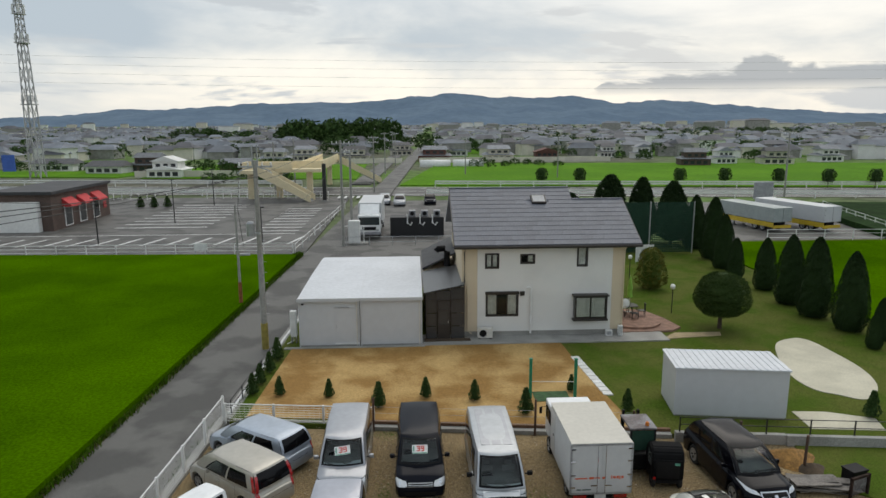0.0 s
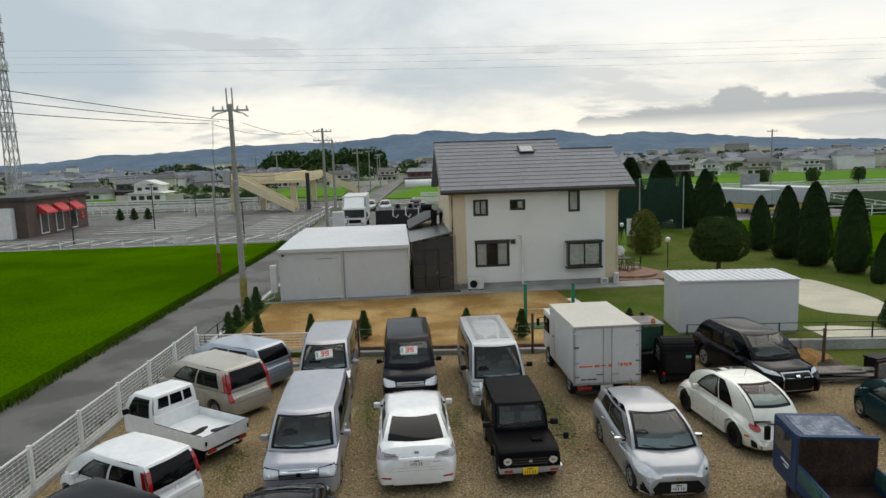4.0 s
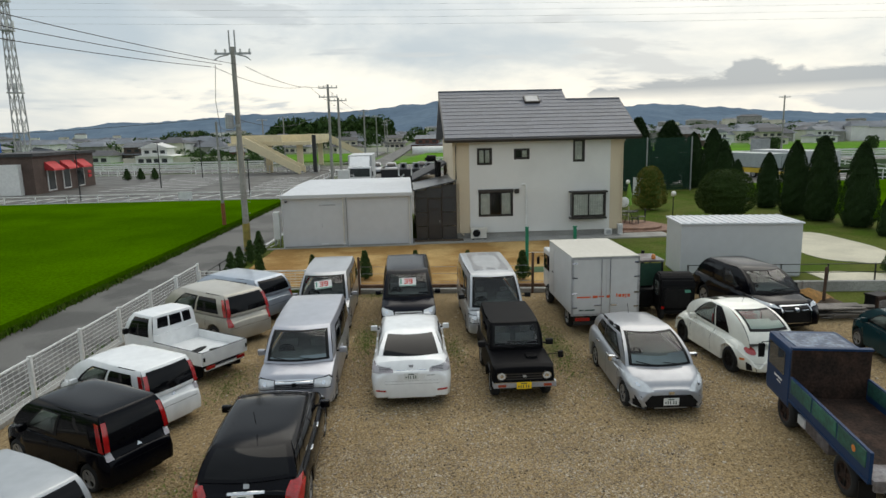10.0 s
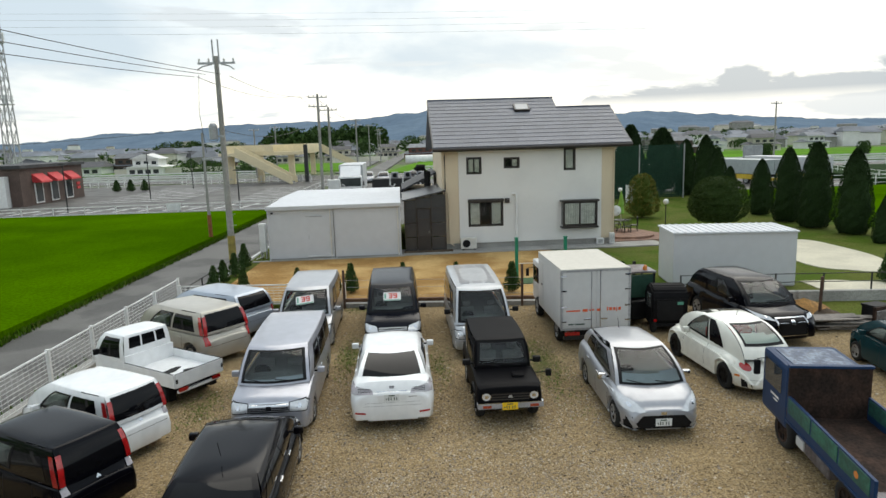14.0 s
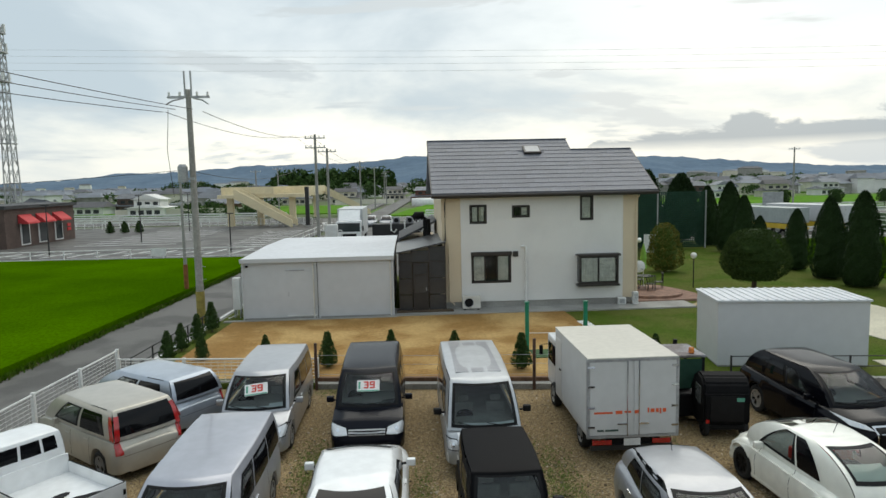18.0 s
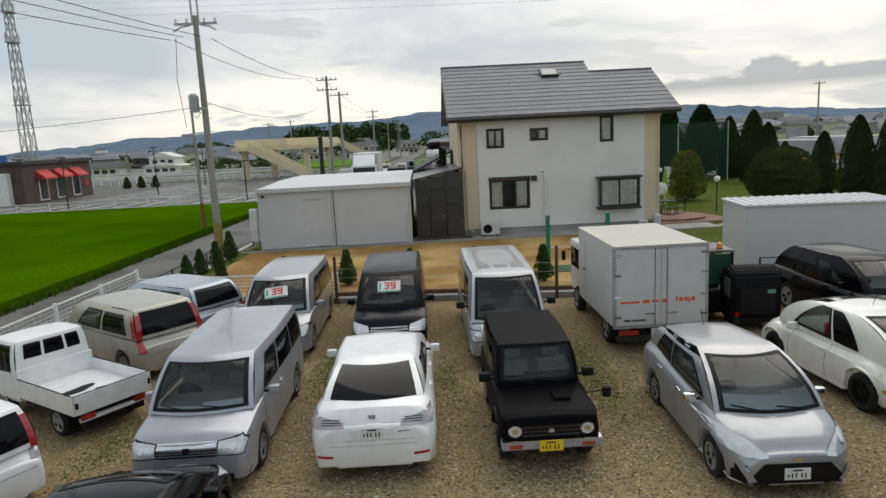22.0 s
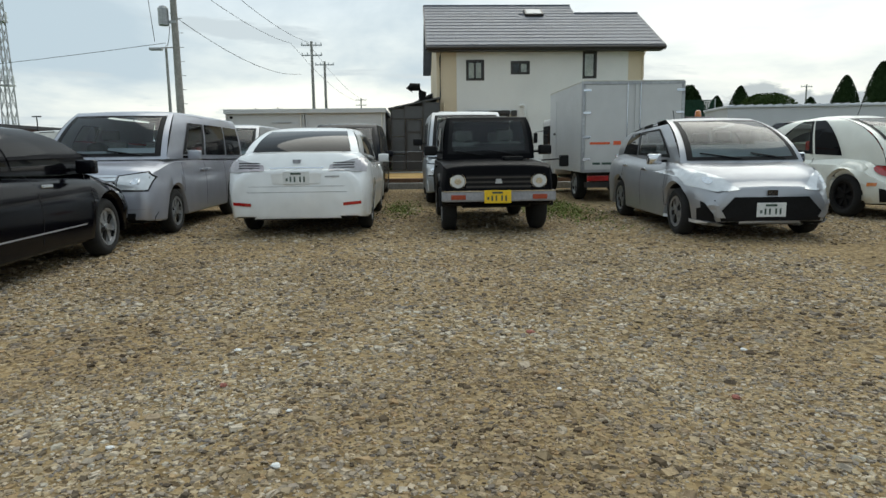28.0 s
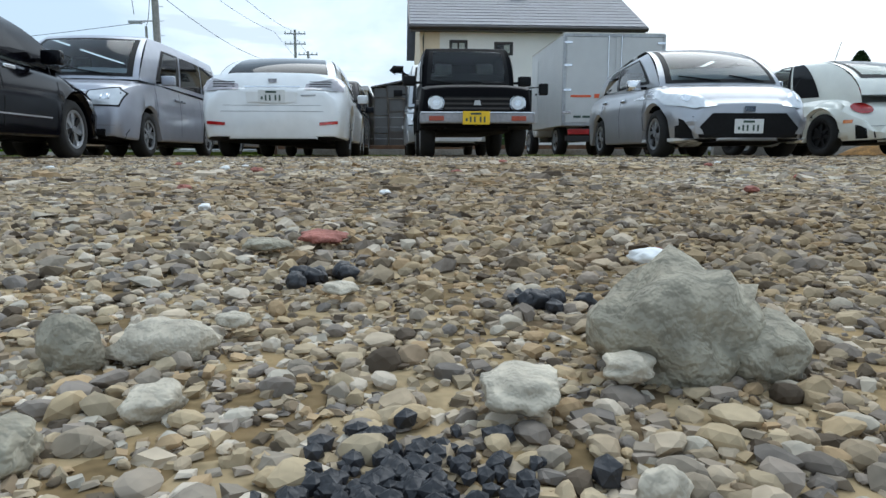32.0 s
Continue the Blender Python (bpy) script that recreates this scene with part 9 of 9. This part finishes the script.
part("roof_seam", tube([(-0.49, -0.47, 1.02), (0.49, -0.47, 1.02)], 0.012, 6), M_BLACK, cc)
part("rear_flap", boxes((-0.36, 0.36, -0.478, -0.462, 0.40, 0.98), bevel=0.006), M_BLACK, cc)
part("side_window", boxes((-0.512, -0.49, -0.25, 0.15, 0.72, 1.12), bevel=0.008), glassy("dull_plastic", (0.10, 0.11, 0.11), 0.25), cc)
part("label_bar", boxes((0.20, 0.36, -0.490, -0.478, 0.86, 0.94)), M_SIGN_GREEN, cc)
part("floor", boxes((-0.48, 0.48, -0.45, 0.55, 0.20, 0.30), bevel=0.02), M_BLACK, cc)
for x, y in ((-0.42, -0.25), (0.42, -0.25), (0.0, 0.5)):
    wheel(cc, x, y, 0.22, 1 if x >= 0 else -1, M_BLACK, 0.12, 5)
part("tail_reflector", boxes((-0.46, -0.38, -0.490, -0.47, 0.36, 0.44)), M_RED, cc)

# scrap beside the wall
rs_ = random.Random(3)
M_PLANK = surf("weathered_plank", (0.30, 0.27, 0.24), 0.85, 0, 0.3, 2, 20, 0.3, spread=0.3)
pile = thing("plank_stack", "untidy stack of grey weathered planks and sheets", "planks", pose(12.8, 19.0, 0, 0, 0, -8))
for k in range(16):
    w_ = rs_.uniform(0.12, 0.3)
    x, y, z = rs_.uniform(-0.45, 0.4), rs_.uniform(-0.15, 0.15), 0.03 + 0.045 * (k // 2)
    o = part("plank", boxes((-w_, w_, -0.75, 0.75, -0.018, 0.018), bevel=0.004), M_PLANK, pile)
    o.matrix_local = pose(x * 0.8, y, z, rs_.uniform(-2, 2), rs_.uniform(-3, 3), 90 + rs_.uniform(-9, 9))
fr_ = thing("steel_frame", "rusty steel frame leaning by the planks", "frame", pose(13.7, 18.5, 0, 0, 0, 20))
for x in (-0.39, 0.39):
    part("upright", boxes((x - 0.03, x + 0.03, -0.04, 0.04, 0, 0.75)), M_RUST, fr_)
part("crossbar", boxes((-0.42, 0.42, -0.03, 0.03, 0.66, 0.74)), M_RUST, fr_)
part("panel", boxes((-0.35, 0.35, 0.03, 0.05, 0.1, 0.6)), M_GREYSTEEL, fr_)
cr = thing("black_crate", "black plastic crate on the scrap heap", "crate", pose(14.0, 19.2, 0, 0, 0, 15))
part("shell", boxes((-0.3, 0.3, -0.22, 0.22, 0, 0.6), bevel=0.03), M_BLACK, cr)
part("rim", boxes((-0.32, 0.32, -0.24, 0.24, 0.56, 0.62), bevel=0.01), M_BLACK, cr)
hv, hf = [], []
for j in range(9):
    for i in range(20):
        a, f = i * math.tau / 20, j / 8
        r = (1 - f) * (0.75 + 0.12 * math.sin(3 * a))
        hv.append((r * 1.3 * math.cos(a), r * math.sin(a), 0.42 * f ** 0.8 + 0.03 * noise.noise(Vector((a * 2, f * 5, 1)))))
for j in range(8):
    for i in range(20):
        a, b = j * 20 + i, j * 20 + (i + 1) % 20
        hf.append((a, b, b + 20, a + 20))
heap = raw("mound", hv, hf, surf("orange_straw", (0.42, 0.22, 0.06), 0.95, 0, 0.4, 6, 35, 0.8), None, True)
heap.matrix_world = pose(12.9, 20.9, 0)
tagged(heap, "low heap of orange-brown straw and soil", "straw heap")
soil = raw("mound", hv, hf, M_EARTH, None, True)
soil.matrix_world = pose(13.2, 20.2, 0) @ Matrix.Scale(0.6, 4)
tagged(soil, "low heap of dark soil beside the planks", "soil heap")

# ---- gravel ----
STONES = [(0.499, 0.404, 0.270), (0.415, 0.343, 0.233), (0.557, 0.458, 0.309), (0.368, 0.311, 0.234), (0.463, 0.368, 0.234), (0.594, 0.500, 0.374), (0.250, 0.225, 0.200), (0.516, 0.404, 0.252), (0.415, 0.358, 0.299), (0.357, 0.275, 0.185), (0.489, 0.356, 0.209), (0.392, 0.332, 0.261), (0.534, 0.430, 0.279), (0.439, 0.357, 0.249), (0.560, 0.510, 0.420), (0.270, 0.235, 0.200), (0.17, 0.135, 0.095), (0.34, 0.295, 0.235), (0.66, 0.58, 0.47), (0.12, 0.095, 0.07), (0.45, 0.37, 0.26)]
M_STONE = islands("crushed_stone", STONES, 0.9, 60, 0.35)
st_n, st_l = M_STONE.node_tree.nodes, M_STONE.node_tree.links
st_co, st_no, st_ra, st_mx = (st_n.new("ShaderNode" + k) for k in ("TexCoord", "TexNoise", "ValToRGB", "Mix"))
st_no.inputs["Scale"].default_value, st_no.inputs["Detail"].default_value = 0.9, 4
st_ra.color_ramp.elements[0].position, st_ra.color_ramp.elements[0].color = 0.38, (0.70, 0.64, 0.57, 1)
st_ra.color_ramp.elements[1].position, st_ra.color_ramp.elements[1].color = 0.6, (1.0, 1.0, 1.0, 1)
st_mx.data_type, st_mx.blend_type = "RGBA", "MULTIPLY"
st_mx.inputs[0].default_value = 1.0
st_old = st_n["Principled BSDF"].inputs["Base Color"].links[0].from_socket
st_l.new(st_co.outputs["Object"], st_no.inputs["Vector"])
st_l.new(st_no.outputs["Fac"], st_ra.inputs["Fac"])
st_l.new(st_old, st_mx.inputs[6])
st_l.new(st_ra.outputs["Color"], st_mx.inputs[7])
st_l.new(st_mx.outputs[2], st_n["Principled BSDF"].inputs["Base Color"])
T8 = np.array([(-1, -1, -0.6), (1, -1, -0.6), (1, 1, -0.6), (-1, 1, -0.6), (-0.7, -0.75, 0.6), (0.75, -0.65, 0.55), (0.7, 0.7, 0.65), (-0.75, 0.7, 0.5)])
F8 = [(0, 1, 5, 4), (1, 2, 6, 5), (2, 3, 7, 6), (3, 0, 4, 7), (4, 5, 6, 7)]
PHI = 1.618
T12 = np.array([(-1, PHI, 0), (1, PHI, 0), (-1, -PHI, 0), (1, -PHI, 0), (0, -1, PHI), (0, 1, PHI), (0, -1, -PHI), (0, 1, -PHI), (PHI, 0, -1), (PHI, 0, 1), (-PHI, 0, -1), (-PHI, 0, 1)]) / 1.9
F12 = [(0, 11, 5), (0, 5, 1), (0, 1, 7), (0, 7, 10), (0, 10, 11), (1, 5, 9), (5, 11, 4), (11, 10, 2), (10, 7, 6), (7, 1, 8), (3, 9, 4), (3, 4, 2), (3, 2, 6), (3, 6, 8), (3, 8, 9), (4, 9, 5), (2, 4, 11), (6, 2, 10), (8, 6, 7), (9, 8, 1)]


# rounder stones for the landing spot
R12, R42, edge42 = [Vector(v).normalized() for v in T12], [Vector(v).normalized() for v in T12], {}
F42 = []
for tri_ in F12:
    mids = []
    for a, b in ((0, 1), (1, 2), (2, 0)):
        key = tuple(sorted((tri_[a], tri_[b])))
        if key not in edge42:
            edge42[key] = len(R42)
            R42.append((R12[key[0]] + R12[key[1]]).normalized())
        mids.append(edge42[key])
    F42 += [(tri_[0], mids[0], mids[2]), (tri_[1], mids[1], mids[0]), (tri_[2], mids[2], mids[1]), tuple(mids)]
T42 = np.array([tuple(v) for v in R42])

FX, FY_ = 0.18, 0.026  # the landing spot


def scatter(n, x0, x1, y0, y1, s0, s1, template, facets, seed, keep=None, lift=0.3):
    rng = np.random.default_rng(seed)
    vs, fs = [], []
    base = 0
    for _ in range(n):
        x, y = rng.uniform(x0, x1), rng.uniform(y0, y1)
        if keep and not keep(x, y) or rng.uniform() > min(x - x0, x1 - x, y1 - y) / 0.5:
            continue
        s = s0 * (s1 / s0) ** (rng.uniform() ** 1.7)
        if len(template) == 42:  # broken faces: a few flat cuts through a rough pebble
            v = template * (1 + rng.normal(0, 0.05, template.shape))
            for _cut in range(5):
                nrm = rng.normal(0, 1, 3)
                nrm /= np.linalg.norm(nrm)
                over = v @ nrm - rng.uniform(0.55, 0.85)
                v = v - np.outer(np.maximum(over, 0), nrm)
        else:
            v = template * (1 + rng.normal(0, 0.25, template.shape))
        v = v * (s * np.array((1.0, rng.uniform(0.6, 1.0), rng.uniform(0.4, 0.75))))
        a, b = rng.uniform(0, math.tau), rng.normal(0, 0.25)
        ca, sa, cb, sb = math.cos(a), math.sin(a), math.cos(b), math.sin(b)
        v = v @ np.array(((1, 0, 0), (0, cb, -sb), (0, sb, cb))) @ np.array(((ca, -sa, 0), (sa, ca, 0), (0, 0, 1)))
        v += (x, y, lift * s)
        vs.append(v)
        fs += [tuple(base + i for i in f) for f in facets]
        base += len(template)
    return np.concatenate(vs).tolist(), fs


def off_lens(x, y):
    return math.hypot(x - 1.43, y - 6.166) > 0.09


def off_foreground(x, y):
    return off_lens(x, y) and not (0.68 < x < 2.28 and 6.03 < y < 7.22)


stuffs = (("landing", 15000, 1.0, 1.58, 6.16, 6.46, 0.0015, 0.0054, T42, F42, 12), ("close", 13000, 0.6, 1.95, 6.40, 7.0, 0.0022, 0.0070, T12, F12, 11), ("near", 26000, 0.1, 2.5, 6.6, 7.75, 0.0025, 0.0095, T8, F8, 1), ("grit", 20000, 0.3, 2.3, 6.6, 7.5, 0.0012, 0.0024, T8, F8, 17), ("grit", 40000, 0.9, 1.65, 6.16, 6.55, 0.0011, 0.0026, T8, F8, 7), ("middle", 40000, -0.8, 3.4, 7.0, 9.45, 0.0042, 0.0135, T8, F8, 2), ("beyond", 22000, -2.4, 5.0, 9.3, 12.6, 0.008, 0.022, T8, F8, 8), ("lot", 14000, -4.2, 8.0, 12.5, 17.5, 0.011, 0.026, T8, F8, 3),
          ("wide", 13000, -7.4, 12.5, 3.0, 24.6, 0.012, 0.03, T8, F8, 4), ("fore", 9000, -3.0, 5.5, 5.2, 10.6, 0.008, 0.022, T8, F8, 6))
for nm, n, x0, x1, y0, y1, s0, s1, tp, fc_, sd_ in stuffs:
    v, f = scatter(n, x0 + FX, x1 + FX, y0 + FY_, y1 + FY_, s0, s1, tp, fc_, sd_, off_lens if y1 < 9.5 else off_foreground, 0.3 if y1 < 7.6 else 0.1)
    tagged(raw("gravel", v, f, M_STONE), "loose crushed stones in tan, grey and brown", "gravel", kind="stuff")


def stone(x, y, size, flat, colour, label, seed, name="stone"):
    rng = np.random.default_rng(seed)
    bm = bmesh.new()
    bmesh.ops.create_icosphere(bm, subdivisions=1 if size < 0.0036 else 3, radius=1)
    for v in bm.verts:
        p = v.co.normalized()
        k = 1 + 0.34 * noise.noise(p * 1.9 + Vector((seed, 0, 0))) + 0.10 * noise.noise(p * 5 + Vector((0, seed, 0))) + 0.03 * noise.noise(p * 14 + Vector((0, seed, 0)))
        v.co = Vector((p.x * size * k, p.y * size * k * rng.uniform(0.72, 0.76), p.z * size * k * flat))
    o = part(name, bm, colour, smooth=size > 0.0036)
    o.matrix_world = pose(x + FX + 0.06 * (y - 6.2), y + FY_, size * flat * 0.45 + (0.005 if flat < 0.45 else 0.0015), 0, 0, seed * 37)
    return tagged(o, label, "stone", "single stones")


M_ROCK = surf("grey_rock", (0.40, 0.36, 0.27), 0.9, 0, 0.22, 25, 160, 0.5)
M_PALE_ROCK = surf("pale_rock", (0.62, 0.55, 0.43), 0.85, 0, 0.2, 30, 180, 0.4)
M_RED_ROCK = surf("red_brick_chip", (0.42, 0.16, 0.12), 0.9, 0, 0.25, 30, 180, 0.4)
M_COAL = surf("black_pebble", (0.03, 0.03, 0.035), 0.55, 0, 0.3, 40, 200, 0.2)
M_SHELL = surf("white_chip", (0.82, 0.82, 0.80), 0.7, 0, 0.08, 30, 150, 0.1)
stone(1.3115, 6.292, 0.0235, 0.72, M_ROCK, "large grey broken stone on the gravel", 1)
stone(1.3288, 6.286, 0.014, 0.6, M_ROCK, "low grey stone beside a larger one", 11)
stone(1.2683, 6.262, 0.0105, 0.34, M_PALE_ROCK, "flat pale elongated stone on the gravel", 2)
stone(1.2251, 6.215, 0.0037, 0.7, M_RED_ROCK, "small red brick chip on the gravel", 3)
stone(1.1620, 6.300, 0.0085, 0.95, M_ROCK, "grey angular stone on the gravel", 4)
stone(1.1826, 6.306, 0.0125, 0.5, M_PALE_ROCK, "flat pale stone on the gravel", 5)
stone(1.2936, 6.274, 0.0072, 0.4, M_PALE_ROCK, "pale rounded stone on the gravel", 6)
stone(1.1949, 6.269, 0.007, 0.5, M_PALE_ROCK, "pale rounded stone on the gravel", 7)
stone(1.1889, 6.501, 0.017, 0.22, M_RED_ROCK, "flat reddish slab in the gravel", 8)
stone(1.1656, 6.474, 0.013, 0.25, M_ROCK, "flat grey slab in the gravel", 9)
stone(1.1792, 6.246, 0.0085, 0.6, M_ROCK, "grey angular stone on the gravel", 12)
stone(1.2181, 6.365, 0.008, 0.25, M_PALE_ROCK, "cream stone on the gravel", 13)
stone(1.1947, 6.322, 0.0055, 0.4, M_PALE_ROCK, "pale rounded stone on the gravel", 14)
stone(1.2853, 6.228, 0.0042, 0.8, M_PALE_ROCK, "pale rounded stone on the gravel", 15)
stone(1.2643, 6.212, 0.005, 0.6, M_PALE_ROCK, "pale rounded stone on the gravel", 16)
stone(1.2780, 6.234, 0.0034, 0.9, M_COAL, "round shiny black stone on the gravel", 17)
for k, (x, y, s) in enumerate(((0.91, 7.05, 0.010), (1.65, 6.94, 0.012), (1.36, 6.45, 0.003), (0.78, 7.9, 0.020), (1.30, 7.75, 0.014), (1.95, 7.35, 0.014), (2.3, 8.6, 0.02), (0.2, 8.9, 0.02), (1.6, 9.6, 0.025))):
    stone(x, y, s, 0.4, M_RED_ROCK, "small red brick chip on the gravel", 40 + k)
for k, (x, y, s) in enumerate(((1.3467, 6.421, 0.0095), (1.19, 6.92, 0.008), (1.05, 6.72, 0.007), (0.62, 8.15, 0.018), (0.02, 8.32, 0.014), (0.55, 8.6, 0.012), (1.62, 8.75, 0.012), (2.6, 9.2, 0.018), (0.1, 9.4, 0.02), (3.1, 8.5, 0.014))):
    stone(x, y, s, 0.4, M_SHELL, "small bright white chip in the gravel", 20 + k, "white_chip")
rk = np.random.default_rng(9)
for k in range(240):
    cx, cy, sx, sy, big_ = ((1.246, 6.230, 0.0085, 0.011, 0.0027) if k < 216 else (1.201, 6.403, 0.007, 0.006, 0.005) if k < 230 else (1.286, 6.352, 0.006, 0.005, 0.005))
    stone(cx + rk.normal(0, sx), cy + rk.normal(0, sy), rk.uniform(0.4, 1.0) * big_, 0.8, M_COAL, "small shiny black pebble in a dark patch", 60 + k, "black_pebble")

# weeds that come through the gravel
M_WEED = islands("weed_leaf", [(0.14, 0.18, 0.045), (0.18, 0.21, 0.06), (0.19, 0.19, 0.07), (0.11, 0.15, 0.035)], 0.9)
rw = np.random.default_rng(14)
WV, WF = [], []
for cx, cy, rx, ry, n in ((3.75, 17.3, 0.55, 2.2, 2600), (-1.2, 18.6, 0.4, 1.6, 1600), (-4.2, 15.6, 0.5, 1.2, 700), (-3.6, 10.9, 0.8, 1.0, 800), (1.15, 17.5, 0.3, 1.5, 600), (6.6, 18.3, 0.4, 1.2, 500), (-1.1, 23.6, 0.8, 0.5, 500), (8.9, 13.4, 0.6, 1.0, 400)):
    for _ in range(n):
        x, y, a, h = cx + rx * rw.normal(0, 0.5), cy + ry * rw.normal(0, 0.5), rw.uniform(0, 6.28), rw.uniform(0.012, 0.04)
        k, w = len(WV), rw.uniform(0.010, 0.022)
        dx, dy = math.cos(a), math.sin(a)
        WV += [(x - dy * w, y + dx * w, 0.001), (x + dy * w, y - dx * w, 0.001), (x + dx * h * 1.3, y + dy * h * 1.3, h)]
        WF.append((k, k + 1, k + 2))
tagged(raw("weeds", WV, WF, M_WEED), "sparse low green weeds growing through the gravel", "weeds", kind="stuff")

# ragged grass along the edges of the lane
rv = np.random.default_rng(21)
VV, VF = [], []
for x0, x1, y0, y1, n, h0 in ((-12.15, -11.72, -6, 58, 12000, 0.20), (-8.3, -7.95, 6, 25, 700, 0.14), (-7.6, -7.3, 26, 33, 500, 0.2), (-12.2, -11.7, 57, 58.5, 700, 0.4)):
    for _ in range(n):
        x, y = rv.uniform(x0, x1) + 0.12 * math.sin(rv.uniform(y0, y1) * 1.7), rv.uniform(y0, y1)
        a, h, w = rv.uniform(0, 6.28), h0 * rv.uniform(0.4, 1.2), rv.uniform(0.02, 0.05)
        k, dx, dy = len(VV), math.cos(a), math.sin(a)
        VV += [(x - dy * w, y + dx * w, -0.12), (x + dy * w, y - dx * w, -0.12), (x + dx * h * 0.6, y + dy * h * 0.6, -0.06 + h)]
        VF.append((k, k + 1, k + 2))
tagged(turned(raw("verge_grass", VV, VF, islands("verge_blade", [(0.062, 0.140, 0.004), (0.07, 0.150, 0.006), (0.055, 0.12, 0.004), (0.10, 0.13, 0.02)], 0.9)), lane_turn), "ragged green grass along the lane edge", "grass", kind="stuff")

# ---- the plan grown to full size ----
bpy.context.view_layer.update()
for ob in [o for o in scene.objects if o.parent is None and o.type in {"MESH", "EMPTY"}]:
    ob.matrix_world = Matrix.Scale(GROW, 4) @ ob.matrix_world
